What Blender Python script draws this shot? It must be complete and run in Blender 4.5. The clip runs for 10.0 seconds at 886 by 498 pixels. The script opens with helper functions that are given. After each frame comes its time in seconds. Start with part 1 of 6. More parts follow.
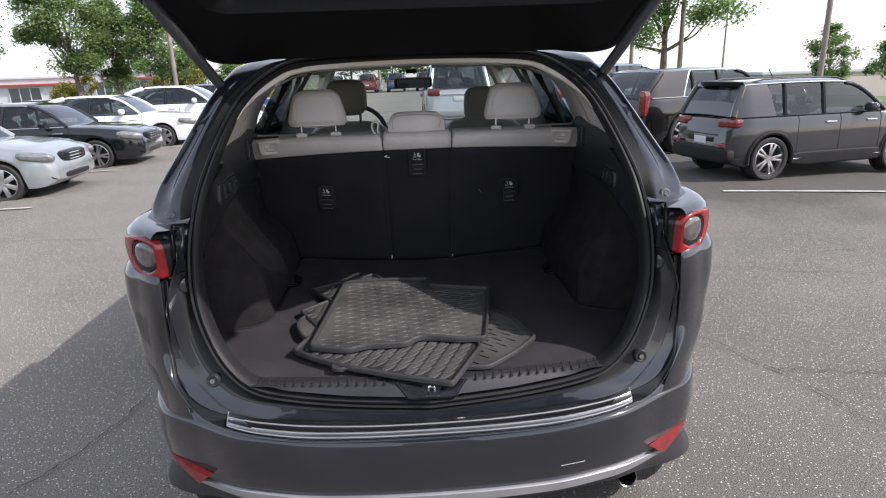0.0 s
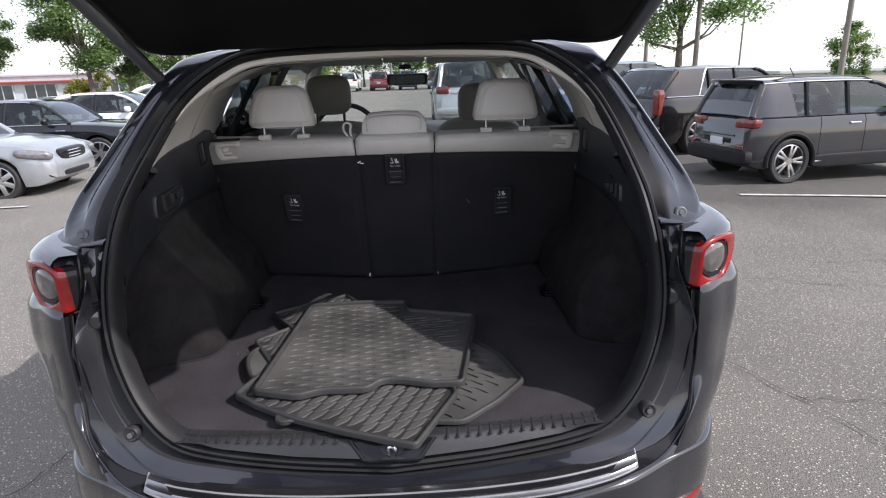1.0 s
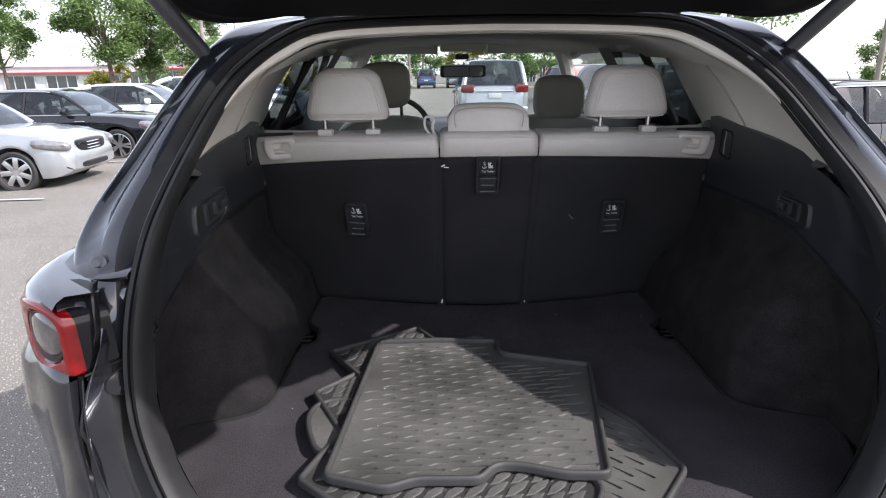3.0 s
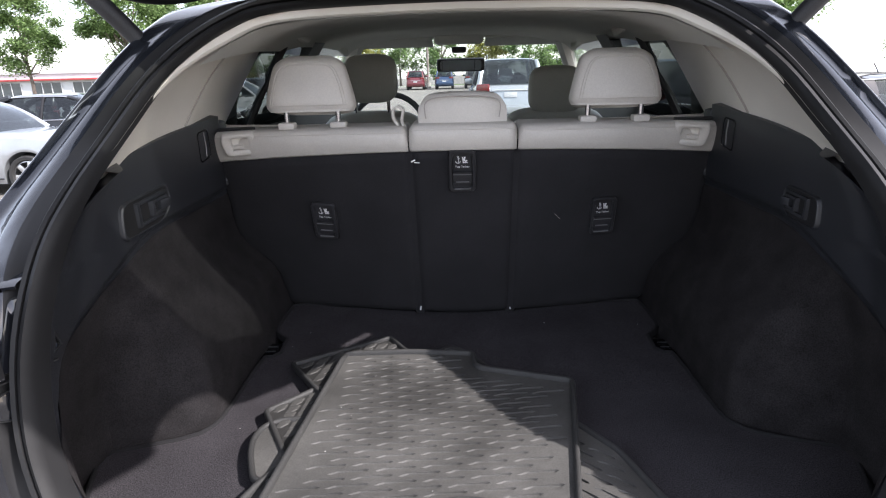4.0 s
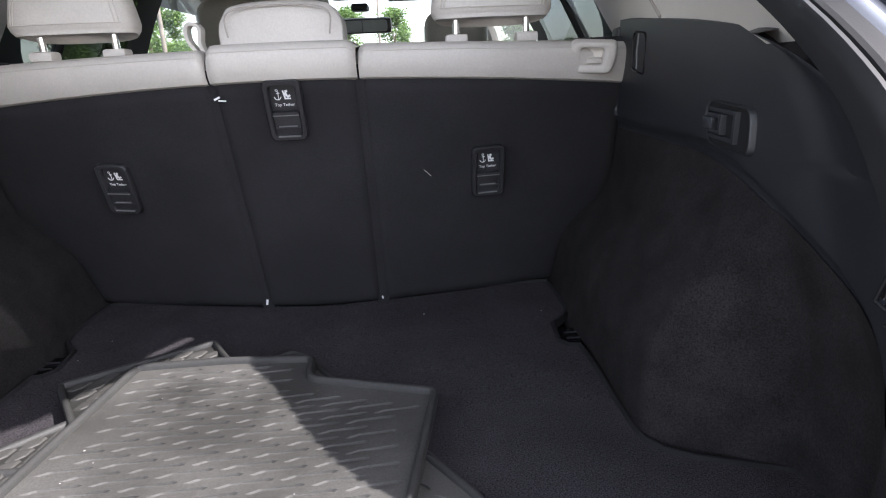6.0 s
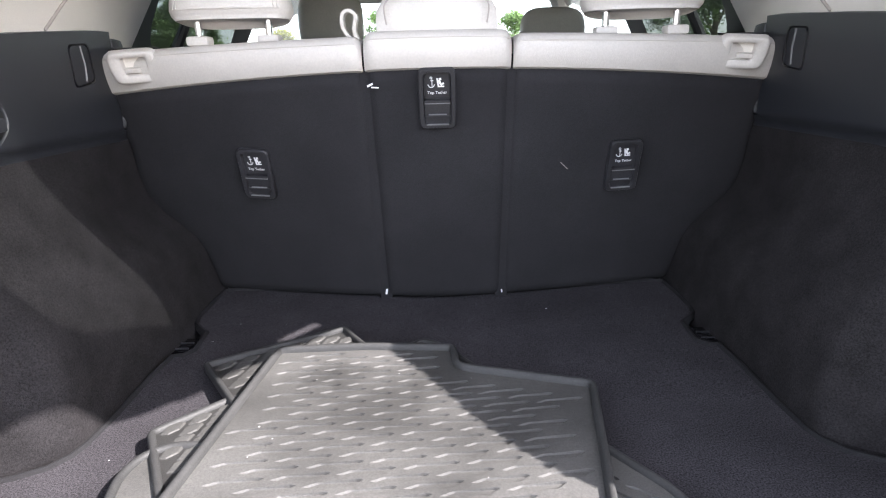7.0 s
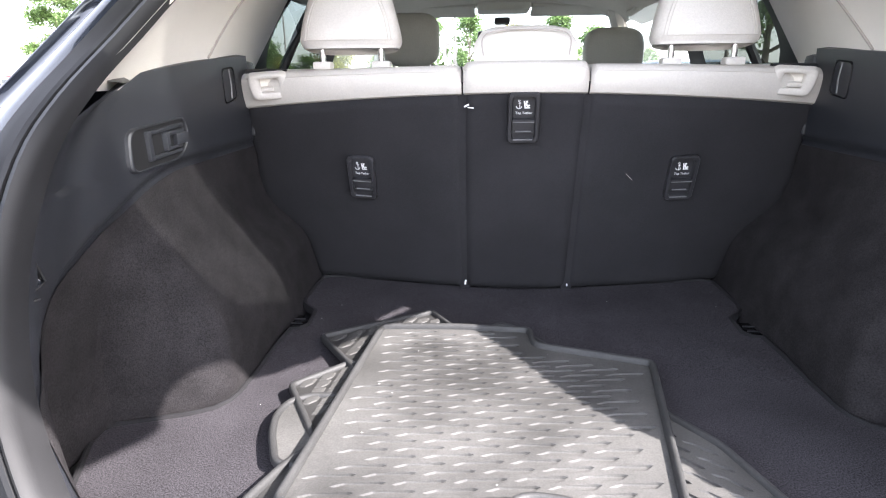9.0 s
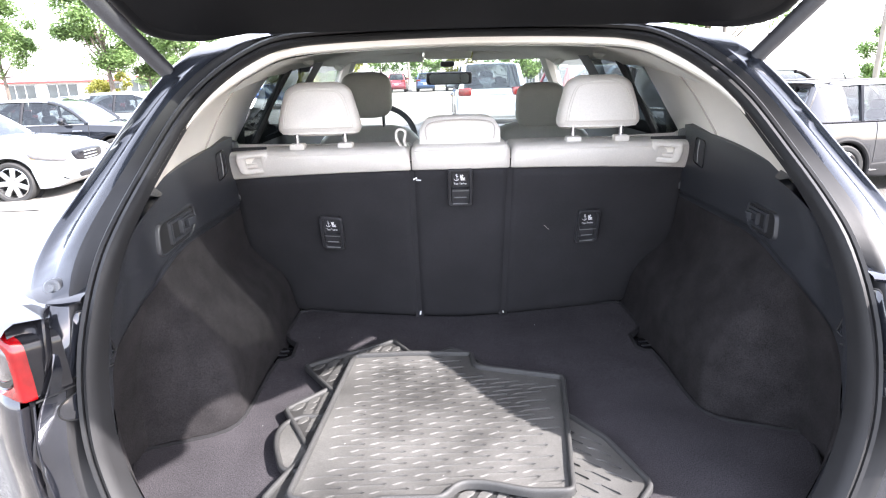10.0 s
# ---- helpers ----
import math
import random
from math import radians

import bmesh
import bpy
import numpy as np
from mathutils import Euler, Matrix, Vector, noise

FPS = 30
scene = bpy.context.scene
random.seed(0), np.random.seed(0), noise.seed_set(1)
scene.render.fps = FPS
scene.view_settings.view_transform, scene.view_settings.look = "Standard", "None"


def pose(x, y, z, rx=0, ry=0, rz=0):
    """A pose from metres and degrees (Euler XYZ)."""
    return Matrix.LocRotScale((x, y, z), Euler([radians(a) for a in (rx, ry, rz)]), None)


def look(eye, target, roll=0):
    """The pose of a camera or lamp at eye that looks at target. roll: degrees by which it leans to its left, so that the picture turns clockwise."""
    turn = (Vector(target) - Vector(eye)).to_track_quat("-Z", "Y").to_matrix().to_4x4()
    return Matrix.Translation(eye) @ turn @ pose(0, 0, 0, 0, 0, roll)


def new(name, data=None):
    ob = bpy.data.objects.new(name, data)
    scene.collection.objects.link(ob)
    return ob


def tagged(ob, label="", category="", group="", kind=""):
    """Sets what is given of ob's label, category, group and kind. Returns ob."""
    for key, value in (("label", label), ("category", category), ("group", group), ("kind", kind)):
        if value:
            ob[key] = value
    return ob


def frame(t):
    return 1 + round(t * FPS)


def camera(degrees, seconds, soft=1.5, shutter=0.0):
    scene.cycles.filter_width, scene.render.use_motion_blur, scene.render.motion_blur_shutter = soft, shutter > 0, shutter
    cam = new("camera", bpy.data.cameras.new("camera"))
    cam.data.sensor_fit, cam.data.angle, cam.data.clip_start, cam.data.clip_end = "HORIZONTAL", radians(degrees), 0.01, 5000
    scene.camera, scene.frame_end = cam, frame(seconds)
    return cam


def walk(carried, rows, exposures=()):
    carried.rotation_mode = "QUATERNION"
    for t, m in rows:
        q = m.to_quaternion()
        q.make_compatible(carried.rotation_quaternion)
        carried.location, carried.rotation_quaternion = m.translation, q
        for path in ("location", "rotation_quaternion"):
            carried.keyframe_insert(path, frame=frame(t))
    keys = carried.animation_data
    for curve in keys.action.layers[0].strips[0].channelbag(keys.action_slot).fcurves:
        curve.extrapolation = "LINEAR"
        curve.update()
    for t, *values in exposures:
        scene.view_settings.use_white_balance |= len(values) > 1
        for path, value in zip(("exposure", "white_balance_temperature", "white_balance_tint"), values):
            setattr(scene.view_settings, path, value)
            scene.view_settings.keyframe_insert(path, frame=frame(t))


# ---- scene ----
cam = camera(73.98, 10.0, 1.15)
# seconds, eye, then yaw to the left, pitch up and lean to the right in degrees
PATH = [
    (0.0, -0.0198, -1.3409, 1.4965, -2.668, -16.598, 2.032),
    (0.5, 0.0331, -1.1915, 1.4980, -2.201, -16.805, 2.118),
    (1.0, 0.0889, -1.0779, 1.4824, -1.503, -16.737, 1.856),
    (1.5, 0.0684, -0.9800, 1.4644, -0.856, -16.751, 1.438),
    (2.0, 0.0192, -0.8408, 1.4467, -0.855, -16.835, 1.349),
    (2.5, -0.0796, -0.7667, 1.4462, -0.777, -16.709, 1.065),
    (2.7, -0.1271, -0.7416, 1.4497, -0.786, -16.779, 0.743),
    (4.0, -0.0099, -0.5835, 1.4126, 1.754, -16.634, 1.503),
    (4.5, 0.1027, -0.5036, 1.3920, 0.119, -16.879, 2.094),
    (5.0, 0.2086, -0.4488, 1.3670, -2.494, -16.987, 2.543),
    (5.2, 0.2290, -0.4119, 1.3633, -3.740, -17.871, 2.356),
    (6.3, 0.1803, -0.2354, 1.2224, -1.196, -16.608, 2.575),
    (6.5, 0.1387, -0.2255, 1.2170, -0.877, -16.529, 2.464),
    (7.0, 0.0057, -0.2670, 1.2375, 0.260, -16.376, 1.398),
    (7.5, -0.0791, -0.3133, 1.2466, 1.960, -16.617, 0.520),
    (8.0, -0.1220, -0.3521, 1.2022, 2.311, -16.250, 0.190),
    (8.5, -0.0988, -0.3592, 1.1877, 3.122, -16.285, 0.239),
    (9.0, -0.0788, -0.4402, 1.2800, 3.988, -16.310, 0.593),
    (9.5, -0.0464, -0.5716, 1.4081, 3.659, -16.313, 1.053),
    (10.0, -0.0499, -0.6956, 1.4681, -0.053, -16.513, 1.570),
]

# seconds, stops, white balance in kelvin and tint: the clip's camera opens up as it enters the dark load bay
EXPOSURES = [(t, ev + .06, 6400, 16) for t, ev in ((0.0, 1.05), (2.5, 1.45), (4.0, 1.85), (5.0, 2.02), (6.5, 2.75), (7.5, 3.30), (8.5, 3.35), (9.5, 3.38), (10.0, 3.35))]


def aim(x, y, z, yaw, pitch, lean):
    a, b = radians(yaw), radians(pitch)
    ahead = Vector((-math.sin(a) * math.cos(b), math.cos(a) * math.cos(b), math.sin(b)))
    return look((x, y, z), Vector((x, y, z)) + ahead, -lean)


walk(cam, [(row[0], aim(*row[1:])) for row in PATH], EXPOSURES)

# ---- world, sun ----
SUN_TRAVEL = Vector((-1.07, 0.43, -1.0)).normalized()
world = bpy.data.worlds.new("sky_world")
scene.world = world
world.use_nodes = True
wn = world.node_tree
sky = wn.nodes.new("ShaderNodeTexSky")
sky.sky_type = "NISHITA"
sky.sun_disc = False
sky.sun_elevation = math.asin(-SUN_TRAVEL.z)
sky.sun_rotation = math.atan2(-SUN_TRAVEL.x, -SUN_TRAVEL.y)
sky.dust_density = 1.5
sky.air_density = 1.0
haze = wn.nodes.new("ShaderNodeMix")
haze.data_type = "RGBA"
haze.inputs["Factor"].default_value = 0.6
haze.inputs["B"].default_value = (4.1, 4.15, 4.2, 1)
wn.links.new(sky.outputs[0], haze.inputs["A"])
wn.links.new(haze.outputs["Result"], wn.nodes["Background"].inputs[0])
wn.nodes["Background"].inputs[1].default_value = 0.15
sun_data = bpy.data.lights.new("sun", "SUN")
sun_data.energy, sun_data.angle, sun_data.color = 2.7, radians(0.53), (1.0, 0.965, 0.91)
sun = new("sun", sun_data)
sun.matrix_world = look(-SUN_TRAVEL * 40, (0, 0, 0))


# ---- materials ----
def mat(name, colour, rough=0.6, metal=0.0, coat=0.0, grain=0.0, grain_scale=200.0, stain=0.0, stain_scale=3.0, bump=0.0, bump_scale=200.0,
        spec=0.5, voronoi=False, sheen=0.0, island=0.0):
    m = bpy.data.materials.new(name)
    m.use_nodes = True
    nt = m.node_tree
    b = nt.nodes["Principled BSDF"]
    b.inputs["Roughness"].default_value = rough
    b.inputs["Metallic"].default_value = metal
    b.inputs["Coat Weight"].default_value = coat
    b.inputs["Coat Roughness"].default_value = 0.04
    b.inputs["Specular IOR Level"].default_value = spec
    b.inputs["Sheen Weight"].default_value = sheen
    b.inputs["Base Color"].default_value = (*colour, 1)
    co = nt.nodes.new("ShaderNodeTexCoord")
    last = None
    for amount, scale, detail in ((grain, grain_scale, 3.0), (stain, stain_scale, 6.0)):
        if amount:
            n = nt.nodes.new("ShaderNodeTexNoise")
            n.inputs["Scale"].default_value = scale
            n.inputs["Detail"].default_value = detail
            nt.links.new(co.outputs["Object"], n.inputs["Vector"])
            ramp = nt.nodes.new("ShaderNodeMapRange")
            ramp.inputs["From Min"].default_value, ramp.inputs["From Max"].default_value = 0.3, 0.7
            ramp.inputs["To Min"].default_value, ramp.inputs["To Max"].default_value = 1 - amount, 1 + amount
            nt.links.new(n.outputs[0], ramp.inputs["Value"])
            mix = nt.nodes.new("ShaderNodeVectorMath")
            mix.operation = "MULTIPLY"
            if last is None:
                mix.inputs[0].default_value = colour
            else:
                nt.links.new(last, mix.inputs[0])
            nt.links.new(ramp.outputs[0], mix.inputs[1])
            last = mix.outputs[0]
    if island:
        g = nt.nodes.new("ShaderNodeNewGeometry")
        ramp = nt.nodes.new("ShaderNodeMapRange")
        ramp.inputs["To Min"].default_value, ramp.inputs["To Max"].default_value = 1 - island, 1 + island
        nt.links.new(g.outputs["Random Per Island"], ramp.inputs["Value"])
        mix = nt.nodes.new("ShaderNodeVectorMath")
        mix.operation = "MULTIPLY"
        if last is None:
            mix.inputs[0].default_value = colour
        else:
            nt.links.new(last, mix.inputs[0])
        nt.links.new(ramp.outputs[0], mix.inputs[1])
        last = mix.outputs[0]
    if last is not None:
        nt.links.new(last, b.inputs["Base Color"])
    if bump:
        if voronoi:
            n = nt.nodes.new("ShaderNodeTexVoronoi")
        else:
            n = nt.nodes.new("ShaderNodeTexNoise")
            n.inputs["Detail"].default_value = 3.0
        n.inputs["Scale"].default_value = bump_scale
        nt.links.new(co.outputs["Object"], n.inputs["Vector"])
        bp = nt.nodes.new("ShaderNodeBump")
        bp.inputs["Strength"].default_value = bump
        bp.inputs["Distance"].default_value = 0.003
        nt.links.new(n.outputs[0], bp.inputs["Height"])
        nt.links.new(bp.outputs[0], b.inputs["Normal"])
    return m


def glass(name, tint, rough=0.0):
    """A thin pane: part see-through, part mirror, more so at a flat angle."""
    m = bpy.data.materials.new(name)
    m.use_nodes = True
    nt = m.node_tree
    nt.nodes.remove(nt.nodes["Principled BSDF"])
    tr, gl = nt.nodes.new("ShaderNodeBsdfTransparent"), nt.nodes.new("ShaderNodeBsdfGlossy")
    mix, lw = nt.nodes.new("ShaderNodeMixShader"), nt.nodes.new("ShaderNodeLayerWeight")
    power, scale = nt.nodes.new("ShaderNodeMath"), nt.nodes.new("ShaderNodeMath")
    lw.inputs[0].default_value = 0.5
    power.operation, scale.operation = "POWER", "MULTIPLY_ADD"
    power.inputs[1].default_value = 4.0
    scale.inputs[1].default_value, scale.inputs[2].default_value = 0.85, 0.05
    tr.inputs[0].default_value = (*tint, 1)
    gl.inputs["Roughness"].default_value = rough
    gl.inputs[0].default_value = (0.9, 0.95, 1, 1)
    nt.links.new(lw.outputs["Facing"], power.inputs[0])
    nt.links.new(power.outputs[0], scale.inputs[0])
    nt.links.new(scale.outputs[0], mix.inputs[0])
    nt.links.new(tr.outputs[0], mix.inputs[1])
    nt.links.new(gl.outputs[0], mix.inputs[2])
    nt.links.new(mix.outputs[0], nt.nodes["Material Output"].inputs[0])
    return m


M = {}
M["paint"] = mat("dark_grey_paint", (0.022, 0.024, 0.031), 0.18, 0.45, 1.0, stain=0.12, stain_scale=6)
M["jamb"] = mat("dark_grey_jamb_paint", (0.019, 0.021, 0.028), 0.18, 0.4, 1.0, stain=0.2, stain_scale=9)
M["pillar"] = mat("pillar_paint", (0.0230, 0.0270, 0.0360), 0.24, 0.5, 0.8, grain=0.06, grain_scale=300, stain=0.15, stain_scale=8, spec=0.22)
M["black"] = mat("black_plastic", (0.024, 0.024, 0.027), 0.45, grain=0.25, grain_scale=500, stain=0.25, stain_scale=7, bump=0.15, bump_scale=900, spec=0.4)
M["blackgloss"] = mat("gloss_black_plastic", (0.010, 0.010, 0.012), 0.14, stain=0.2, stain_scale=8, spec=0.3)
M["trim"] = mat("cargo_side_plastic", (0.0185, 0.0200, 0.0245), 0.42, grain=0.12, grain_scale=700, stain=0.18, stain_scale=5, bump=0.25, bump_scale=1400, spec=0.75)
M["felt"] = mat("cargo_side_felt", (0.0205, 0.0190, 0.0200), 0.95, grain=0.38, grain_scale=420, stain=0.26, stain_scale=18, bump=0.5, bump_scale=900, spec=0.12)
M["carpet"] = mat("cargo_carpet", (0.042, 0.039, 0.0435), 0.97, grain=0.7, grain_scale=460, stain=0.16, stain_scale=9, bump=0.8, bump_scale=800, spec=0.12)
M["seatback"] = mat("seatback_carpet", (0.026, 0.0255, 0.028), 0.95, grain=0.3, grain_scale=800, stain=0.15, stain_scale=6, bump=0.5, bump_scale=1000, spec=0.12)
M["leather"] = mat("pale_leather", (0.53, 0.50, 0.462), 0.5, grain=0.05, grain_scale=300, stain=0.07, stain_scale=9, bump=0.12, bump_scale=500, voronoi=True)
# the same leather, darkened to hold the shade the front seats sit in
M["leather_shaded"] = mat("pale_leather_front_shaded", (0.42, 0.41, 0.365), 0.5, grain=0.05, grain_scale=300, stain=0.07, stain_scale=9, bump=0.12, bump_scale=500, voronoi=True)
M["binding"] = mat("carpet_binding_tape", (0.016, 0.0155, 0.017), 0.8, grain=0.3, grain_scale=900, stain=0.2, stain_scale=12, bump=0.5, bump_scale=1500, spec=0.2)
M["edge"] = mat("pale_grey_edge", (0.15, 0.15, 0.155), 0.45, stain=0.2, stain_scale=30)
M["cladding"] = mat("car_cladding_plastic", (0.011, 0.011, 0.012), 0.7, stain=0.2, stain_scale=5, spec=0.25)
M["stitch"] = mat("stitching", (0.36, 0.33, 0.30), 0.8)
M["seam"] = mat("pale_seam", (0.50, 0.47, 0.43), 0.8)
M["liner"] = mat("headliner_cloth", (0.56, 0.555, 0.515), 0.95, grain=0.08, grain_scale=900, stain=0.05, stain_scale=4, bump=0.3, bump_scale=1200)
M["cream"] = mat("pale_pillar_plastic", (0.68, 0.645, 0.585), 0.6, grain=0.04, grain_scale=600, stain=0.06, stain_scale=5, bump=0.1, bump_scale=900)
M["rubber"] = mat("mat_rubber", (0.062, 0.0605, 0.058), 0.60, grain=0.2, grain_scale=400, stain=0.4, stain_scale=6, bump=0.25, bump_scale=700, spec=0.4)
M["rim"] = mat("mat_rim_rubber", (0.034, 0.034, 0.034), 0.58, grain=0.15, grain_scale=400, stain=0.2, stain_scale=14, bump=0.2, bump_scale=700, spec=0.35)
# mat rubber with the shade between the ridges put into its colour
M["groove"] = mat("mat_groove_shade", (0.024, 0.0235, 0.023), 0.55, grain=0.2, grain_scale=400, stain=0.3, stain_scale=14, bump=0.25, bump_scale=700)
M["ridge"] = mat("mat_ridge_rubber", (0.052, 0.051, 0.049), 0.62, grain=0.2, grain_scale=400, stain=0.4, stain_scale=7, spec=0.3)
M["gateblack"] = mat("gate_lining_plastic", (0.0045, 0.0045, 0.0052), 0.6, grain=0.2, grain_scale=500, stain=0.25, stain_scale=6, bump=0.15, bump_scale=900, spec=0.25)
for key in ("rubber", "ridge"):
    # two grimy patches trodden into the topmost mat
    nt = M[key].node_tree
    b = nt.nodes["Principled BSDF"]
    ge, wob = nt.nodes.new("ShaderNodeNewGeometry"), nt.nodes.new("ShaderNodeTexNoise")
    wob.inputs["Scale"].default_value = 26.0
    nt.links.new(ge.outputs["Position"], wob.inputs["Vector"])
    src = b.inputs["Base Color"].links[0].from_socket
    for spot, size, depth in (((-0.175, 0.54, 0.80), 0.085, 0.55), ((0.0, 0.27, 0.80), 0.075, 0.40)):
        dist, add, fade, mul = nt.nodes.new("ShaderNodeVectorMath"), nt.nodes.new("ShaderNodeMath"), nt.nodes.new("ShaderNodeMapRange"), nt.nodes.new("ShaderNodeVectorMath")
        dist.operation, add.operation, mul.operation = "DISTANCE", "MULTIPLY_ADD", "MULTIPLY"
        dist.inputs[1].default_value = spot
        nt.links.new(ge.outputs["Position"], dist.inputs[0])
        nt.links.new(wob.outputs[0], add.inputs[0])
        add.inputs[1].default_value = 0.09
        nt.links.new(dist.outputs["Value"], add.inputs[2])
        fade.interpolation_type = "SMOOTHSTEP"
        fade.inputs["From Min"].default_value, fade.inputs["From Max"].default_value = 0.045, 0.045 + size
        fade.inputs["To Min"].default_value, fade.inputs["To Max"].default_value = 1 - depth, 1.0
        nt.links.new(add.outputs[0], fade.inputs["Value"])
        nt.links.new(src, mul.inputs[0])
        nt.links.new(fade.outputs[0], mul.inputs[1])
        src = mul.outputs[0]
    nt.links.new(src, b.inputs["Base Color"])
M["seal"] = mat("seal_rubber", (0.014, 0.014, 0.015), 0.55, stain=0.25, stain_scale=12, bump=0.05, bump_scale=600, spec=0.3)
M["chrome"] = mat("chrome", (0.75, 0.75, 0.77), 0.12, 1.0)
M["stud"] = mat("grey_stud_cap", (0.10, 0.105, 0.115), 0.45, stain=0.2, stain_scale=40)
M["steel"] = mat("bright_steel_plate", (0.32, 0.33, 0.35), 0.25, 1.0, grain=0.1, grain_scale=300, stain=0.2, stain_scale=12)
M["satin"] = mat("satin_silver_trim", (0.30, 0.30, 0.31), 0.42, 0.6, stain=0.12, stain_scale=9)
M["plate"] = mat("dark_scuff_plate", (0.34, 0.345, 0.36), 0.32, 1.0, grain=0.1, grain_scale=300, stain=0.2, stain_scale=12)
M["redlens"] = mat("red_lens", (0.20, 0.0012, 0.003), 0.14, coat=0.35, stain=0.3, stain_scale=30)
M["taillens"] = mat("dark_red_lens", (0.13, 0.006, 0.0055), 0.14, coat=0.8, stain=0.4, stain_scale=20)
M["clearlens"] = mat("smoky_lens", (0.075, 0.068, 0.068), 0.10, coat=1.0, stain=0.35, stain_scale=45)
M["white_ink"] = mat("white_print", (0.75, 0.75, 0.75), 0.7)
M["dash"] = mat("dashboard_plastic", (0.022, 0.022, 0.024), 0.6, stain=0.2, stain_scale=5)
M["win"] = glass("tinted_side_glass", (0.10, 0.115, 0.11))
M["ws"] = glass("windscreen_glass", (0.82, 0.88, 0.85))
M["gateglass"] = glass("liftgate_glass", (0.16, 0.17, 0.16))
M["lampglass"] = mat("headlamp_lens", (0.20, 0.20, 0.21), 0.10, 0.5, coat=1.0, stain=0.3, stain_scale=14)
M["asphalt"] = mat("asphalt", (0.120, 0.112, 0.100), 0.92, grain=0.75, grain_scale=190, stain=0.16, stain_scale=0.7, bump=1.0, bump_scale=170, voronoi=True)
nt = M["asphalt"].node_tree
co, bs = nt.nodes.new("ShaderNodeTexCoord"), nt.nodes["Principled BSDF"]
vo, th, mx = nt.nodes.new("ShaderNodeTexVoronoi"), nt.nodes.new("ShaderNodeMapRange"), nt.nodes.new("ShaderNodeMix")
vo.inputs["Scale"].default_value = 54.0
th.inputs["From Min"].default_value, th.inputs["From Max"].default_value = 0.17, 0.21
th.inputs["To Min"].default_value, th.inputs["To Max"].default_value = 0.88, 0.0
mx.data_type = "RGBA"
old = bs.inputs["Base Color"].links[0].from_socket
nt.links.new(co.outputs["Object"], vo.inputs["Vector"])
nt.links.new(vo.outputs["Distance"], th.inputs["Value"])
nt.links.new(th.outputs[0], mx.inputs["Factor"])
nt.links.new(old, mx.inputs["A"])
mx.inputs["B"].default_value = (0.46, 0.43, 0.37, 1)
nt.links.new(mx.outputs["Result"], bs.inputs["Base Color"])
ge, sep = nt.nodes.new("ShaderNodeNewGeometry"), nt.nodes.new("ShaderNodeSeparateXYZ")
nt.links.new(ge.outputs["Position"], sep.inputs[0])


def node(op, a, b=None):
    n = nt.nodes.new("ShaderNodeMath")
    n.operation = op
    for k, v in enumerate((a, b)):
        if isinstance(v, (int, float)):
            n.inputs[k].default_value = v
        elif v is not None:
            nt.links.new(v, n.inputs[k])
    return n.outputs[0]


def ramp01(value, lo, hi):
    n = nt.nodes.new("ShaderNodeMapRange")
    n.interpolation_type = "SMOOTHSTEP"
    n.inputs["From Min"].default_value, n.inputs["From Max"].default_value = lo, hi
    nt.links.new(value, n.inputs["Value"])
    return n.outputs[0]


# darker over the far right-hand bays, paler towards the left, with wavering edges
wob = nt.nodes.new("ShaderNodeTexNoise")
wob.inputs["Scale"].default_value = 0.8
nt.links.new(ge.outputs["Position"], wob.inputs["Vector"])
wobble = node("MULTIPLY", node("SUBTRACT", wob.outputs[0], 0.5), 3.0)
bay_dark = node("MULTIPLY", ramp01(node("ADD", sep.outputs[0], wobble), 2.0, 3.4), ramp01(node("ADD", sep.outputs[1], wobble), 3.4, 5.6))
keep = node("SUBTRACT", 1.0, node("MULTIPLY", bay_dark, 0.48))
tone = nt.nodes.new("ShaderNodeVectorMath")
tone.operation = "MULTIPLY"
nt.links.new(mx.outputs["Result"], tone.inputs[0])
left_lift = node("MULTIPLY", ramp01(node("ADD", node("MULTIPLY", sep.outputs[0], -1.0), wobble), 0.4, 2.2), 0.24)
nt.links.new(node("ADD", keep, left_lift), tone.inputs[1])
nt.links.new(tone.outputs[0], bs.inputs["Base Color"])
M["line"] = mat("worn_white_line", (0.36, 0.355, 0.34), 0.9, grain=0.45, grain_scale=60, stain=0.25, stain_scale=8)
M["crack"] = mat("crack_filler", (0.045, 0.043, 0.042), 0.9, stain=0.4, stain_scale=6)
M["kerb"] = mat("kerb_concrete", (0.36, 0.35, 0.33), 0.9, grain=0.15, grain_scale=80, stain=0.2, stain_scale=2)
M["grass"] = mat("verge_grass", (0.085, 0.135, 0.035), 0.95, grain=0.4, grain_scale=25, stain=0.3, stain_scale=0.4)
M["leaf"] = mat("green_leaves", (0.165, 0.250, 0.090), 0.6, island=0.45, stain=0.25, stain_scale=0.6)
M["leaf_y"] = mat("yellow_green_leaves", (0.24, 0.24, 0.05), 0.6, island=0.4)
for key in ("leaf", "leaf_y"):
    nt = M[key].node_tree
    b = nt.nodes["Principled BSDF"]
    tl, mixer = nt.nodes.new("ShaderNodeBsdfTranslucent"), nt.nodes.new("ShaderNodeMixShader")
    nt.links.new(b.inputs["Base Color"].links[0].from_socket, tl.inputs[0])
    mixer.inputs[0].default_value = 0.45
    nt.links.new(b.outputs[0], mixer.inputs[1])
    nt.links.new(tl.outputs[0], mixer.inputs[2])
    nt.links.new(mixer.outputs[0], nt.nodes["Material Output"].inputs[0])
M["bark"] = mat("bark", (0.16, 0.13, 0.11), 0.95, grain=0.3, grain_scale=40, stain=0.3, stain_scale=5, bump=0.6, bump_scale=30)
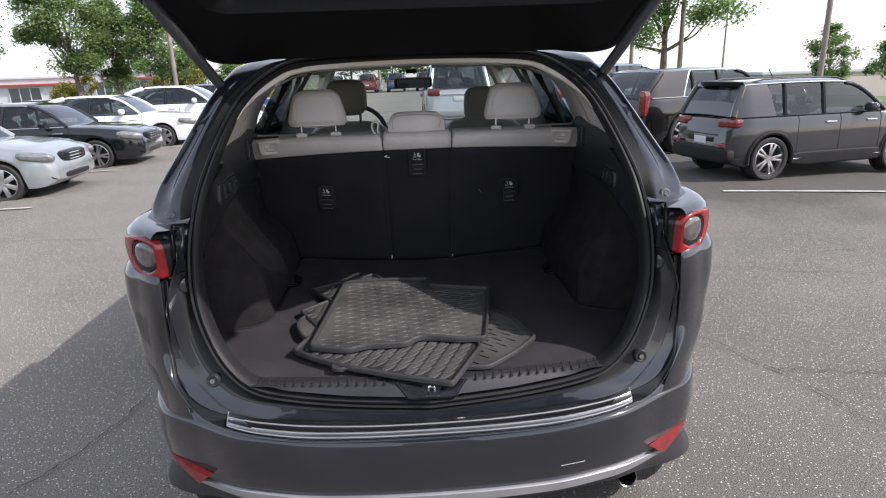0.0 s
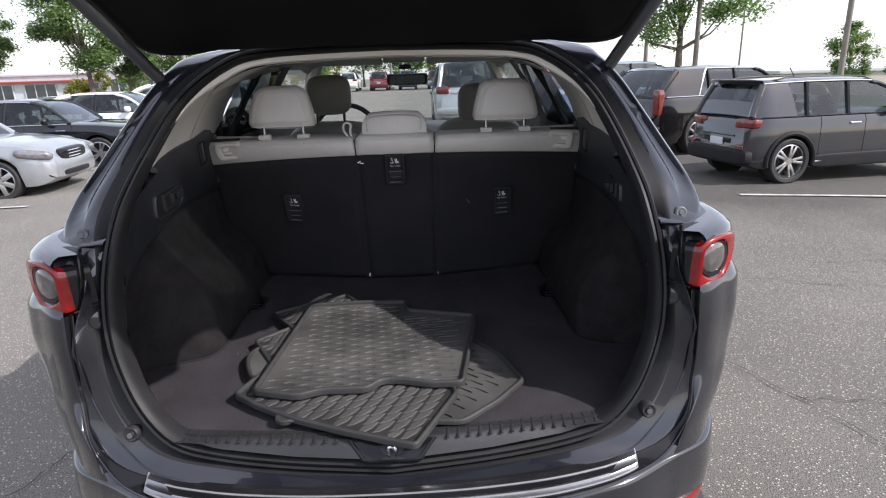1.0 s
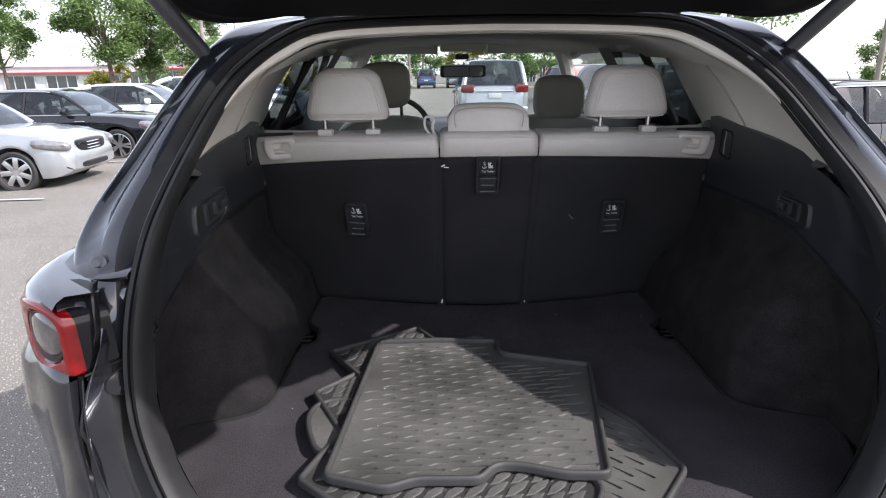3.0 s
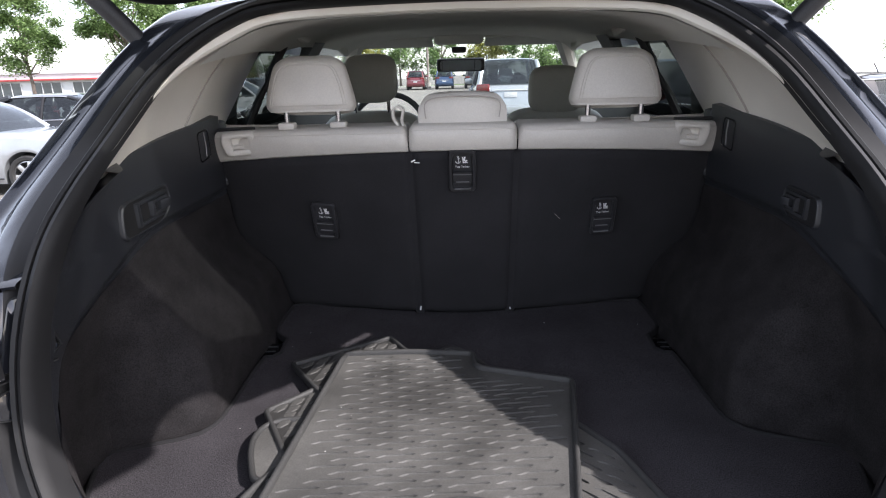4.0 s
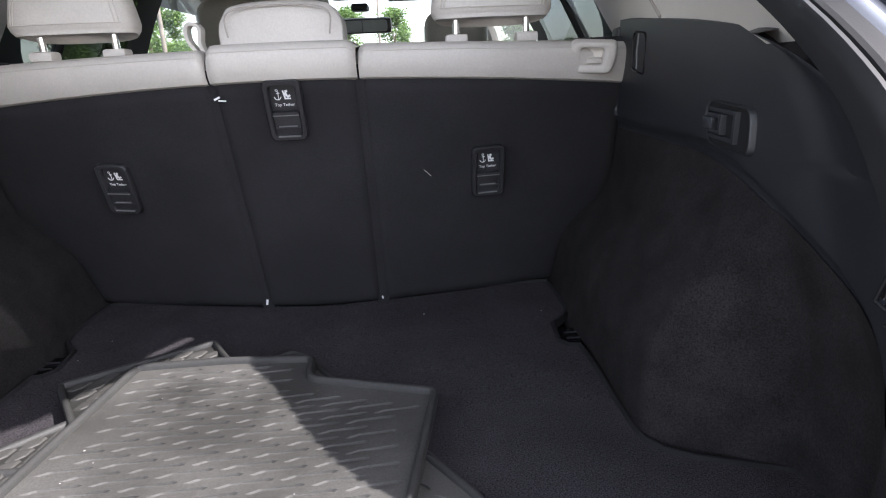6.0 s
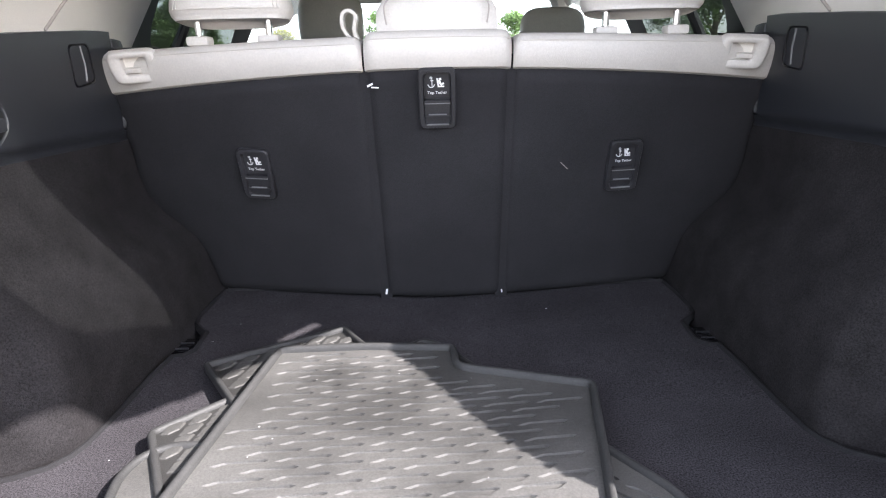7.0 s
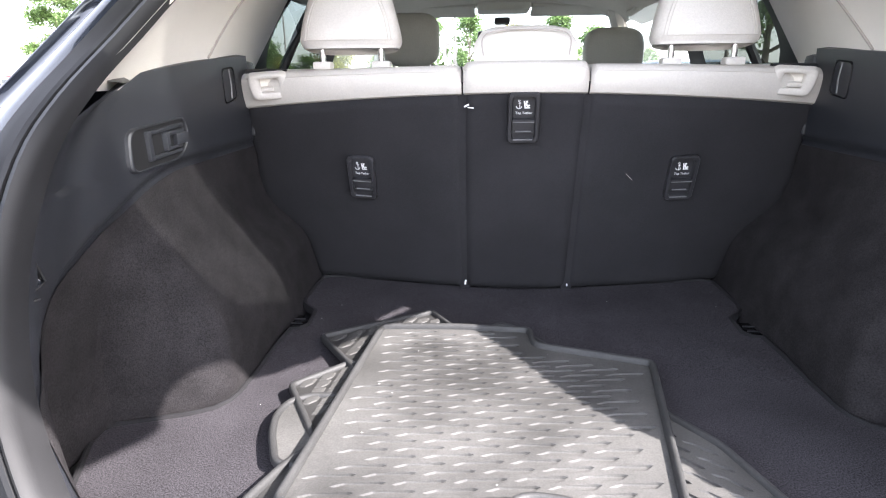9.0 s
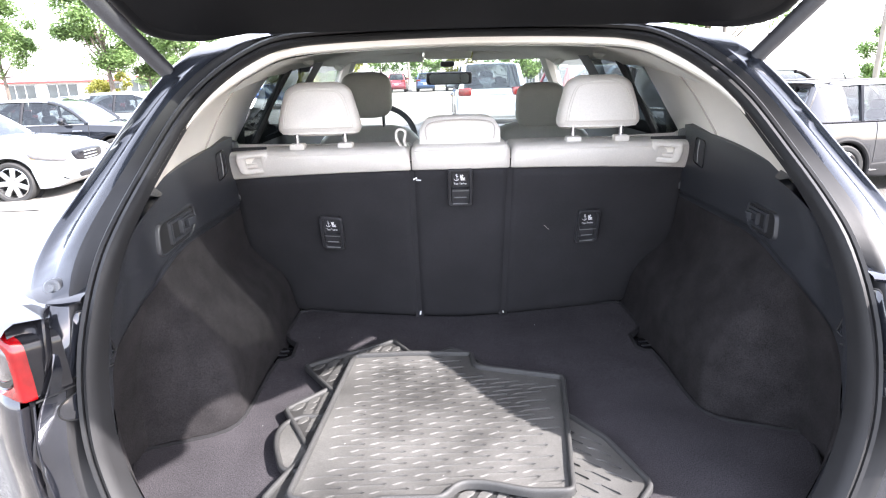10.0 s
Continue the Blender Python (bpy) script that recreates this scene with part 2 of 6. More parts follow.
M["tyre"] = mat("tyre_rubber", (0.020, 0.020, 0.020), 0.75, stain=0.2, stain_scale=10)
M["alloy"] = mat("alloy_wheel", (0.55, 0.55, 0.56), 0.28, 1.0, stain=0.1, stain_scale=8)
M["well"] = mat("wheel_well", (0.010, 0.010, 0.010), 0.9)
M["carglass"] = glass("tinted_car_glass", (0.30, 0.33, 0.33))
M["amber"] = mat("amber_lens", (0.65, 0.30, 0.06), 0.15, coat=1.0)
M["pole"] = mat("weathered_pole", (0.20, 0.17, 0.15), 0.7, stain=0.25, stain_scale=3)
M["wall_w"] = mat("pale_metal_wall", (0.52, 0.53, 0.55), 0.7, stain=0.1, stain_scale=0.5)
M["wall_b"] = mat("beige_block_wall", (0.42, 0.38, 0.34), 0.85, stain=0.12, stain_scale=0.3)
M["red"] = mat("red_band", (0.36, 0.05, 0.05), 0.6, stain=0.1, stain_scale=1)
M["shopglass"] = mat("shop_glass", (0.05, 0.06, 0.065), 0.08, coat=0.6, stain=0.3, stain_scale=0.7)


# ---- mesh helpers ----
def part(name, bm, material, parent=None, label="", smooth=True, crease=40):
    bmesh.ops.recalc_face_normals(bm, faces=bm.faces)
    me = bpy.data.meshes.new(name)
    bm.to_mesh(me)
    bm.free()
    for p in me.polygons:
        p.use_smooth = smooth
    for one in (material if isinstance(material, (list, tuple)) else (material,)):
        me.materials.append(one)
    if smooth:
        me.set_sharp_from_angle(angle=radians(crease))
    ob = new(name, me)
    if parent:
        ob.parent = parent
    if label:
        tagged(ob, label=label)
    return ob


def thing(name, label, category, group="", kind="", at=None):
    ob = new(name)
    if at is not None:
        ob.matrix_world = at
    return tagged(ob, label, category, group, kind)


def box(bm, x0, x1, y0, y1, z0, z1, m=None, bevel=0.0):
    r = bmesh.ops.create_cube(bm, size=1, matrix=Matrix.Translation(((x0 + x1) / 2, (y0 + y1) / 2, (z0 + z1) / 2)) @ Matrix.Diagonal((abs(x1 - x0), abs(y1 - y0), abs(z1 - z0), 1)))
    vs = r["verts"]
    if bevel:
        es = list({e for v in vs for e in v.link_edges})
        vs = list({v for f in bmesh.ops.bevel(bm, geom=es, offset=bevel, segments=2, profile=0.6, affect="EDGES")["faces"] for v in f.verts} | {v for v in vs if v.is_valid})
    if m is not None:
        bmesh.ops.transform(bm, matrix=m, verts=vs)
    return vs


def spline(pts, n):
    """n points along a smooth curve through pts."""
    pts = [Vector(p) for p in pts]
    out = []
    k = len(pts) - 1
    for i in range(n):
        u = i / (n - 1) * k
        j = min(int(u), k - 1)
        f = u - j
        p0, p1, p2, p3 = pts[max(j - 1, 0)], pts[j], pts[j + 1], pts[min(j + 2, k)]
        out.append(0.5 * ((2 * p1) + (p2 - p0) * f + (2 * p0 - 5 * p1 + 4 * p2 - p3) * f * f + (3 * p1 - p0 - 3 * p2 + p3) * f ** 3))
    return out


def loft(bm, rings, closed=True, cap=False, flip=False):
    rows = [[bm.verts.new(p) for p in r] for r in rings]
    n = len(rows[0])
    for a, b in zip(rows, rows[1:]):
        for i in range(n if closed else n - 1):
            j = (i + 1) % n
            q = [a[i], a[j], b[j], b[i]]
            q = [v for k, v in enumerate(q) if v not in q[:k]]
            if len(q) > 2:
                bm.faces.new(q)
    if cap:
        bm.faces.new(rows[0])
        bm.faces.new(rows[-1])
    return rows


def grid(bm, fn, us, vs):
    """A sheet fn(u, v) over the values us and vs."""
    rows = [[bm.verts.new(fn(u, v)) for v in vs] for u in us]
    for a, b in zip(rows, rows[1:]):
        for i in range(len(vs) - 1):
            bm.faces.new((a[i], a[i + 1], b[i + 1], b[i]))
    return rows


def solid(bm, thick):
    """Gives every face of bm a thickness."""
    bmesh.ops.recalc_face_normals(bm, faces=bm.faces)
    bmesh.ops.solidify(bm, geom=bm.faces[:], thickness=thick)


def tube(bm, pts, r, seg=10, cap=True):
    pts = [Vector(p) for p in pts]
    rings = []
    side = None
    for i, p in enumerate(pts):
        d = (pts[min(i + 1, len(pts) - 1)] - pts[max(i - 1, 0)]).normalized()
        if side is None:
            side = d.orthogonal().normalized()
        side = (side - d * side.dot(d)).normalized()
        up = d.cross(side)
        rr = r[i] if isinstance(r, (list, tuple)) else r
        rings.append([p + (side * math.cos(a) + up * math.sin(a)) * rr for a in (2 * math.pi * k / seg for k in range(seg))])
    loft(bm, rings, True, cap)


def lathe(bm, profile, seg, m):
    """profile: (radius, along) pairs turned round the local x axis."""
    rings = [[m @ Vector((h, r * math.cos(a), r * math.sin(a))) for a in (2 * math.pi * k / seg for k in range(seg))] for r, h in profile]
    loft(bm, rings, True, False)


def rounded(pts, r, seg=4):
    """A closed outline with its corners rounded by about r."""
    out = []
    n = len(pts)
    for i in range(n):
        p0, p1, p2 = Vector(pts[i - 1]), Vector(pts[i]), Vector(pts[(i + 1) % n])
        a, b = (p0 - p1), (p2 - p1)
        d = min(r, a.length * 0.45, b.length * 0.45)
        s, e = p1 + a.normalized() * d, p1 + b.normalized() * d
        for k in range(seg + 1):
            f = k / seg
            out.append(s * (1 - f) ** 2 + p1 * 2 * f * (1 - f) + e * f * f)
    return out


def inset(pts, d):
    """A closed outline moved inward by d (counter-clockwise outlines)."""
    n = len(pts)
    out = []
    for i in range(n):
        a, b = Vector(pts[i - 1]), Vector(pts[(i + 1) % n])
        t = (b - a).normalized()
        out.append(Vector(pts[i]) + Vector((-t.y, t.x)) * d)
    return out


def blob(bm, centre, size, p=2.6, m=None, nu=16, nv=20):
    """A cushion: a superellipsoid."""
    def f(u, v):
        c = lambda a: math.copysign(abs(math.cos(a)) ** (2 / p), math.cos(a))
        s = lambda a: math.copysign(abs(math.sin(a)) ** (2 / p), math.sin(a))
        q = Vector((size[0] * c(u) * c(v), size[1] * c(u) * s(v), size[2] * s(u)))
        q = m @ q if m is not None else q
        return Vector(centre) + q
    rings = [[f(-math.pi / 2 + math.pi * i / nu, 2 * math.pi * k / nv) for k in range(nv)] for i in range(nu + 1)]
    loft(bm, rings, True)
    bmesh.ops.remove_doubles(bm, verts=bm.verts[:], dist=1e-5)

# ---- ground ----
bm = bmesh.new()
xs = sorted({round(s * 1.5 * (1.17 ** k - 1), 3) for k in range(36) for s in (-1, 1)})


def fall(x):
    """The lot is crowned along its aisle and falls gently to both sides."""
    a = max(0, abs(x) - 5.0)
    return -3.2 * (1 - math.exp(-a * 0.06 / 3.2 * min(1, a / 4)))


grid(bm, lambda x, y: Vector((x, y + 4, fall(x) + 0.004 * noise.noise(Vector((x * 0.12, y * 0.12, 3))) - 0.004)), xs, xs)
tagged(part("ground", bm, M["asphalt"]), "grey weathered asphalt of a large car park", "ground", kind="structure")


def strip(name, label, pts, width, z, material, wob=0.0, cat="marking"):
    bm = bmesh.new()
    pts = [Vector((*p, 0)) for p in pts]
    rows = []
    for i, p in enumerate(pts):
        d = (pts[min(i + 1, len(pts) - 1)] - pts[max(i - 1, 0)]).normalized()
        s = Vector((-d.y, d.x, 0)) * width * 0.5 * (1 + wob * random.uniform(-1, 1))
        rows.append([bm.verts.new((*(p + s).xy, z + fall(p.x))), bm.verts.new((*(p - s).xy, z + fall(p.x)))])
    for a, b in zip(rows, rows[1:]):
        bm.faces.new((a[0], a[1], b[1], b[0]))
    return tagged(part(name, bm, material), label, cat, kind="structure")


LINES = [((3.75, 5.55), (9.2, 4.2)), ((4.0, 9.1), (9.6, 8.0)), ((-5.0, 6.45), (-10.5, 6.2)), ((-5.4, 9.75), (-10.8, 9.9)), ((-5.6, 13.6), (-11, 14.2)), ((-4.8, 3.4), (-10, 2.8))]
for a, b in LINES:
    strip("parking_line", "worn white painted parking bay line", [tuple(Vector(a).lerp(Vector(b), i / 24)) for i in range(25)], 0.075, 0.010, M["line"], 0.25)
random.seed(4)
for a, b, w in (((1.35, 2.4), (2.05, 0.35), 0.0055), ((2.05, 0.35), (2.6, -0.6), 0.005), ((1.75, 1.25), (2.9, 1.05), 0.005), ((-1.4, 1.3), (-1.75, 0.2), 0.005), ((3.1, 3.1), (6.4, 2.7), 0.006), ((2.9, 1.05), (4.0, 0.4), 0.005), ((-3.2, 4.6), (-6.4, 4.9), 0.006), ((-1.75, 0.2), (-2.3, -0.4), 0.006), ((1.9, 2.9), (4.4, 2.2), 0.0055)):
    n = 40
    pts = []
    off = 0.0
    for i in range(n + 1):
        f = i / n
        off = off * 0.85 + random.uniform(-0.018, 0.018)
        d = (Vector(b) - Vector(a))
        pts.append(Vector(a) + d * f + Vector((-d.y, d.x)).normalized() * off)
    strip("asphalt_crack", "thin dark meandering crack in the asphalt", [tuple(p) for p in pts], w, 0.008, M["crack"], 0.7, "crack")

# ---- the subject: a dark grey SUV with its liftgate open ----
suv = thing("suv", "dark grey metallic SUV with its liftgate open and pale leather seats", "car")

CORNER_Y, CORNER_Z = -1.27, 1.50
S_KEYS = [(0, -.05, .722), (.2, -.03, .727), (.36, -.012, .742), (.45, 0, .768), (.515, .025, .83), (.555, .05, .92), (.57, .07, 1.0), (.57, .1, 1.1), (.558, .15, 1.2),
          (.55, .22, 1.265), (.542, .33, 1.335), (.52, .43, 1.41), (.485, .5, 1.463), (.43, .555, 1.508), (.36, .59, 1.536), (.2, .61, 1.547), (0, .62, 1.551)]
B_KEYS = [(0, -.085, .69), (.2, -.075, .69), (.4, -.05, .695), (.56, -.012, .71), (.64, .025, .775), (.668, .05, .885), (.645, .066, .995), (.620, .1, 1.09), (.690, .165, 1.165),
          (.693, .225, 1.225), (.663, .303, 1.30), (.623, .413, 1.40), (.598, .485, 1.46), (.563, .545, 1.51), (.52, .605, 1.542), (.3, .645, 1.572), (0, .66, 1.58)]
HALF = 65


def proud(p):
    """The corner round the tail lamps bulges back and inward from the keys below."""
    p = Vector(p)
    k = min(1, max(0, (p.z - .84) / .14)) * min(1, max(0, (1.180 - p.z) / .035))
    return p.lerp(Vector((0, CORNER_Y, CORNER_Z)), .028 * k * k * (3 - 2 * k))


S_HALF, B_HALF = spline(S_KEYS, HALF), [proud(p) for p in spline(B_KEYS, HALF)]


def whole(half):
    return half + [Vector((-p.x, p.y, p.z)) for p in half[-2:0:-1]]


def off(half, out, dy, mirror=True):
    res = []
    for i, p in enumerate(half):
        a, b = half[max(i - 1, 0)], half[min(i + 1, len(half) - 1)]
        t = Vector((b.x - a.x, 0, b.z - a.z)).normalized()
        q = p + Vector((t.z, 0, -t.x)) * out + Vector((0, dy, 0))
        if i in (0, len(half) - 1):
            q.x = 0
        res.append(q)
    return whole(res) if mirror else res


def s_at(z, half=None):
    """The opening's edge at a height, on the right-hand side."""
    half = half or S_HALF
    for a, b in zip(half[12:], half[13:]):
        if a.z <= z <= b.z:
            f = (z - a.z) / (b.z - a.z + 1e-9)
            return a.lerp(b, f)
    return half[12] if z < half[12].z else half[-1]


bm = bmesh.new()
loft(bm, [off(S_HALF, -.007, .035), off(S_HALF, -.007, .008), off(S_HALF, -.004, -.005), off(S_HALF, .001, -.011), off(S_HALF, .007, -.008), off(S_HALF, .0085, .003)])
part("inner_seal_lip", bm, M["seal"], suv, "soft black rubber weatherstrip")
bm = bmesh.new()
loft(bm, [off(S_HALF, .0085, .003), off(S_HALF, .011, -.008), off(S_HALF, .016, -.010), off(S_HALF, .0205, -.002), off(S_HALF, .021, .02)])
part("outer_seal_lip", bm, M["seal"], suv)


def mixring(f, dy):
    a, b = off(S_HALF, .021, 0, False), B_HALF
    return whole([p.lerp(q, f) + Vector((0, dy, 0)) for p, q in zip(a, b)])


def pressed(f, dy, relief):
    """A ring of the frame whose relief shows on the upper pillars alone."""
    return [p + Vector((0, relief * min(1, max(0, (p.z - 1.19) / .06)) * min(1, max(0, (1.50 - p.z) / .05)), 0)) for p in mixring(f, dy)]


bm = bmesh.new()
loft(bm, [mixring(0, .02), mixring(.1, .018), mixring(.22, .004), mixring(.32, .0), pressed(.36, 0, -.004), pressed(.54, 0, -.008), pressed(.58, 0, -.003), pressed(.61, 0, .006), pressed(.88, -.003, .010), pressed(.93, -.004, .002), mixring(.97, -.003), mixring(1, 0)])
around = len(whole(S_HALF))
bm.faces.ensure_lookup_table()
for k, f in enumerate(bm.faces):
    f.material_index = 2 if k < 3 * around else (1 if f.calc_center_median().z > 1.172 else 0)
part("opening_frame", bm, [M["jamb"], M["pillar"], M["seal"]], suv, "dark grey painted frame round the load opening", crease=75)
JAMB = [p.lerp(q, f) for f in (.2, .3, .4, .5, .6, .7, .8, .9) for p, q in zip(off(S_HALF, .021, 0, False), B_HALF)]


def jamb_y(x, z):
    """How far back the painted frame's face lies at a place on it."""
    near = sorted(((p.x - x) ** 2 + (p.z - z) ** 2, p.x, p.z, p.y) for p in JAMB)[:14]
    plane = np.linalg.lstsq(np.array([(1.0, a - x, b - z) for d, a, b, y in near]), np.array([y for d, a, b, y in near]), rcond=None)[0]
    return float(plane[0])


# the bumper's crest, the foot of the painted frame, and the body's outline at a height
CREST = [(0, -.150, .683), (.15, -.149, .684), (.295, -.140, .686), (.40, -.118, .689), (.467, -.093, .691), (.551, -.044, .693), (.607, -.004, .718), (.636, .014, .765), (.645, .031, .832), (.653, .043, .885), (.657, .053, .958), (.656, .060, 1.027)]
FOOT = [(0, -.088, .695), (.15, -.083, .695), (.295, -.066, .696), (.38, -.052, .697), (.453, -.036, .700), (.519, -.014, .715), (.588, .021, .773), (.618, .035, .825), (.634, .045, .87), (.642, .053, .915), (.645, .061, .958), (.641, .069, 1.027)]
crest, foot = [proud(p) for p in spline(CREST, 60)], [proud(p) for p in spline(FOOT, 60)]


def along(line, k):
    """A point on crest or foot by key number."""
    f = k / 11 * 59
    i = min(int(f), 58)
    return line[i].lerp(line[i + 1], f - i)


def contour(z):
    """Keys of the body's outline from the crest round the corner and forward along the flank."""
    rise = [p for p in crest if p.x > .5505 or p.z > .72]
    if z <= rise[0].z:
        c = Vector((.551, -.044, z))
    elif z >= rise[-1].z:
        up = z - rise[-1].z
        back = min(1, max(0, up - .014) / .03)
        c = Vector((rise[-1].x + .012 * back, rise[-1].y + .040 * back + .3 * up, z))
    else:
        c = next(a.lerp(b, (z - a.z) / (b.z - a.z)) for a, b in zip(rise, rise[1:]) if a.z <= z <= b.z)
    k = min(1, max(0, (z - .693) / .17))
    k = k * k * (3 - 2 * k)
    w = .786 - .055 * max(0, (z - 1.04) / .125) ** 2 - .012 * max(0, (.85 - z) / .15)
    low = [(.606, -.022), (.670, .020), (.720, .092), (.750, .17), (.766, .3), (.774, .6)]
    high = [(c.x + .028, c.y + .006), (c.x + .068, c.y + .034), (w - .026, c.y + .085), (w - .007, .24), (w, .45), (w + .004, .7)]
    return [c] + [Vector((a[0] + (b[0] - a[0]) * k, a[1] + (b[1] - a[1]) * k, z)) for a, b in zip(low, high)]

# side body, right and left
for side in (1, -1):
    bm = bmesh.new()
    rows = []
    for k in range(30):
        z = .693 + (1.165 - .693) * k / 29
        rows.append([Vector((v.x * side, v.y, v.z)) for v in spline(contour(z) + [Vector((.792, 1.2, z)), Vector((.782, 2.4, z)), Vector((.742, 3.4, z))], 44)])
    loft(bm, rows, False)
    part("quarter_panel", bm, M["paint"], suv)
    # rubber stops, studs and blanking caps
    for nm, c, r, mt, deep in (("bump_stop", (.544, 0, .779), .017, "black", .012), ("stud_cap", (.634, 0, 1.178), .013, "stud", .005)):
        c = (c[0], jamb_y(c[0], c[2]) - .003, c[2])
        bm = bmesh.new()
        m = Matrix.Translation((c[0] * side, c[1], c[2])) @ Euler((0, 0, radians(-90))).to_matrix().to_4x4() @ Euler((0, radians(-12), 0)).to_matrix().to_4x4()
        lathe(bm, [(0.0005, deep), (r * .35, deep), (r * .45, deep * .6), (r * .8, deep * .8), (r, deep * .4), (r * 1.05, -.02)], 20, m)
        part(nm, bm, M[mt], suv)
        if nm == "bump_stop":
            bm = bmesh.new()
            lathe(bm, [(0.0004, deep + .001), (.006, deep + .001), (.0065, deep - .003)], 12, m)
            part("bump_stop_screw", bm, M["steel"], suv)

    def on_jamb(x, z, lift):
        q = proud((x, .08, z))
        return Vector((q.x * side, jamb_y(q.x, q.z) - lift, q.z))
    # flush blanking cap with its groove
    turn = [2 * math.pi * k / 28 for k in range(28)]
    bm = bmesh.new()
    loft(bm, [[on_jamb(.607 + r * math.cos(a), 1.002 + r * 1.08 * math.sin(a), d) for a in turn] for r, d in ((.0175, -.001), (.0168, .0014), (.012, .0020), (.0005, .0022))])
    part("blanking_cap", bm, M["jamb"], suv)
    bm = bmesh.new()
    tube(bm, [on_jamb(.607 + .0183 * math.cos(a), 1.002 + .0198 * math.sin(a), .0004) for a in turn + turn[:1]], .0013, 6, False)
    part("cap_groove", bm, M["seal"], suv)
    # tall blank plate above it, between two panel seams
    ol = rounded([(.587, 1.044), (.616, 1.044), (.612, 1.137), (.587, 1.137)], .006)
    mid = sum((Vector((p.x, p.y)) for p in ol), Vector((0, 0))) / len(ol)
    bm = bmesh.new()
    loft(bm, [[on_jamb(mid.x + (p.x - mid.x) * q, mid.y + (p.y - mid.y) * q, d) for p in ol] for q, d in ((1, -.002), (.97, .0018), (.90, .0026), (.5, .0030), (.02, .0032))])
    part("pillar_blank", bm, M["jamb"], suv)
    bm = bmesh.new()
    tube(bm, [on_jamb(p.x, p.y, .0004) for p in ol + ol[:1]], .0014, 6, False)
    part("blank_groove", bm, M["seal"], suv)
    bm = bmesh.new()
    tube(bm, [on_jamb(.586 + .05 * k / 8, 1.034, .0006) for k in range(9)], .0016, 6)
    part("panel_seam", bm, M["seal"], suv)
    # tail lamp: flat inboard edge, round outboard, on a bowed surface
    lamp = part("tail_lamp", bmesh.new(), M["redlens"], suv, "round-edged red tail lamp with a smoky centre")
    ax = Vector((.787 * side, .617, 0)).normalized()
    nr = Vector((.617 * side, -.787, 0.05)).normalized()

    def lamp_at(u, v, d):
        return proud(Vector((.644 * side, .065, 1.04)) + ax * u + Vector((0, 0, v)) + nr * (d + .014 * (1 - (2 * u / .154 - 1) ** 2)))
    edge = [(p.x, p.y) for p in spline([(u, v, 0) for u, v in ((0, -.001), (.0005, .020), (.002, .045), (.008, .084), (.045, .098), (.100, .096), (.147, .083), (.154, .056), (.134, .024), (.098, .0), (.045, -.011), (.008, -.007), (0, -.001))], 61)][:-1]
    LU, LV = .052, .051

    def ring(s, d):
        return [lamp_at(LU + (u - LU) * s, LV + (v - LV) * s, d) for u, v in edge]

    def eye(a, b, d, du=0.0, dv=0.0):
        return [lamp_at(LU + du + a * math.cos(t), LV + dv + b * math.sin(t), d) for t in (math.atan2(v - LV, u - LU) for u, v in edge)]
    bm = bmesh.new()
    loft(bm, [ring(1.0, -.012), ring(1.0, .001), ring(.975, .005), ring(.92, .0065), ring(.84, .0068)])
    bm.to_mesh(lamp.data)
    bm.free()
    for p in lamp.data.polygons:
        p.use_smooth = True
    bm = bmesh.new()
    lo, hi = ring(.84, .0066), eye(.051, .042, .004, .003, -.004)
    loft(bm, [lo, [p.lerp(q, .5) + nr * .0015 for p, q in zip(lo, hi)], hi, eye(.049, .040, -.002, .003, -.004)])
    part("inner_lens", bm, M["redlens"], lamp, "dark red inner lens")
    bm = bmesh.new()
    loft(bm, [eye(.050, .041, -.001, .003, -.004), eye(.047, .038, .003, .002, -.003), eye(.041, .033, .002), eye(.039, .031, -.001)])
    part("lamp_ring", bm, M["blackgloss"], lamp)
    bm = bmesh.new()
    loft(bm, [eye(.040, .032, .001), eye(.036, .029, .004), eye(.022, .018, .006), eye(.0005, .0004, .0068)])
    part("lamp_centre", bm, M["clearlens"], lamp, "smoky grey lamp centre")
    bm = bmesh.new()
    loft(bm, [ring(1.0, -.012), ring(.985, -.03), ring(.95, -.06)])
    part("lamp_body", bm, M["blackgloss"], lamp, "black lamp body")
    # painted brow over the lamp
    bm = bmesh.new()
    low = spline([(.657, .066, 1.127), (.700, .092, 1.135), (.742, .130, 1.133), (.768, .178, 1.124), (.774, .260, 1.112)], 15)
    low = [proud(p) for p in low]
    high = spline([(.650, .078, 1.151), (.678, .112, 1.160), (.708, .150, 1.170), (.722, .200, 1.176), (.724, .280, 1.178)], 15)
    high = [proud(p) for p in high]
    rows = []
    for i, (a, b) in enumerate(zip(low, high)):
        f = i / 14
        bulge = Vector((.0045 + .010 * f, -.008 + .004 * f, .002 + .004 * f))
        rows.append([Vector((p.x * side, p.y, p.z)) for p in (a + Vector((-.006, .010, .001)), a + Vector((-.001, .001, -.0005)), a + Vector((.001, -.001, .003)), a.lerp(b, .35) + bulge, a.lerp(b, .7) + bulge * .8, b, b + Vector((-.03, .03, -.004)))])
    loft(bm, rows, False)
    part("lamp_brow", bm, M["paint"], suv)
    # shiny black housing between the painted flange and the lamp
    bm = bmesh.new()
    left = spline([(.637, .074, 1.024), (.629, .088, 1.060), (.620, .092, 1.095), (.622, .100, 1.130), (.626, .112, 1.160)], 13)
    right = spline([(.648, .070, 1.024), (.650, .070, 1.060), (.656, .072, 1.100), (.662, .076, 1.140), (.690, .120, 1.158)], 13)
    left, right = [proud(p) for p in left], [proud(p) for p in right]
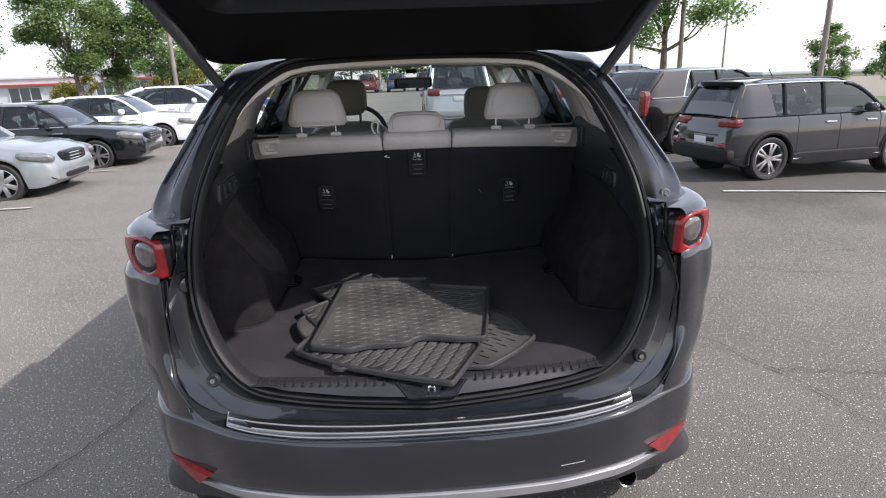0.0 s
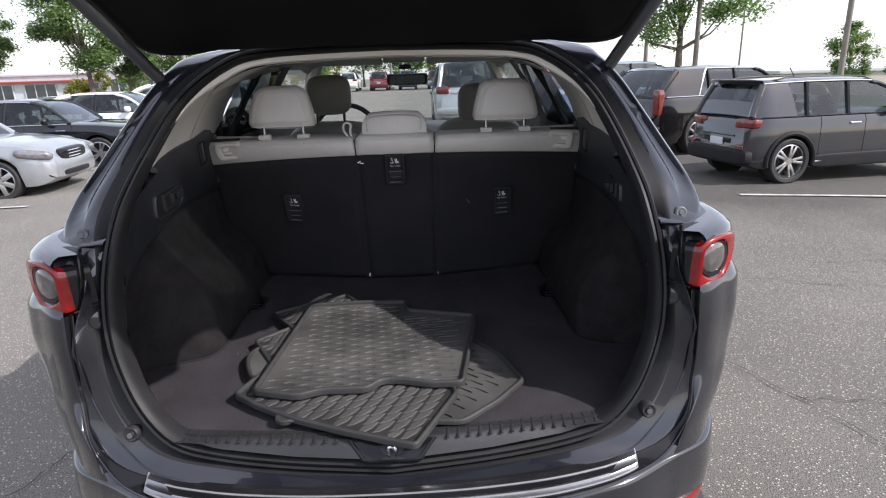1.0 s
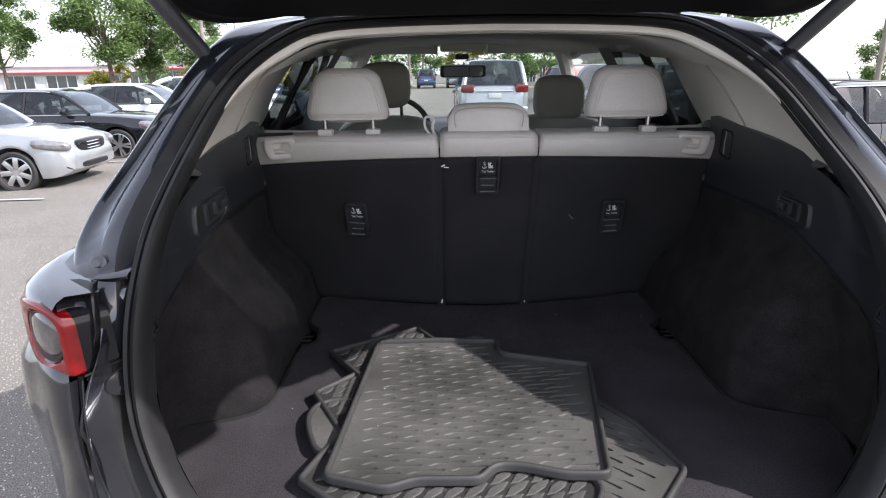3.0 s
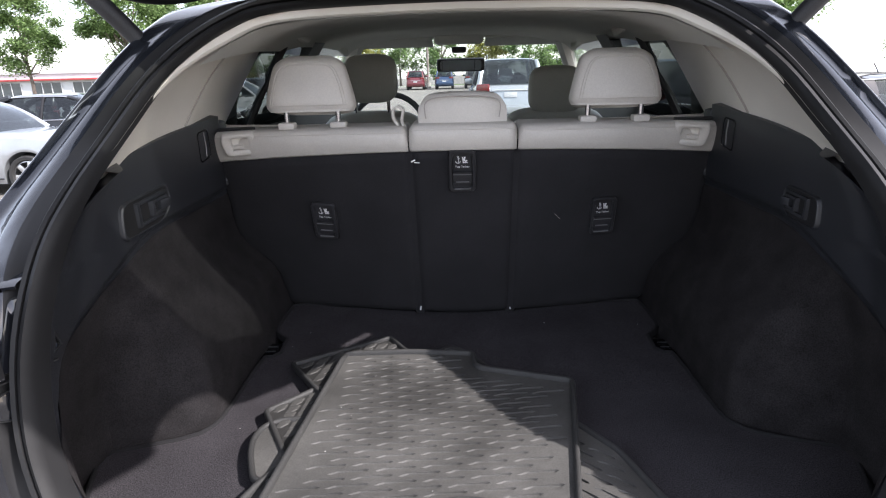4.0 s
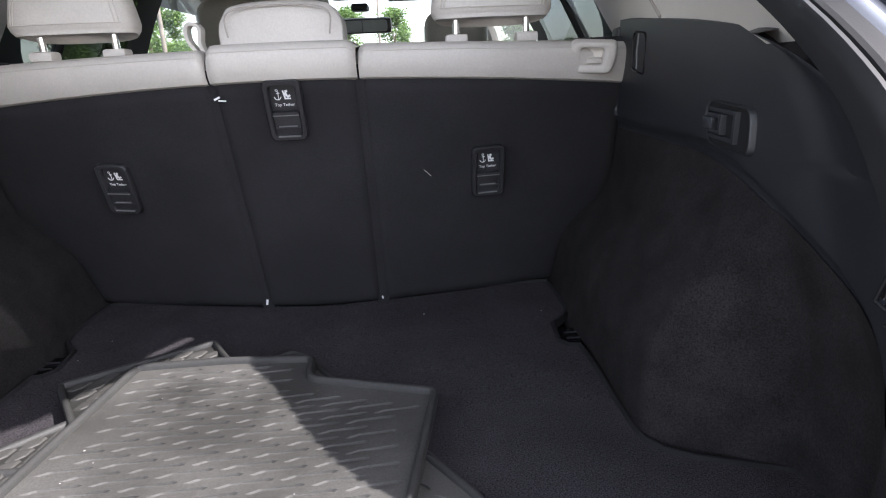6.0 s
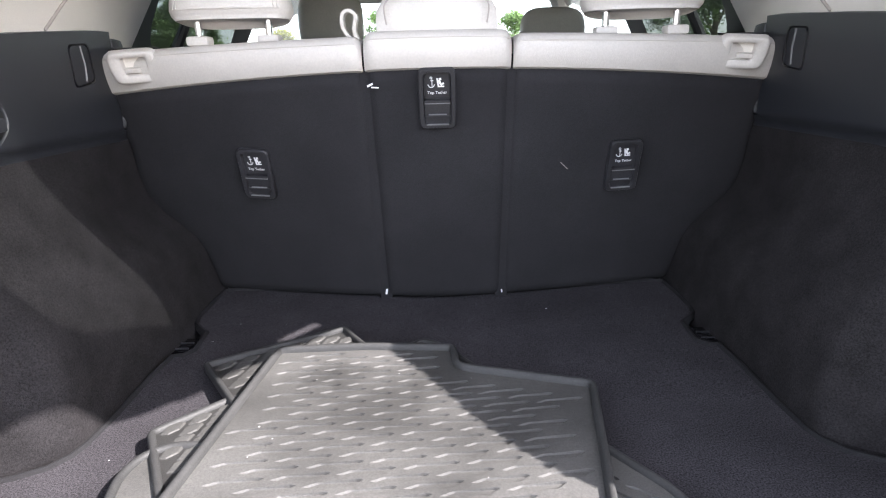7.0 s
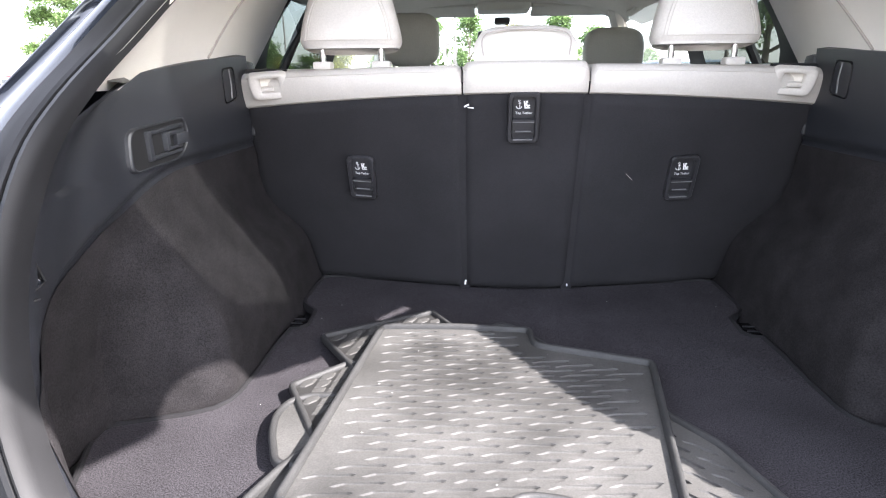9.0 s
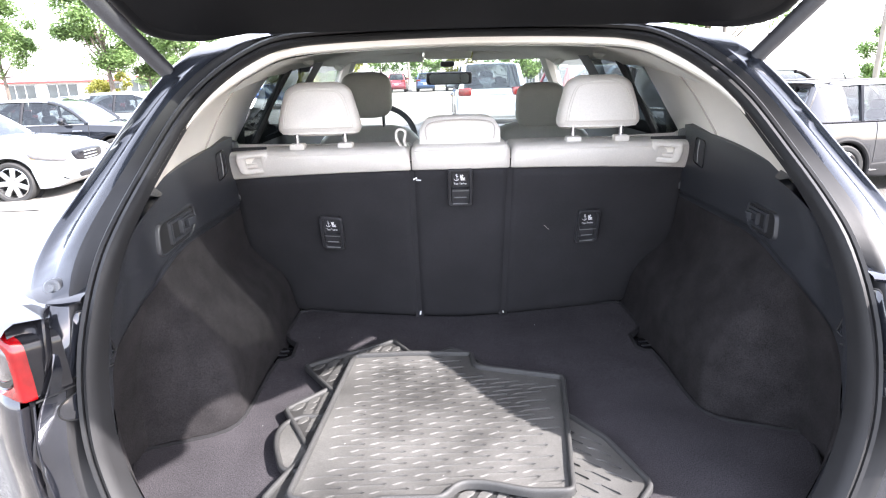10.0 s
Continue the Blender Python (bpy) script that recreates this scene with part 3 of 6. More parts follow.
    loft(bm, [[Vector((p.x * side, p.y + s, p.z)) for p in (a.lerp(b, f) for a, b in zip(left, right))] for f, s in ((-.02, .006), (0, -.002), (.06, -.003), (.2, .004), (.5, .012), (.8, .008), (1, 0), (1.1, .01))], False)
    part("lamp_housing", bm, M["blackgloss"], suv)
    # folded lip where the upper pillar ends above the lamp
    bm = bmesh.new()
    lip = spline([(.583, .116, 1.163), (.610, .112, 1.161), (.640, .116, 1.160), (.672, .128, 1.163), (.700, .160, 1.170)], 17)
    loft(bm, [[Vector((p.x * side, p.y + y, p.z + z)) for p in lip] for y, z in ((.05, .018), (.018, .008), (.002, .004), (-.002, .001), (0, -.003), (.012, -.004))], False)
    part("pillar_lip", bm, M["jamb"], suv)

# bumper and its reflectors' outline
REFLECTOR = ((.560, -.060, .556), (.618, -.026, .562), (.683, .034, .574), (.664, .024, .535), (.592, -.042, .526))


def bumper_row(z, pts):
    half = spline([(p[0], p[1], z + (p[2] if len(p) > 2 else 0)) for p in pts], 44)
    return [Vector((-p.x, p.y, p.z)) for p in half[::-1]] + half[1:]


def keyed(line):
    """The same outline on the keys that the crest has."""
    fine = spline([(x, y, 0) for x, y in line], 200)
    return [(x, min(fine, key=lambda p: abs(p.x - x)).y) for x in (0, .15, .297, .41, .485, .575, .62, .686)] + line[-4:]


TOP = keyed([(0, -.085), (.2, -.075), (.4, -.05), (.56, -.012), (.665, .012), (.733, .065), (.757, .15), (.768, .3), (.774, .6)])
EDGE = keyed([(0, -.163), (.25, -.154), (.45, -.111), (.58, -.044), (.68, .014), (.730, .085), (.757, .165), (.768, .3), (.774, .6)])
LOW = keyed([(0, -.150), (.25, -.140), (.45, -.099), (.58, -.040), (.67, .016), (.713, .085), (.737, .165), (.750, .3), (.755, .6)])
RIM = [Vector(p) for p in CREST[:6]] + contour(.693)[1:]


def between(a, b, f, dy=0.0):
    return [(p[0] + (q[0] - p[0]) * f, p[1] + (q[1] - p[1]) * f + dy) for p, q in zip(a, b)]


bm = bmesh.new()
rows = [bumper_row(0, [(p.x + (q[0] - p.x) * f, p.y + (q[1] - p.y) * f, p.z + (.655 - p.z) * g) for p, q in zip(RIM, EDGE)]) for f, g in ((0, 0), (.35, .03), (.7, .12), (.92, .4), (1, 1))]
rows += [bumper_row(.63, between(EDGE, LOW, -.2)), bumper_row(.58, between(EDGE, LOW, .1)), bumper_row(.55, between(EDGE, LOW, .6)), bumper_row(.532, LOW)]
loft(bm, rows, False)
part("bumper", bm, M["paint"], suv, "dark grey painted rear bumper")
bm = bmesh.new()
tube(bm, [p + Vector((0, -.0004, 0)) for p in rows[6] if .30 < p.x < .37], .0006, 6)
part("bumper_scratch", bm, M["satin"], suv)
bm = bmesh.new()
rows = [bumper_row(.530, between(LOW, EDGE, .02, .006)), bumper_row(.502, between(LOW, EDGE, -.05, .006)), bumper_row(.485, between(LOW, TOP, .15)), bumper_row(.455, between(LOW, TOP, .8)), bumper_row(.40, [(x * .98, y + .12) for x, y in TOP]), bumper_row(.28, [(x * .95, y + .2) for x, y in TOP]), bumper_row(.26, [(x * .9, y + .4) for x, y in LOW])]
loft(bm, rows, False)
part("lower_bumper", bm, M["black"], suv, "unpainted dark lower bumper cladding")
bm = bmesh.new()
half = spline([(x, y, 0) for x, y in between(LOW, EDGE, .12)], 60)
half = [p for p in half if p.x < .615 and p.y < .2]
line = [Vector((-p.x, p.y, 0)) for p in half[::-1]] + half[1:]
rows = []
for dz, dy in ((-.013, .004), (-.0125, -.005), (-.010, -.008), (.010, -.007), (.0125, -.004), (.013, .004)):
    rows.append([p + Vector((0, dy, .519 + dz * (1 - .75 * max(0, (abs(p.x) - .42) / .2) ** 1.5) + .006 * max(0, (abs(p.x) - .3) / .3))) for p in line])
loft(bm, rows, False)
part("bumper_strip", bm, M["satin"], suv, "satin silver strip along the lower bumper")
# ledge between the painted frame and the bumper's crest: a dark sunken band with a sharp outer lip
for side in (1, -1):
    bm = bmesh.new()
    rows = []
    for f, sink in ((-.03, -.002), (0, -.0012), (.06, .001), (.22, .008), (.6, .009), (.88, .003), (1.0, .001)):
        row = []
        for i, (p, q) in enumerate(zip(foot, crest)):
            k = min(1, max(0, (i - 22) / 16))
            q = p.lerp(q, f) + Vector((0, k, k - 1)).normalized() * sink * (.25 + .75 * k)
            row.append(Vector((q.x * side, q.y, q.z)))
        rows.append(row)
    loft(bm, rows, False)
    part("bumper_ledge", bm, M["blackgloss"], suv, "dark glossy ledge beside the load opening")
    bm = bmesh.new()
    tube(bm, [(p.x * side, p.y - .0015, p.z + .0008) for p in crest], [.0030 * min(1, .7 + i / 60) for i in range(60)], 8)
    part("bumper_crest", bm, M["paint"], suv)
    bm = bmesh.new()
    tube(bm, [(p.x * side, p.y - .0012, p.z + .0008) for p in foot[20:]], .0016, 6)
    part("frame_edge", bm, M["jamb"], suv)


# step plate with its grooves, lying on the ledge
def step(s, f, lift):
    k = abs(s) * (4.80 - .45 * f)
    p = along(foot, k).lerp(along(crest, k), f)
    return Vector((math.copysign(p.x, s), p.y, p.z + lift + .002))


ss = [-1 + 2 * i / 72 for i in range(73)]
bm = bmesh.new()
rows = [[step(s, .5 + (f - .5) * (1 - max(0, abs(s) - .95) ** 2 * 45), l) for s in ss] for f, l in ((.10, -.006), (.12, .002), (.36, .0035), (.40, .0045), (.44, .003), (.60, .003), (.70, .0035), (.73, .0045), (.77, .003), (.86, .0025), (.895, -.006))]
loft(bm, rows, False)
part("step_plate", bm, M["plate"], suv, "grooved bright scuff plate on the bumper top")
for f, reach in ((.40, .87), (.72, .80)):
    bm = bmesh.new()
    tube(bm, [step(s * reach, f, .0045) for s in ss], .0022, 8)
    part("plate_ridge", bm, M["satin"], suv)
bm = bmesh.new()
loft(bm, [[step(s * r, f, l) for s in ss] for f, l, r in ((.43, .0036, .865), (.48, .0040, .855), (.55, .0040, .84), (.60, .0036, .835))], False)
part("plate_groove", bm, M["blackgloss"], suv)
bm = bmesh.new()
tube(bm, [step(s, .875 - .02 * max(0, abs(s) - .95) * 20, .0018) for s in ss], .0022, 8)
part("plate_rim", bm, M["satin"], suv)
for side in (1, -1):
    bm = bmesh.new()
    tube(bm, [step(side * 1, .14 + .72 * g, .002) for g in (k / 10 for k in range(11))], .0018, 8)
    part("plate_rim", bm, M["satin"], suv)
for side in (1, -1):
    bm = bmesh.new()
    pts = [Vector((side * x, y, z)) for x, y, z in REFLECTOR]
    vs = [bm.verts.new(p + Vector((side * .005, -.010, 0))) for p in pts]
    bm.faces.new(vs)
    solid(bm, .016)
    part("bumper_reflector", bm, M["redlens"], suv, "red bumper reflector")
    bm = bmesh.new()
    m = Matrix.Translation((.52 * side, .02, .427)) @ Matrix.Rotation(radians(-90), 4, "Z") @ Matrix.Rotation(radians(-6), 4, "Y")
    lathe(bm, [(.024, .0), (.026, .02), (.027, .04), (.0262, .043), (.0235, .040), (.022, -.12)], 24, m)
    part("tailpipe", bm, M["steel"], suv, "chrome tailpipe")
    bm = bmesh.new()
    m = Matrix.Translation((.68 * side, .62, .345))
    lathe(bm, [(.22, -.09), (.33, -.10), (.345, -.07), (.345, .07), (.33, .10), (.22, .09)], 36, m)
    part("tyre", bm, M["tyre"], suv)
bm = bmesh.new()
box(bm, -.72, .72, .25, 3.6, .22, .55)
part("underbody", bm, M["well"], suv)

# rear pillars and roof in one curved shell, running forward from the frame's outer edge
bm = bmesh.new()
shell = []
for along, out in ((0, 0), (.006, .003), (.022, .006), (.06, .009), (.16, .020), (.32, .030), (.55, .034)):
    row = []
    for i in range(32, HALF):
        a, b = B_HALF[i - 1], B_HALF[min(i + 1, HALF - 1)]
        t = Vector((b.x - a.x, 0, b.z - a.z)).normalized()
        q = B_HALF[i] + Vector((t.z, 0, -t.x)) * out + Vector((0, along, 0))
        if i == HALF - 1:
            q.x = 0
        row.append(q)
    shell.append(row + [Vector((-q.x, q.y, q.z)) for q in row[-2::-1]])
loft(bm, shell, False)
for f in bm.faces:
    f.material_index = 1 if f.calc_center_median().z < 1.50 else 0
part("body_shell", bm, [M["paint"], M["pillar"]], suv)
bm = bmesh.new()
grid(bm, lambda u, v: Vector((u * (.575 - .05 * v), 1.0 + 1.45 * v, 1.597 + .018 * (1 - abs(u) ** 2.5) + .03 * math.sin(v * 2.6) - .09 * abs(u) ** 6)), [-1 + i / 8 for i in range(17)], [i / 10 for i in range(11)])
part("roof", bm, M["paint"], suv)

# ---- load bay ----
FLOOR = .765


def floor_z(y):
    return FLOOR + .065 * max(0, y - .5)


half = [(0, .915), (.3, .940), (.455, .962), (.484, .95), (.490, .90), (.494, .825), (.488, .795), (.470, .772), (.453, .757), (.450, .690), (.462, .676), (.482, .672), (.490, .60), (.493, .50), (.495, .43), (.500, .405), (.515, .382), (.545, .364), (.60, .345), (.650, .328), (.668, .300), (.60, .13), (.52, .035), (.40, .002), (0, -.012)]
ol = [Vector(p) for p in half] + [Vector((-p[0], p[1])) for p in half[-2:0:-1]]
ol = ol[::-1]
bm = bmesh.new()
i1, i2, i3 = inset(ol, .002), inset(ol, .0055), inset(ol, .009)
loft(bm, [[Vector((*p, floor_z(p.y) - .012)) for p in ol], [Vector((*p, floor_z(p.y) + .001)) for p in ol], [Vector((*p, floor_z(p.y) + .0050)) for p in i1], [Vector((*p, floor_z(p.y) + .0050)) for p in i2], [Vector((*p, floor_z(p.y) - .001)) for p in i3]])
part("carpet_binding", bm, M["binding"], suv, "dark stitched carpet edge")
bm = bmesh.new()
face = bm.faces.new([bm.verts.new((*p, 0)) for p in inset(ol, .004)])
bmesh.ops.triangulate(bm, faces=[face])
bmesh.ops.bisect_plane(bm, geom=bm.verts[:] + bm.edges[:] + bm.faces[:], plane_co=(0, .5, 0), plane_no=(0, 1, 0))
for v in bm.verts:
    v.co.z = floor_z(v.co.y)
part("load_floor", bm, M["carpet"], suv, "dark carpeted load floor", False)
bm = bmesh.new()
box(bm, -.66, .66, .07, 1.05, FLOOR - .05, FLOOR - .014)
part("floor_pan", bm, M["well"], suv)


def outer_x(z):
    pts = [(.76, .488), (.80, .500), (.85, .505), (.90, .513), (.93, .526), (.96, .553), (.985, .582), (1.02, .604), (1.07, .610), (1.13, .604), (1.4, .605)]
    for (z0, a), (z1, b) in zip(pts, pts[1:]):
        if z <= z1:
            return a + (b - a) * max(0, (z - z0)) / (z1 - z0)
    return .605


def felt_top(y):
    """The height at which the felt ends under the plastic trim; it dips towards the opening."""
    return 1.140 - .9 * max(0, .56 - y) ** 2


def wall_x(y, z):
    g = max(0, min(1, (.425 - y) / .105))
    base = .496 + .160 * g * g * (2 - g) - .13 * max(0, min(1, (.16 - y) / .16))
    t = max(0, min(1, (z - .84) / .30))
    t = t * t * (3 - 2 * t)
    x = base + (.598 - base) * t
    f = max(0, min(1, (y - .62) / .22))
    f = f * f * (3 - 2 * f)
    return x * (1 - f) + (outer_x(z) - .004) * f


for side in (1, -1):
    bm = bmesh.new()
    us = [i / 110 for i in range(111)]
    vs = [i / 110 for i in range(111)]

    def wall(u, v):
        z = FLOOR - .01 + (1.318 - FLOOR + .01) * v
        s = s_at(max(z, .78))
        y0 = s.y + .016
        y = y0 + ((.875 if z > 1.15 else 1.0) - y0) * u
        w = wall_x(y, z)
        f = min(1, u / .16)
        f = f * f * (3 - 2 * f)
        x = (s.x - .004) * (1 - f) + w * f
        x -= .012 * max(0, min(1, (z - felt_top(y) - .002) / .014)) * min(1, u * 5)
        z += .010 * v ** 8 * u - .042 * (1 - u) ** 1.5 * max(0, (v - .7) / .3) ** 2
        if u > .97 and z > 1.15:
            x += .03
        return Vector((x * side, y, z))
    rows = grid(bm, wall, us, vs)
    part("side_trim", bm, M["trim"], suv, "dark moulded load bay side panel")

    def felt(u, v):
        y = .085 + (.99 - .085) * u
        lim = felt_top(y) - .006
        z = FLOOR - .008 + (lim - FLOOR + .008) * v
        y0 = s_at(max(z, .78)).y + .016
        y = max(y, y0 + .004 + .03 * u)
        p = wall((y - y0) / (1.0 - y0), (z - FLOOR + .01) / (1.318 - FLOOR + .01))
        e = min(v, 1 - v, u, 1 - u) * 12
        p.x -= side * (.0022 + .0022 * min(1, e))
        return p
    bm = bmesh.new()
    grid(bm, felt, [i / 80 for i in range(81)], [i / 60 for i in range(59)] + [.985, .995, 1])
    part("felt_panel", bm, M["felt"], suv, "dark felt over the wheel housing")
    # ledge on top of the side trim
    bm = bmesh.new()
    grid(bm, lambda u, v: wall(u, 1.0) + Vector((side * .09 * v, 0, .008 * math.sin(v * 1.5))), us, [0, .15, .4, 1])
    part("side_ledge", bm, M["trim"], suv)
    bm = bmesh.new()
    box(bm, -.022, .022, -.02, .02, -.16, .002, Matrix.Translation((.605 * side, .872, 1.315)), .012)
    part("trim_end", bm, M["trim"], suv)
    # belt guide let into the end of the trim
    m = Matrix.Translation((.5885 * side, .748, 1.268)) @ Matrix.Rotation(radians(5), 4, "X")
    ols = rounded([(-.030, -.034), (.034, -.030), (.034, .034), (-.026, .034)], .012)
    bm = bmesh.new()
    loft(bm, [[m @ Vector((-side * d, p.x * k, p.y * k)) for p in ols] for k, d in ((1.05, -.006), (1.0, .002), (.92, .003), (.84, -.010))])
    bm.faces.new(list(bm.verts)[-len(ols):])
    slot = part("belt_guide", bm, M["blackgloss"], suv, "dark recessed belt guide")
    bm = bmesh.new()
    tube(bm, [m @ Vector((-side * .0005, y, z)) for y, z in ((.010, .030), (.013, .0), (.008, -.026))], .0022, 6)
    part("guide_clip", bm, M["edge"], slot)
    # release handle set into the trim: two nested pull frames in a shallow recess
    m = Matrix.Translation((.5845 * side, .462 if side < 0 else .434, 1.186 if side < 0 else 1.177)) @ Matrix.Rotation(radians(3), 4, "X") @ Matrix.Diagonal((1, 1 if side < 0 else .62, 1 if side < 0 else .85, 1))
    bez = part("handle_bezel", bmesh.new(), M["trim"], suv, "recessed black seat release handle")
    ol2 = rounded([(-.095, -.032), (.050, -.034), (.086, -.006), (.080, .030), (-.086, .029)], .021, 6)
    bm = bmesh.new()
    loft(bm, [[m @ Vector((-side * d, p.x * k, p.y * k)) for p in ol2] for k, d in ((1.07, -.012), (1.03, .0030), (1.0, .0052), (.975, .0054), (.955, .0040), (.935, -.003))])
    bm.to_mesh(bez.data)
    bm.free()
    for p in bez.data.polygons:
        p.use_smooth = True
    bez.data.set_sharp_from_angle(angle=radians(30))
    bm = bmesh.new()
    # flat sheet in a darker material, painting the shade of a deeper recess
    bm.faces.new([bm.verts.new(m @ Vector((-side * .0022, p.x * .955, p.y * .955))) for p in ol2])
    part("handle_well_shade", bm, M["seal"], bez, "", False)
    for nm, y0, y1, hz, wide in (("handle_outer", -.046, .066, .0225, .011), ("handle_lever", .002, .062, .0145, .010)):
        bm = bmesh.new()
        lift = .0105 if nm == "handle_lever" else .0080
        for a0, a1, b0, b1, l in ((y0, y0 + wide, -hz, hz, lift), (y0 + wide - .002, y1, hz - .0065, hz, lift - .001), (y0 + wide - .002, y1 - .010, -hz, -hz + .0065, lift - .001)):
            box(bm, -.012, l, a0, a1, b0, b1, m @ Matrix.Scale(-side, 4, (1, 0, 0)), .0018)
        part(nm, bm, M["trim"], bez)
    bm = bmesh.new()
    box(bm, -.010, .006, .034, .064, -.0085, .0085, m @ Matrix.Scale(-side, 4, (1, 0, 0)) @ Matrix.Rotation(radians(-9), 4, "Z"), .002)
    part("lever_face", bm, M["trim"], bez)
    # black fastener notch at the floor edge
    ab = Matrix.Translation((.472 * side, .718, floor_z(.718) - .004)) @ Matrix.Scale(side, 4, (1, 0, 0))
    bm = bmesh.new()
    box(bm, -.024, .040, -.042, .040, -.012, -.004, ab, .002)
    box(bm, -.020, .030, -.036, .034, -.006, -.0035, ab @ Matrix.Rotation(radians(6), 4, "Y"), .001)
    anchor = part("anchor_bracket", bm, M["blackgloss"], suv, "black cargo anchor in a carpet notch")
    for dy in (-.012, .012):
        bm = bmesh.new()
        box(bm, -.012, .012, -.0012, .0012, -.002, .0005, ab @ Matrix.Translation((.004, dy, 0)))
        part("anchor_edge", bm, M["black"], anchor)
    # pale pillar trim above the ledge
    bm = bmesh.new()

    def pillar(u, v):
        z = 1.318 + (1.535 - 1.318) * v
        s = s_at(z) if v < .98 else S_HALF[-8]
        w = max(0, v)
        e = Vector((.640 - .135 * w ** 1.5, 1.12 - .05 * v, 1.318 + .19 * v))
        m1 = Vector((.605 - .09 * w ** 2, (s.y + .04) * .45 + e.y * .55, z))
        p = (s + Vector((-.008, .014, -.004 * v))) * (1 - u) ** 2 + m1 * 2 * u * (1 - u) + e * u * u
        p.x += .02 * math.sin(min(1, u * 2.2) * math.pi) * (1 - v)
        p.x += .03 * max(0, -v)
        return Vector((p.x * side, p.y, p.z))
    grid(bm, pillar, [i / 20 for i in range(21)], [-.24, -.12] + [i / 14 for i in range(15)])
    part("pillar_trim", bm, M["cream"], suv, "pale moulded rear pillar trim")
    bm = bmesh.new()
    tube(bm, [pillar(.42 + .1 * v, v) + Vector((-side * .001, 0, 0)) for v in (i / 10 for i in range(9))], .0025, 6)
    part("trim_joint", bm, M["stitch"], suv)
    # side glass, doors and pillars further forward
    bm = bmesh.new()

    def side_x(z):
        return .655 - .17 * max(0, (z - 1.28) / .25) ** 1.2
    quad = [(1.0, 1.26), (1.0, 1.53), (1.52, 1.535), (1.64, 1.26)]
    bm.faces.new([bm.verts.new((side_x(z) * side, y, z)) for y, z in quad])
    part("rear_door_glass", bm, M["win"], suv, "dark tinted rear door window", False).visible_shadow = True
    bm = bmesh.new()
    bm.faces.new([bm.verts.new((side_x(z) * side, y, z)) for y, z in [(1.72, 1.26), (1.58, 1.535), (2.15, 1.52), (2.75, 1.27)]])
    part("front_door_glass", bm, M["ws"], suv, "", False)
    bm = bmesh.new()
    grid(bm, lambda y, z: Vector(((side_x(z) - .025) * side, y + .55 * (1.53 - z), z)), [1.42, 1.46, 1.52, 1.56], [1.20, 1.28, 1.35, 1.43, 1.53])
    part("centre_pillar", bm, M["dash"], suv)
    bm = bmesh.new()
    grid(bm, lambda y, z: Vector(((.66 - .02 * abs(z - 1.0)) * side, y, z)), [.90, 1.4, 1.8, 2.3, 2.9], [.55, .8, 1.0, 1.2, 1.30])
    part("door_lining", bm, M["dash"], suv)
    bm = bmesh.new()
    tube(bm, [(side_x(z) * side * .985, y, z) for y, z in ((2.8, 1.27), (2.5, 1.42), (2.2, 1.56))], .035, 8)
    part("front_pillar", bm, M["liner"], suv)
    bm = bmesh.new()
    tube(bm, [(side_x(z) * side * .98, y, z) for y, z in ((1.20, 1.27), (1.20, 1.40), (1.17, 1.50))], .012, 8)
    part("window_frame", bm, M["dash"], suv)
    # grab handles and visors
    bm = bmesh.new()
    tube(bm, spline([(.455 * side, 1.10, 1.555), (.445 * side, 1.11, 1.522), (.44 * side, 1.17, 1.512), (.445 * side, 1.23, 1.522), (.455 * side, 1.24, 1.555)], 12), .010, 8)
    part("grab_handle", bm, M["liner"], suv)
    bm = bmesh.new()
    tube(bm, spline([(.50 * side, 1.93, 1.55), (.485 * side, 1.94, 1.518), (.48 * side, 2.0, 1.508), (.485 * side, 2.06, 1.515), (.50 * side, 2.07, 1.55)], 12), .012, 8)
    part("grab_handle", bm, M["liner"], suv)
    bm = bmesh.new()
    box(bm, -.17, .17, -.07, .07, -.008, .008, Matrix.Translation((.29 * side, 2.28, 1.552)) @ Matrix.Rotation(radians(-12), 4, "X"), .007)
    part("sun_visor", bm, M["liner"], suv)

# pale lip of the roof lining inside the seal
bm = bmesh.new()
lip_rows = []
for f, dy in ((0, .016), (.35, .018), (.8, .021), (1.0, .030)):
    row = []
    for i in range(42, HALF):
        a, b = S_HALF[i - 1], S_HALF[min(i + 1, HALF - 1)]
        t = Vector((b.x - a.x, 0, b.z - a.z)).normalized()
        wide = .002 + .017 * min(1, (i - 42) / 9)
        q = S_HALF[i] - Vector((t.z, 0, -t.x)) * (.004 + wide * f) + Vector((0, dy, 0))
        if i == HALF - 1:
            q.x = 0
        row.append(q)
    lip_rows.append(row + [Vector((-q.x, q.y, q.z)) for q in row[-2::-1]])
loft(bm, lip_rows, False)
part("lining_lip", bm, M["cream"], suv, "pale lip of the roof lining")

# headliner
bm = bmesh.new()


def liner(u, v):
    s = S_HALF[-1]
    y = .655 + v * 1.72
    z0 = 1.538 + .034 * math.sin(min(1, v * 1.4) * math.pi / 2)
    w = .47 + .055 * min(1, v * 2.5)
    a = abs(u)
    drop = .055 * a ** 5 + .02 * a ** 2
    if v < .12:
        k = min(int((1 - a * .25) * (HALF - 1)), HALF - 1)
        e = S_HALF[k]
        f = v / .12
        p = Vector((math.copysign(abs(e.x) - .01 if a > 0 else 0, u), e.y + .014, e.z - .026))
        return p.lerp(Vector((u * w, y, z0 - drop)), f * f)
    return Vector((u * w, y, z0 - drop))


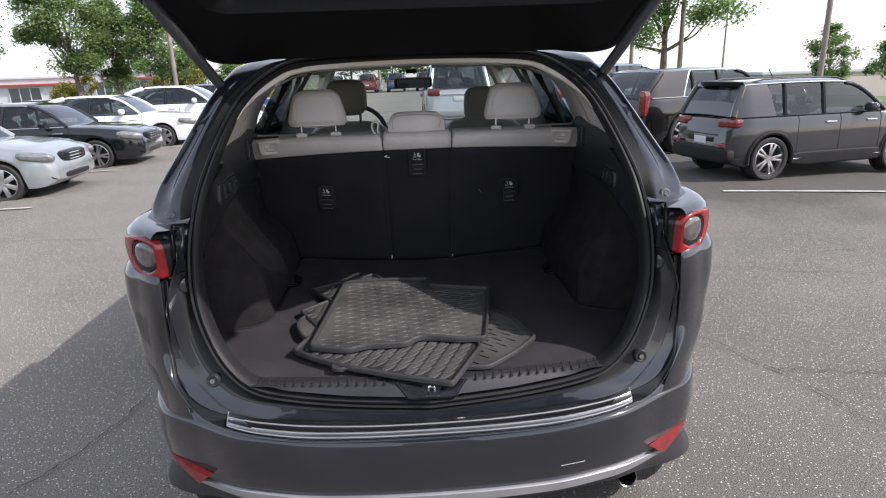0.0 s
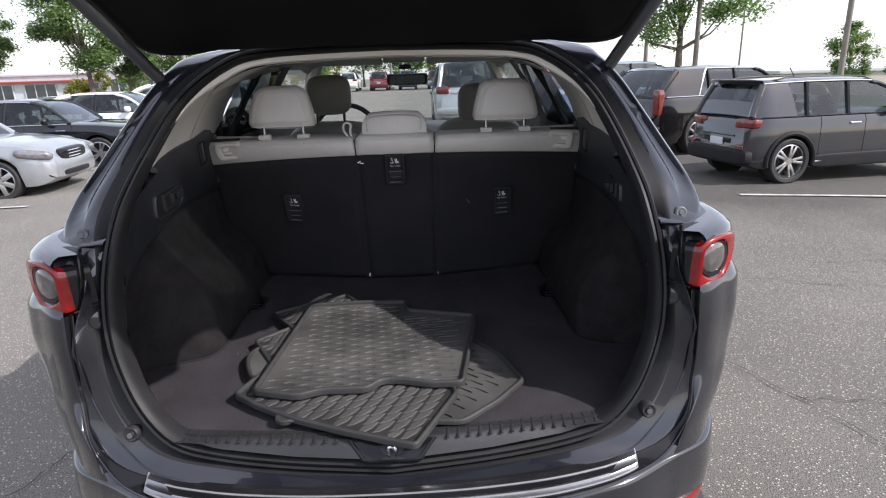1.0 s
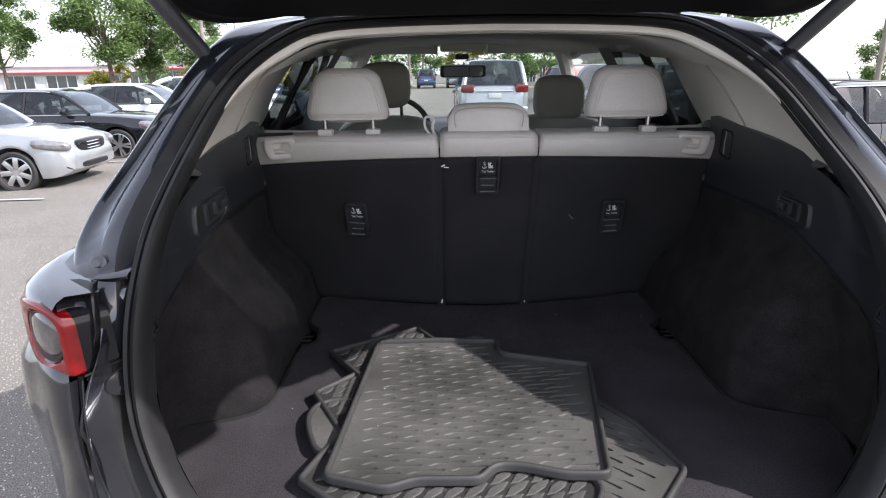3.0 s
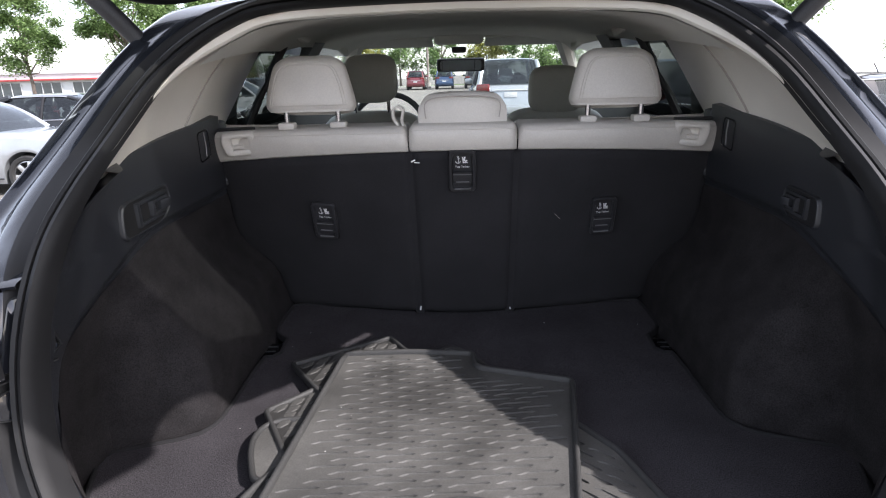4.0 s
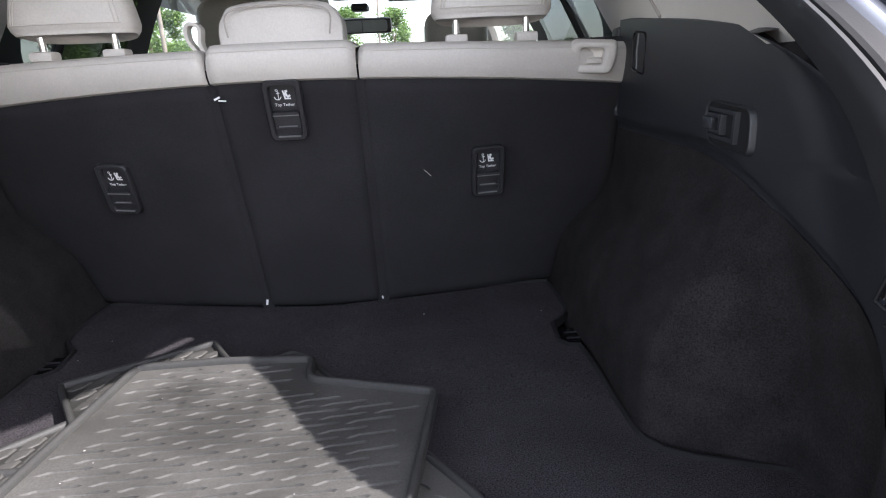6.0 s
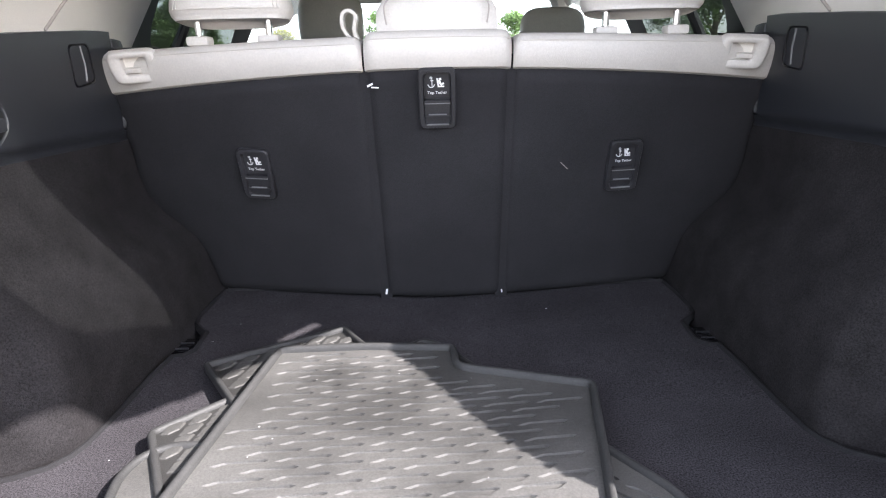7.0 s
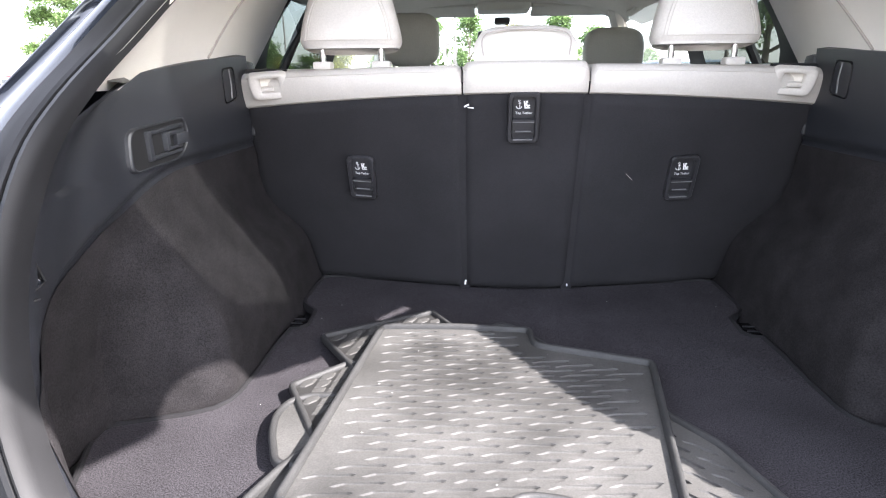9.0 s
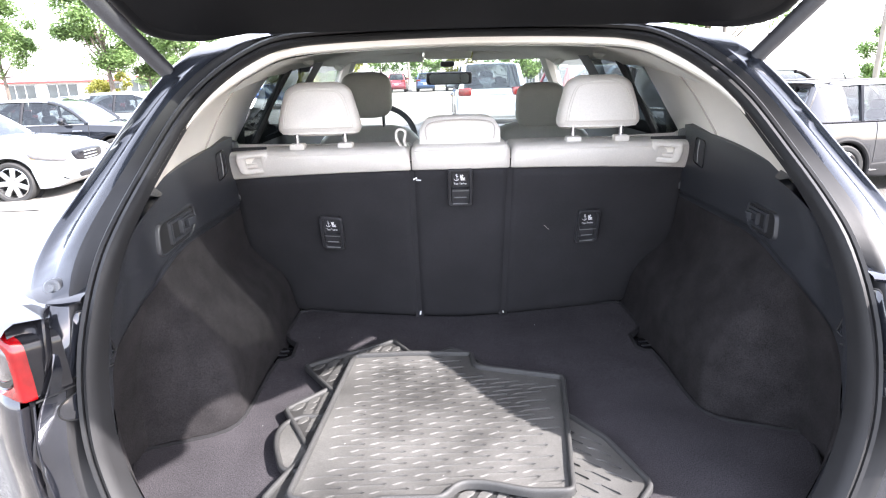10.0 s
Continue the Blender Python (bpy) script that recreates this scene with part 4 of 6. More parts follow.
grid(bm, liner, [-1 + i / 16 for i in range(33)], [i / 30 for i in range(31)])
part("headliner", bm, M["liner"], suv, "pale woven headliner")
bm = bmesh.new()
grid(bm, lambda u, v: liner(u, v) + Vector((math.copysign(.085 * abs(u) ** 4, u), 0, .016 - .02 * abs(u) ** 6)), [-1 + i / 16 for i in range(33)], [.03 + .97 * i / 20 for i in range(21)])
part("roof_lining_back", bm, M["liner"], suv)
bm = bmesh.new()
box(bm, -.11, .11, -.09, .09, -.02, .02, Matrix.Translation((0, 2.25, 1.560)), .015)
part("roof_console", bm, M["liner"], suv)
bm = bmesh.new()
box(bm, -.035, .035, -.05, .05, -.015, .012, Matrix.Translation((0, 2.40, 1.520)), .010)
part("sensor_housing", bm, M["dash"], suv)
bm = bmesh.new()
box(bm, -.118, .118, -.018, .018, -.032, .032, Matrix.Translation((.008, 2.44, 1.450)) @ Matrix.Rotation(radians(8), 4, "X"), .016)
mirror = part("rear_view_mirror", bm, M["dash"], suv, "black framed rear-view mirror")
bm = bmesh.new()
bm.faces.new([bm.verts.new(Matrix.Translation((.008, 2.44, 1.450)) @ Matrix.Rotation(radians(8), 4, "X") @ Vector((x, -.0195, z))) for x, z in rounded([(-.10, -.024), (.10, -.024), (.10, .024), (-.10, .024)], .014)])
part("mirror_glass", bm, mat("mirror_face", (0.72, 0.74, 0.74), 0.02, 1.0), mirror)
# dashboard, windscreen, steering wheel
bm = bmesh.new()
grid(bm, lambda u, v: Vector((u, 2.35 + .75 * v, 1.13 + .06 * math.sin(v * 3.0) - .04 * u * u)), [-.66 + .12 * i for i in range(12)], [0, .1, .3, .6, 1])
grid(bm, lambda u, v: Vector((u, 2.35 + .06 * v, 1.13 - .5 * v - .04 * u * u)), [-.66 + .12 * i for i in range(12)], [0, .2, 1])
part("dashboard", bm, M["dash"], suv, "black dashboard")
bm = bmesh.new()
grid(bm, lambda u, v: Vector((u * (.66 - .10 * v), 3.10 - .72 * v - .06 * u * u, 1.13 + .445 * v)), [-1 + i / 6 for i in range(13)], [i / 6 for i in range(7)])
ws = part("windscreen", bm, M["ws"], suv, "clear windscreen")
ws.visible_shadow = False
bm = bmesh.new()
m = Matrix.Translation((-.34, 2.22, 1.165)) @ Matrix.Rotation(radians(65), 4, "X")
tube(bm, [m @ Vector((.175 * math.cos(a), .175 * math.sin(a), 0)) for a in (2 * math.pi * k / 32 for k in range(33))], .014, 8, False)
box(bm, -.06, .06, -.04, .05, -.03, .01, m, .015)
box(bm, -.17, .17, -.012, .012, -.01, .0, m)
part("steering_wheel", bm, M["dash"], suv, "dark steering wheel")
bm = bmesh.new()
grid(bm, lambda u, v: Vector((u, 3.05 + 1.0 * v, 1.06 - .12 * v * v - .05 * u * u)), [-.7 + .14 * i for i in range(11)], [i / 6 for i in range(7)])
part("bonnet", bm, M["paint"], suv)


# ---- rear seats ----
def seat_y(x, z):
    return .885 + .115 * (abs(x) / .6) ** 1.4 - .347 * (z - FLOOR)


def cream_z(x):
    return 1.248 - .032 * (abs(x) / .6) ** 1.8


for nm, x0, x1 in (("left", -.606, -.1215), ("middle", -.1185, .1185), ("right", .1215, .606)):
    mid = nm == "middle"
    seat = part("rear_seat", bmesh.new(), M["seatback"], suv, "folding rear seat with dark carpeted back and pale leather top")

    def back(u, v, lo=FLOOR + .030, edge=True):
        zt = None
        xa, xb = x0, x1
        z = lo + v * (1.25 - lo)
        if nm == "left":
            xa = -outer_x(z)
        if nm == "right":
            xb = outer_x(z)
        x = xa + (xb - xa) * u
        z = lo + v * (cream_z(x) + .004 - lo)
        y = seat_y(x, z)
        d = min(u, 1 - u) * (xb - xa)
        y += .014 * max(0, 1 - d / .016) ** 2
        y += .012 * max(0, 1 - (z - lo) / .02) ** 2
        return Vector((x, y, z))
    us = [0, .004, .012, .025, .05] + [.1 + .8 * i / 14 for i in range(15)] + [.95, .975, .988, .996, 1]
    if mid:
        us = [0, .015, .04, .08] + [.12 + .76 * i / 10 for i in range(11)] + [.92, .96, .985, 1]
    bm = bmesh.new()
    grid(bm, back, us, [0, .01, .025, .05] + [.1 + .9 * i / 14 for i in range(15)])
    solid(bm, -.02)
    bm.to_mesh(seat.data)
    bm.free()
    for p in seat.data.polygons:
        p.use_smooth = True
    bm = bmesh.new()

    def cushion(u, a):
        x = x0 + (x1 - x0) * u
        d = min(u, 1 - u) * (x1 - x0)
        e = .010 * max(0, 1 - d / .014) ** 2
        zc = cream_z(x)
        h = 1.303 - .012 * (abs(x) / .6) ** 2 + (.006 if mid else 0) - e
        yc = seat_y(x, zc)
        if a <= 0:
            return Vector((x, yc + .004 + e + .004, zc - .002 + a * .01))
        if a < .45:
            f = a / .45
            z = zc + (h - .022 - zc) * f
            return Vector((x, seat_y(x, z) - .007 + e - .004 * math.sin(f * math.pi), z))
        f = (a - .45) / .55
        th = f * math.pi / 2
        z = h - .022 + .022 * math.sin(th)
        y = seat_y(x, h - .022) - .007 + e + .026 * (1 - math.cos(th))
        if f > .8:
            y += .12 * (f - .8) / .2
        return Vector((x, y, z))
    grid(bm, cushion, us, [0, .04, .12, .22, .34, .45, .55, .65, .75, .8 * .55 + .45, .95, 1])
    grid(bm, lambda u, v: Vector((x0 + (x1 - x0) * u, seat_y(x0 + (x1 - x0) * u, 1.30) + .12 + .17 * v, 1.30 - .45 * v)), us, [0, 1])
    part("leather_top", bm, M["leather"], seat, "pale leather seat top")
    bm = bmesh.new()
    tube(bm, [cushion(.02 + .96 * i / 24, .60) + Vector((0, -.0004, 0)) for i in range(25)], .0010, 5)
    part("seat_stitching", bm, M["seam"], seat)
    # child-seat anchor plate
    px, pz = (-.002, 1.203) if mid else ((-.342 if nm == "left" else .338), 1.071)
    m = Matrix.Translation((px, seat_y(px, pz) - .0075, pz)) @ Matrix.Rotation(math.atan(.347), 4, "X") @ Matrix.Rotation(0 if mid else radians(5 if nm == "right" else -8), 4, "Z")
    olp = rounded([(-.0305, -.051), (.0305, -.051), (.0305, .051), (-.0305, .051)], .012)
    plate = part("anchor_plate", bmesh.new(), M["black"], seat, "black plastic child-seat anchor plate")
    bm = bmesh.new()
    loft(bm, [[m @ Vector((p.x * k, -d, p.y * q)) for p in olp] for k, q, d in ((1, 1, -.004), (1, 1, .003), (.95, .97, .0055), (.76, .87, .0055), (.70, .84, .001), (.68, .83, -.004))])
    bm.faces.new(list(bm.verts)[-len(olp):])
    bm.to_mesh(plate.data)
    bm.free()
    for z0, z1, d in ((-.006, -.002, .006), (-.043, -.007, .0005), (-.032, -.029, .0035)):
        bm = bmesh.new()
        box(bm, -.021, .021, -d, .004, z0, z1, m, .0008)
        part("plate_bar", bm, M["black"], plate)
    # pale bars: the bright glint along the plate's slots, put into their colour
    bm = bmesh.new()
    box(bm, -.0215, .0215, -.0065, -.004, -.0075, -.0060, m)
    part("plate_edge", bm, M["edge"], plate)
    bm = bmesh.new()
    box(bm, -.0185, .0185, -.0062, -.003, -.0445, -.0430, m)
    box(bm, -.0150, .0150, -.0045, -.001, -.0275, -.0265, m)
    part("plate_edge", bm, M["edge"], plate)
    # printed anchor and seat symbols, and the words
    bm = bmesh.new()
    for cx, cz, w, h, r in ((-.0095, .0245, .0013, .014, 0), (-.0095, .0290, .0058, .0012, 0), (.0015, .0255, .0026, .0165, -9), (.0075, .0178, .0125, .0026, 0), (.0052, .0262, .0042, .0080, -14), (.0098, .0222, .0072, .0036, -32), (.0060, .0320, .0046, .0040, -10)):
        box(bm, -w / 2, w / 2, -.0004, .0004, -h / 2, h / 2, m @ Matrix.Translation((cx * .85, .0028, .0245 + (cz - .0245) * .85)) @ Matrix.Scale(.85, 4) @ Matrix.Rotation(radians(r), 4, "Y"))
    tube(bm, [m @ Vector((-.0095 + .0052 * math.cos(a), .0026, .0225 + .0052 * math.sin(a))) for a in (math.pi * (1.02 + .96 * k / 10) for k in range(11))], .0007, 5)
    tube(bm, [m @ Vector((-.0095 + .0017 * math.cos(a), .0026, .0330 + .0017 * math.sin(a))) for a in (2 * math.pi * k / 10 for k in range(11))], .0005, 5, False)
    part("anchor_symbol", bm, M["white_ink"], plate, "white anchor and child-seat symbol", False)
    cu = bpy.data.curves.new("tether_words", "FONT")
    cu.body, cu.size, cu.align_x, cu.extrude = "Top Tether", .0068, "CENTER", .0002
    tmp = bpy.data.objects.new("tether_words", cu)
    me = bpy.data.meshes.new_from_object(tmp)
    bpy.data.objects.remove(tmp)
    me.materials.append(M["white_ink"])
    me.transform(m @ Matrix.Translation((0, .0024, .0065)) @ Matrix.Rotation(radians(90), 4, "X"))
    words = new("tether_words", me)
    words.parent = plate
    # headrest
    if mid:
        bm = bmesh.new()
        rows = []
        for i in range(15):
            a = math.pi * i / 14
            w = .098 * (1 - .22 * math.sin(a) ** 6)
            c, s = math.cos(a), math.sin(a)
            yy, zz = -.040 * math.copysign(abs(c) ** .6, c), .066 * abs(s) ** .55
            rows.append([Vector((x * w + 0, .775 + yy + .012 * x * x, 1.308 + zz * (1 - .10 * abs(x) ** 4) - .012 * max(0, abs(x) - .9) * 10)) for x in (-1, -.97, -.9, -.7, -.35, 0, .35, .7, .9, .97, 1)])
        loft(bm, rows, False)
        for k in (0, -1):
            bm.faces.new([bm.verts.new(r[k]) for r in rows])
        bmesh.ops.remove_doubles(bm, verts=bm.verts[:], dist=1e-4)
        hr = part("headrest", bm, M["leather"], seat, "low pale leather centre headrest")
        bm = bmesh.new()
        tube(bm, spline([(-.080, .7325, 1.318), (-.082, .735, 1.348), (-.06, .737, 1.361), (0, .738, 1.364), (.06, .737, 1.361), (.082, .735, 1.348), (.080, .7325, 1.318)], 30), .0014, 5)
        part("seam", bm, M["stitch"], hr)
    else:
        c = -.346 if nm == "left" else .346
        hr = part("headrest", bmesh.new(), M["leather"], seat, "pale leather headrest on two steel posts")
        bm = bmesh.new()
        rows = []
        for i in range(17):
            f = i / 16
            zz = f * .122
            w = .104 - .031 * f ** 1.5
            if f > .78:
                w -= .026 * ((f - .78) / .22) ** 2.6
            if f < .14:
                w -= .009 * (1 - f / .14) ** 2
            dpt = .047 * (1 - .30 * f) * (1 if .10 < f < .88 else (.80 + 2.0 * f if f < .10 else 1 - .62 * ((f - .88) / .12) ** 1.5))
            yc = .803 - .014 * f + .03 * f * f
            ring = []
            for k in range(32):
                a = 2 * math.pi * k / 32
                cc, ss = math.cos(a), math.sin(a)
                sag = -.011 * max(0, ss) * max(0, 1 - f / .3)
                ring.append(Vector((c + w * math.copysign(abs(cc) ** .62, cc), yc + dpt * math.copysign(abs(ss) ** .75, ss), 1.336 + zz + sag)))
            rows.append(ring)
        loft(bm, rows, True, True)
        bm.to_mesh(hr.data)
        bm.free()
        for p in hr.data.polygons:
            p.use_smooth = True

        def rest_back(x, z):
            f = (z - 1.336) / .122
            w = .104 - .031 * f ** 1.5 - (.026 * ((f - .78) / .22) ** 2.6 if f > .78 else 0)
            ss = math.sqrt(max(0.02, 1 - min(1, abs(x) / w) ** (2 / .62)))
            return Vector((c + x, .803 - .014 * f + .03 * f * f - .047 * (1 - .30 * f) * ss ** .75 - .0004, z))
        for inn in (0, .0055):
            bm = bmesh.new()
            half_seam = [(.086 - inn, 1.352), (.081 - inn, 1.380), (.073 - inn, 1.407), (.063 - inn, 1.428), (.048 - inn, 1.439 - inn * .5), (.026, 1.443 - inn), (0, 1.444 - inn)]
            tube(bm, spline([rest_back(x, z) for x, z in half_seam] + [rest_back(-x, z) for x, z in half_seam[-2::-1]], 48), .0010, 5)
            part("seam", bm, M["seam"], hr)
        bm = bmesh.new()
        tube(bm, [rest_back(x, 1.351) for x in (-.088 + .0176 * i for i in range(11))], .0010, 5)
        part("seam", bm, M["seam"], hr)
        for dx in (-.060, .060):
            bm = bmesh.new()
            tube(bm, [(c + dx, .800, 1.29), (c + dx, .798, 1.36)], .0062, 12)
            part("headrest_post", bm, M["chrome"], hr, "bright steel post")
            bm = bmesh.new()
            box(bm, -.019, .019, -.016, .016, -.010, .006, Matrix.Translation((c + dx, .800, 1.306)), .0055)
            part("post_sleeve", bm, M["leather"], hr)
        # latch bezel near the outer end
        sx = -1 if nm == "left" else 1
        lx = sx * .520
        m = Matrix.Translation((lx, seat_y(lx, 1.265) - .015, 1.265)) @ Matrix.Rotation(math.atan(.347), 4, "X") @ Matrix.Rotation(radians(-12 * sx), 4, "Z")
        bez = part("latch_bezel", bmesh.new(), M["leather"], seat, "pale plastic seat latch bezel with dark recess")
        olb = rounded([(-.040, -.027), (.034, -.027), (.040, .004), (.038, .026), (-.036, .026)], .013, 5)
        bm = bmesh.new()
        hole = rounded([(-.021, -.013), (.017, -.013), (.019, .002), (.019, .017), (-.020, .017)], .005, 5)
        loft(bm, [[m @ Vector((p.x * k * sx, -d, (p.y - .002) * k + .002)) for p in olb] for k, d in ((1.08, -.010), (1.03, .002), (.96, .0052), (.88, .006))] + [[m @ Vector((p.x * k * sx, -d, p.y * k)) for p in hole] for k, d in ((1.06, .0055), (1.0, .0035), (.94, -.010))])
        bm.to_mesh(bez.data)
        bm.free()
        for p in bez.data.polygons:
            p.use_smooth = True
        bm = bmesh.new()
        box(bm, -.024, .024, .009, .011, -.018, .022, m)
        part("latch_recess", bm, M["cream"], bez)
        bm = bmesh.new()
        box(bm, -.008 if sx > 0 else -.018, .018 if sx > 0 else .008, -.003, .009, -.010, -.002, m, .002)
        part("latch_tab", bm, M["leather"], bez)
for side in (1, -1):
    bm = bmesh.new()
    grid(bm, lambda x, z: Vector((x * side, 1.035 - .347 * (z - FLOOR), z)), [.50, .60, .70, .80], [.78 + .052 * i for i in range(11)])
    solid(bm, .008)
    part("seat_side_filler", bm, M["dash"], suv)
for gx in (-.12, .12):
    bm = bmesh.new()
    grid(bm, lambda x, z: Vector((gx + x, seat_y(gx, z) + .010, z)), [-.012, 0, .012], [.77 + .05 * i for i in range(11)])
    solid(bm, .003)
    part("seat_gap_lining", bm, M["seatback"], suv)
# small torn patch and pale threads at the seat joints
for x, z, w, h, r in ((-.112, 1.226, .010, .003, -25), (-.104, 1.222, .012, .002, 5), (-.118, .812, .004, .011, 10), (.225, 1.076, .018, .0009, 44), (.120, .808, .0025, .006, -10)):
    bm = bmesh.new()
    box(bm, -w / 2, w / 2, -.001, .001, -h / 2, h / 2, Matrix.Translation((x, seat_y(x, z) - .003, z)) @ Matrix.Rotation(radians(r), 4, "Y"))
    part("loose_thread", bm, M["white_ink"] if x < .2 else M["stitch"], suv, "", False)
# buckle strap between the left seat and the centre headrest
bm = bmesh.new()
pts = spline([(-.146, .78, 1.298), (-.158, .775, 1.318), (-.156, .77, 1.340), (-.142, .768, 1.346), (-.130, .77, 1.336), (-.134, .775, 1.312), (-.126, .78, 1.295)], 22)
rows = [[p + Vector((0, -.011, 0)), p + Vector((0, .011, 0))] for p in pts]
loft(bm, rows, False)
solid(bm, .0055)
part("seat_strap", bm, M["leather"], suv, "looped pale webbing strap")

# front seats
for sx, nm in ((-.325, "driver"), (.345, "passenger")):
    fs = part("front_seat", bmesh.new(), M["leather_shaded"], suv, "pale leather front seat")
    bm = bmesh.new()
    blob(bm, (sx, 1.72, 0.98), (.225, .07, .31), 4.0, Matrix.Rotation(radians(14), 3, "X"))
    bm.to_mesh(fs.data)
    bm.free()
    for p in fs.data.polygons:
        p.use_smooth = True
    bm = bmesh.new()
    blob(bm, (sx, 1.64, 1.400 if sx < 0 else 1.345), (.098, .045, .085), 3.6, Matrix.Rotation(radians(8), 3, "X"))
    part("headrest", bm, M["leather_shaded"], fs)
    for dx in (-.06, .06):
        bm = bmesh.new()
        tube(bm, [(sx + dx, 1.65, 1.26), (sx + dx, 1.645, 1.36)], .006, 8)
        part("headrest_post", bm, M["chrome"], fs)

# ---- sill trim ----
bm = bmesh.new()


def sill(x, f, lift=0.0):
    a = abs(x)
    ex = [(0, -.05, .722), (.2, -.03, .727), (.36, -.012, .742), (.45, 0, .768), (.515, .025, .80)]
    for (xa, ya, za), (xb, yb, zb) in zip(ex, ex[1:]):
        if a <= xb:
            g = (a - xa) / (xb - xa)
            y1, z1 = ya + (yb - ya) * g - .012, za + (zb - za) * g + .012
            break
    y0 = .004 + .032 * (a / .45) ** 2
    k = max(0, (f - .55) / .45) ** 1.5
    return Vector((x, y0 + (y1 - y0) * f - lift * .4 * (f > .5), FLOOR + .003 + (min(z1, FLOOR) - FLOOR) * k + lift))


grid(bm, sill, [-.47 + i * .02 for i in range(48)], [0, .1, .3, .5, .55, .6, .7, .8, .9, 1])
part("sill_trim", bm, M["black"], suv, "ribbed black plastic load sill")
for side in (1, -1):
    for i in range(15):
        x = side * (.115 + i * .0225)
        bm = bmesh.new()
        box(bm, -.0028, .0028, -.021, .021, -.003, .0014, Matrix.Translation(sill(x, .42)) @ Matrix.Rotation(radians(-4 * side), 4, "Z"), .0012)
        part("sill_rib", bm, M["black"], suv)
bm = bmesh.new()
ol = rounded([(-.085, .66), (.085, .66), (.055, 1.04), (-.055, 1.04)], .012)
loft(bm, [[sill(p.x * k, .85 + (p.y - .85) * k, d) for p in ol] for k, d in ((1.10, -.002), (1.06, .004), (.98, .004), (.94, .0012), (.5, .001))], True)
bm.faces.new(list(bm.verts)[-len(ol):])
part("latch_cover", bm, M["blackgloss"], suv, "dark latch recess")
bm = bmesh.new()
s0 = sill(0, .90)
tube(bm, spline([s0 + Vector((dx, -.004 + dy, dz)) for dx, dy, dz in ((-.007, .006, -.01), (-.007, 0, .014), (.0, -.002, .021), (.007, 0, .014), (.007, .006, -.01))], 14), .0042, 8)
part("striker", bm, M["chrome"], suv, "bright steel latch striker")

# ---- liftgate ----
gate = thing("liftgate", "", "")
gate.parent = suv
tagged(gate, label="raised liftgate with dark inner trim and tinted window")
G0, G1 = Vector((0, .57, 1.588)), Vector((0, -.30, 1.99))
GD = (G1 - G0).normalized()
GN = Vector((0, GD.z, -GD.y)) * -1
if GN.z > 0:
    GN = -GN
GL = (G1 - G0).length + .09


def gp(x, s, d):
    """A point of the gate: across, along from the hinge, out of its inner face; its root follows the roof's crown."""
    droop = .042 * min(1.15, abs(x) / .58) ** 3 * max(0, 1 - max(0, s) / .45) ** 1.5
    return G0 + Vector((x, 0, 0)) + GD * s + GN * (d + droop)


# widths beyond .235 are out of view, made up to let in or block sun
GATE_EDGE = ((0, .612), (.235, .645), (.27, .690), (.57, .692), (.635, .605), (.72, .572), (.78, .620), (.83, .690), (.92, .72), (1.2, .72))


def ghw(s):
    """Half the gate's width along its length; its unseen stretch is notched to shape the sun patches inside."""
    for (a, x0), (b, x1) in zip(GATE_EDGE, GATE_EDGE[1:]):
        if s <= b:
            return x0 + (x1 - x0) * max(0, s - a) / (b - a)
    return .70


WIN0, WIN1 = .24, .60


def gate_ring(k, d):
    pts = [(-.622, .03), (-.54, -.022), (-.35, -.012), (.35, -.012), (.54, -.022), (.622, .03), (ghw(.235), .235), (ghw(.28), .28), (ghw(.57), .57), (ghw(.64), .64), (ghw(.72), .72), (ghw(.83), .83), (ghw(GL) - .04, GL), (-ghw(GL) + .04, GL), (-ghw(.83), .83), (-ghw(.72), .72), (-ghw(.64), .64), (-ghw(.57), .57), (-ghw(.28), .28), (-ghw(.235), .235)]
    return [gp(p.x * k, (p.y - GL / 2) * k + GL / 2, d) for p in rounded(pts, .045, 5)]


def win_ring(k, d):
    pts = [(-.51, WIN0), (.51, WIN0), (.535, WIN1), (-.535, WIN1)]
    return [gp(p.x * k, (p.y - .42) * k + .42, d) for p in rounded(pts, .07, 5)]


def bridge(bm, outer, inner):
    a = [bm.verts.new(p) for p in outer]
    b = [bm.verts.new(p) for p in inner]
    ea = [bm.edges.new((a[i], a[(i + 1) % len(a)])) for i in range(len(a))]
    eb = [bm.edges.new((b[i], b[(i + 1) % len(b)])) for i in range(len(b))]
    bmesh.ops.triangle_fill(bm, use_beauty=True, edges=ea + eb)


bm = bmesh.new()
bridge(bm, gate_ring(.955, .012), win_ring(1.06, .012))
loft(bm, [gate_ring(.955, .012), gate_ring(.962, .015), gate_ring(.975, .016), gate_ring(.99, .010), gate_ring(1.0, -.03)])
loft(bm, [win_ring(1.06, .012), win_ring(1.0, -.012), win_ring(1.0, -.03)])
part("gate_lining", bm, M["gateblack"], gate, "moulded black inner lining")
bm = bmesh.new()
bridge(bm, gate_ring(1.01, -.05), win_ring(1.0, -.05))
loft(bm, [gate_ring(1.0, -.028), gate_ring(1.012, -.034), gate_ring(1.01, -.05)])
part("gate_skin", bm, M["paint"], gate)
bm = bmesh.new()
bm.faces.new([bm.verts.new(p) for p in win_ring(1.01, -.028)])
part("gate_window", bm, M["gateglass"], gate, "tinted liftgate window", False)
bm = bmesh.new()
grid(bm, lambda u, v: gp(u * (ghw(.05) - .10), .030 + .04 * v, .013 + .006 * math.sin(v * math.pi) * (1 - abs(u) ** 8)), [-1 + i / 10 for i in range(21)], [i / 8 for i in range(9)])
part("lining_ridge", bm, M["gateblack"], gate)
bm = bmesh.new()
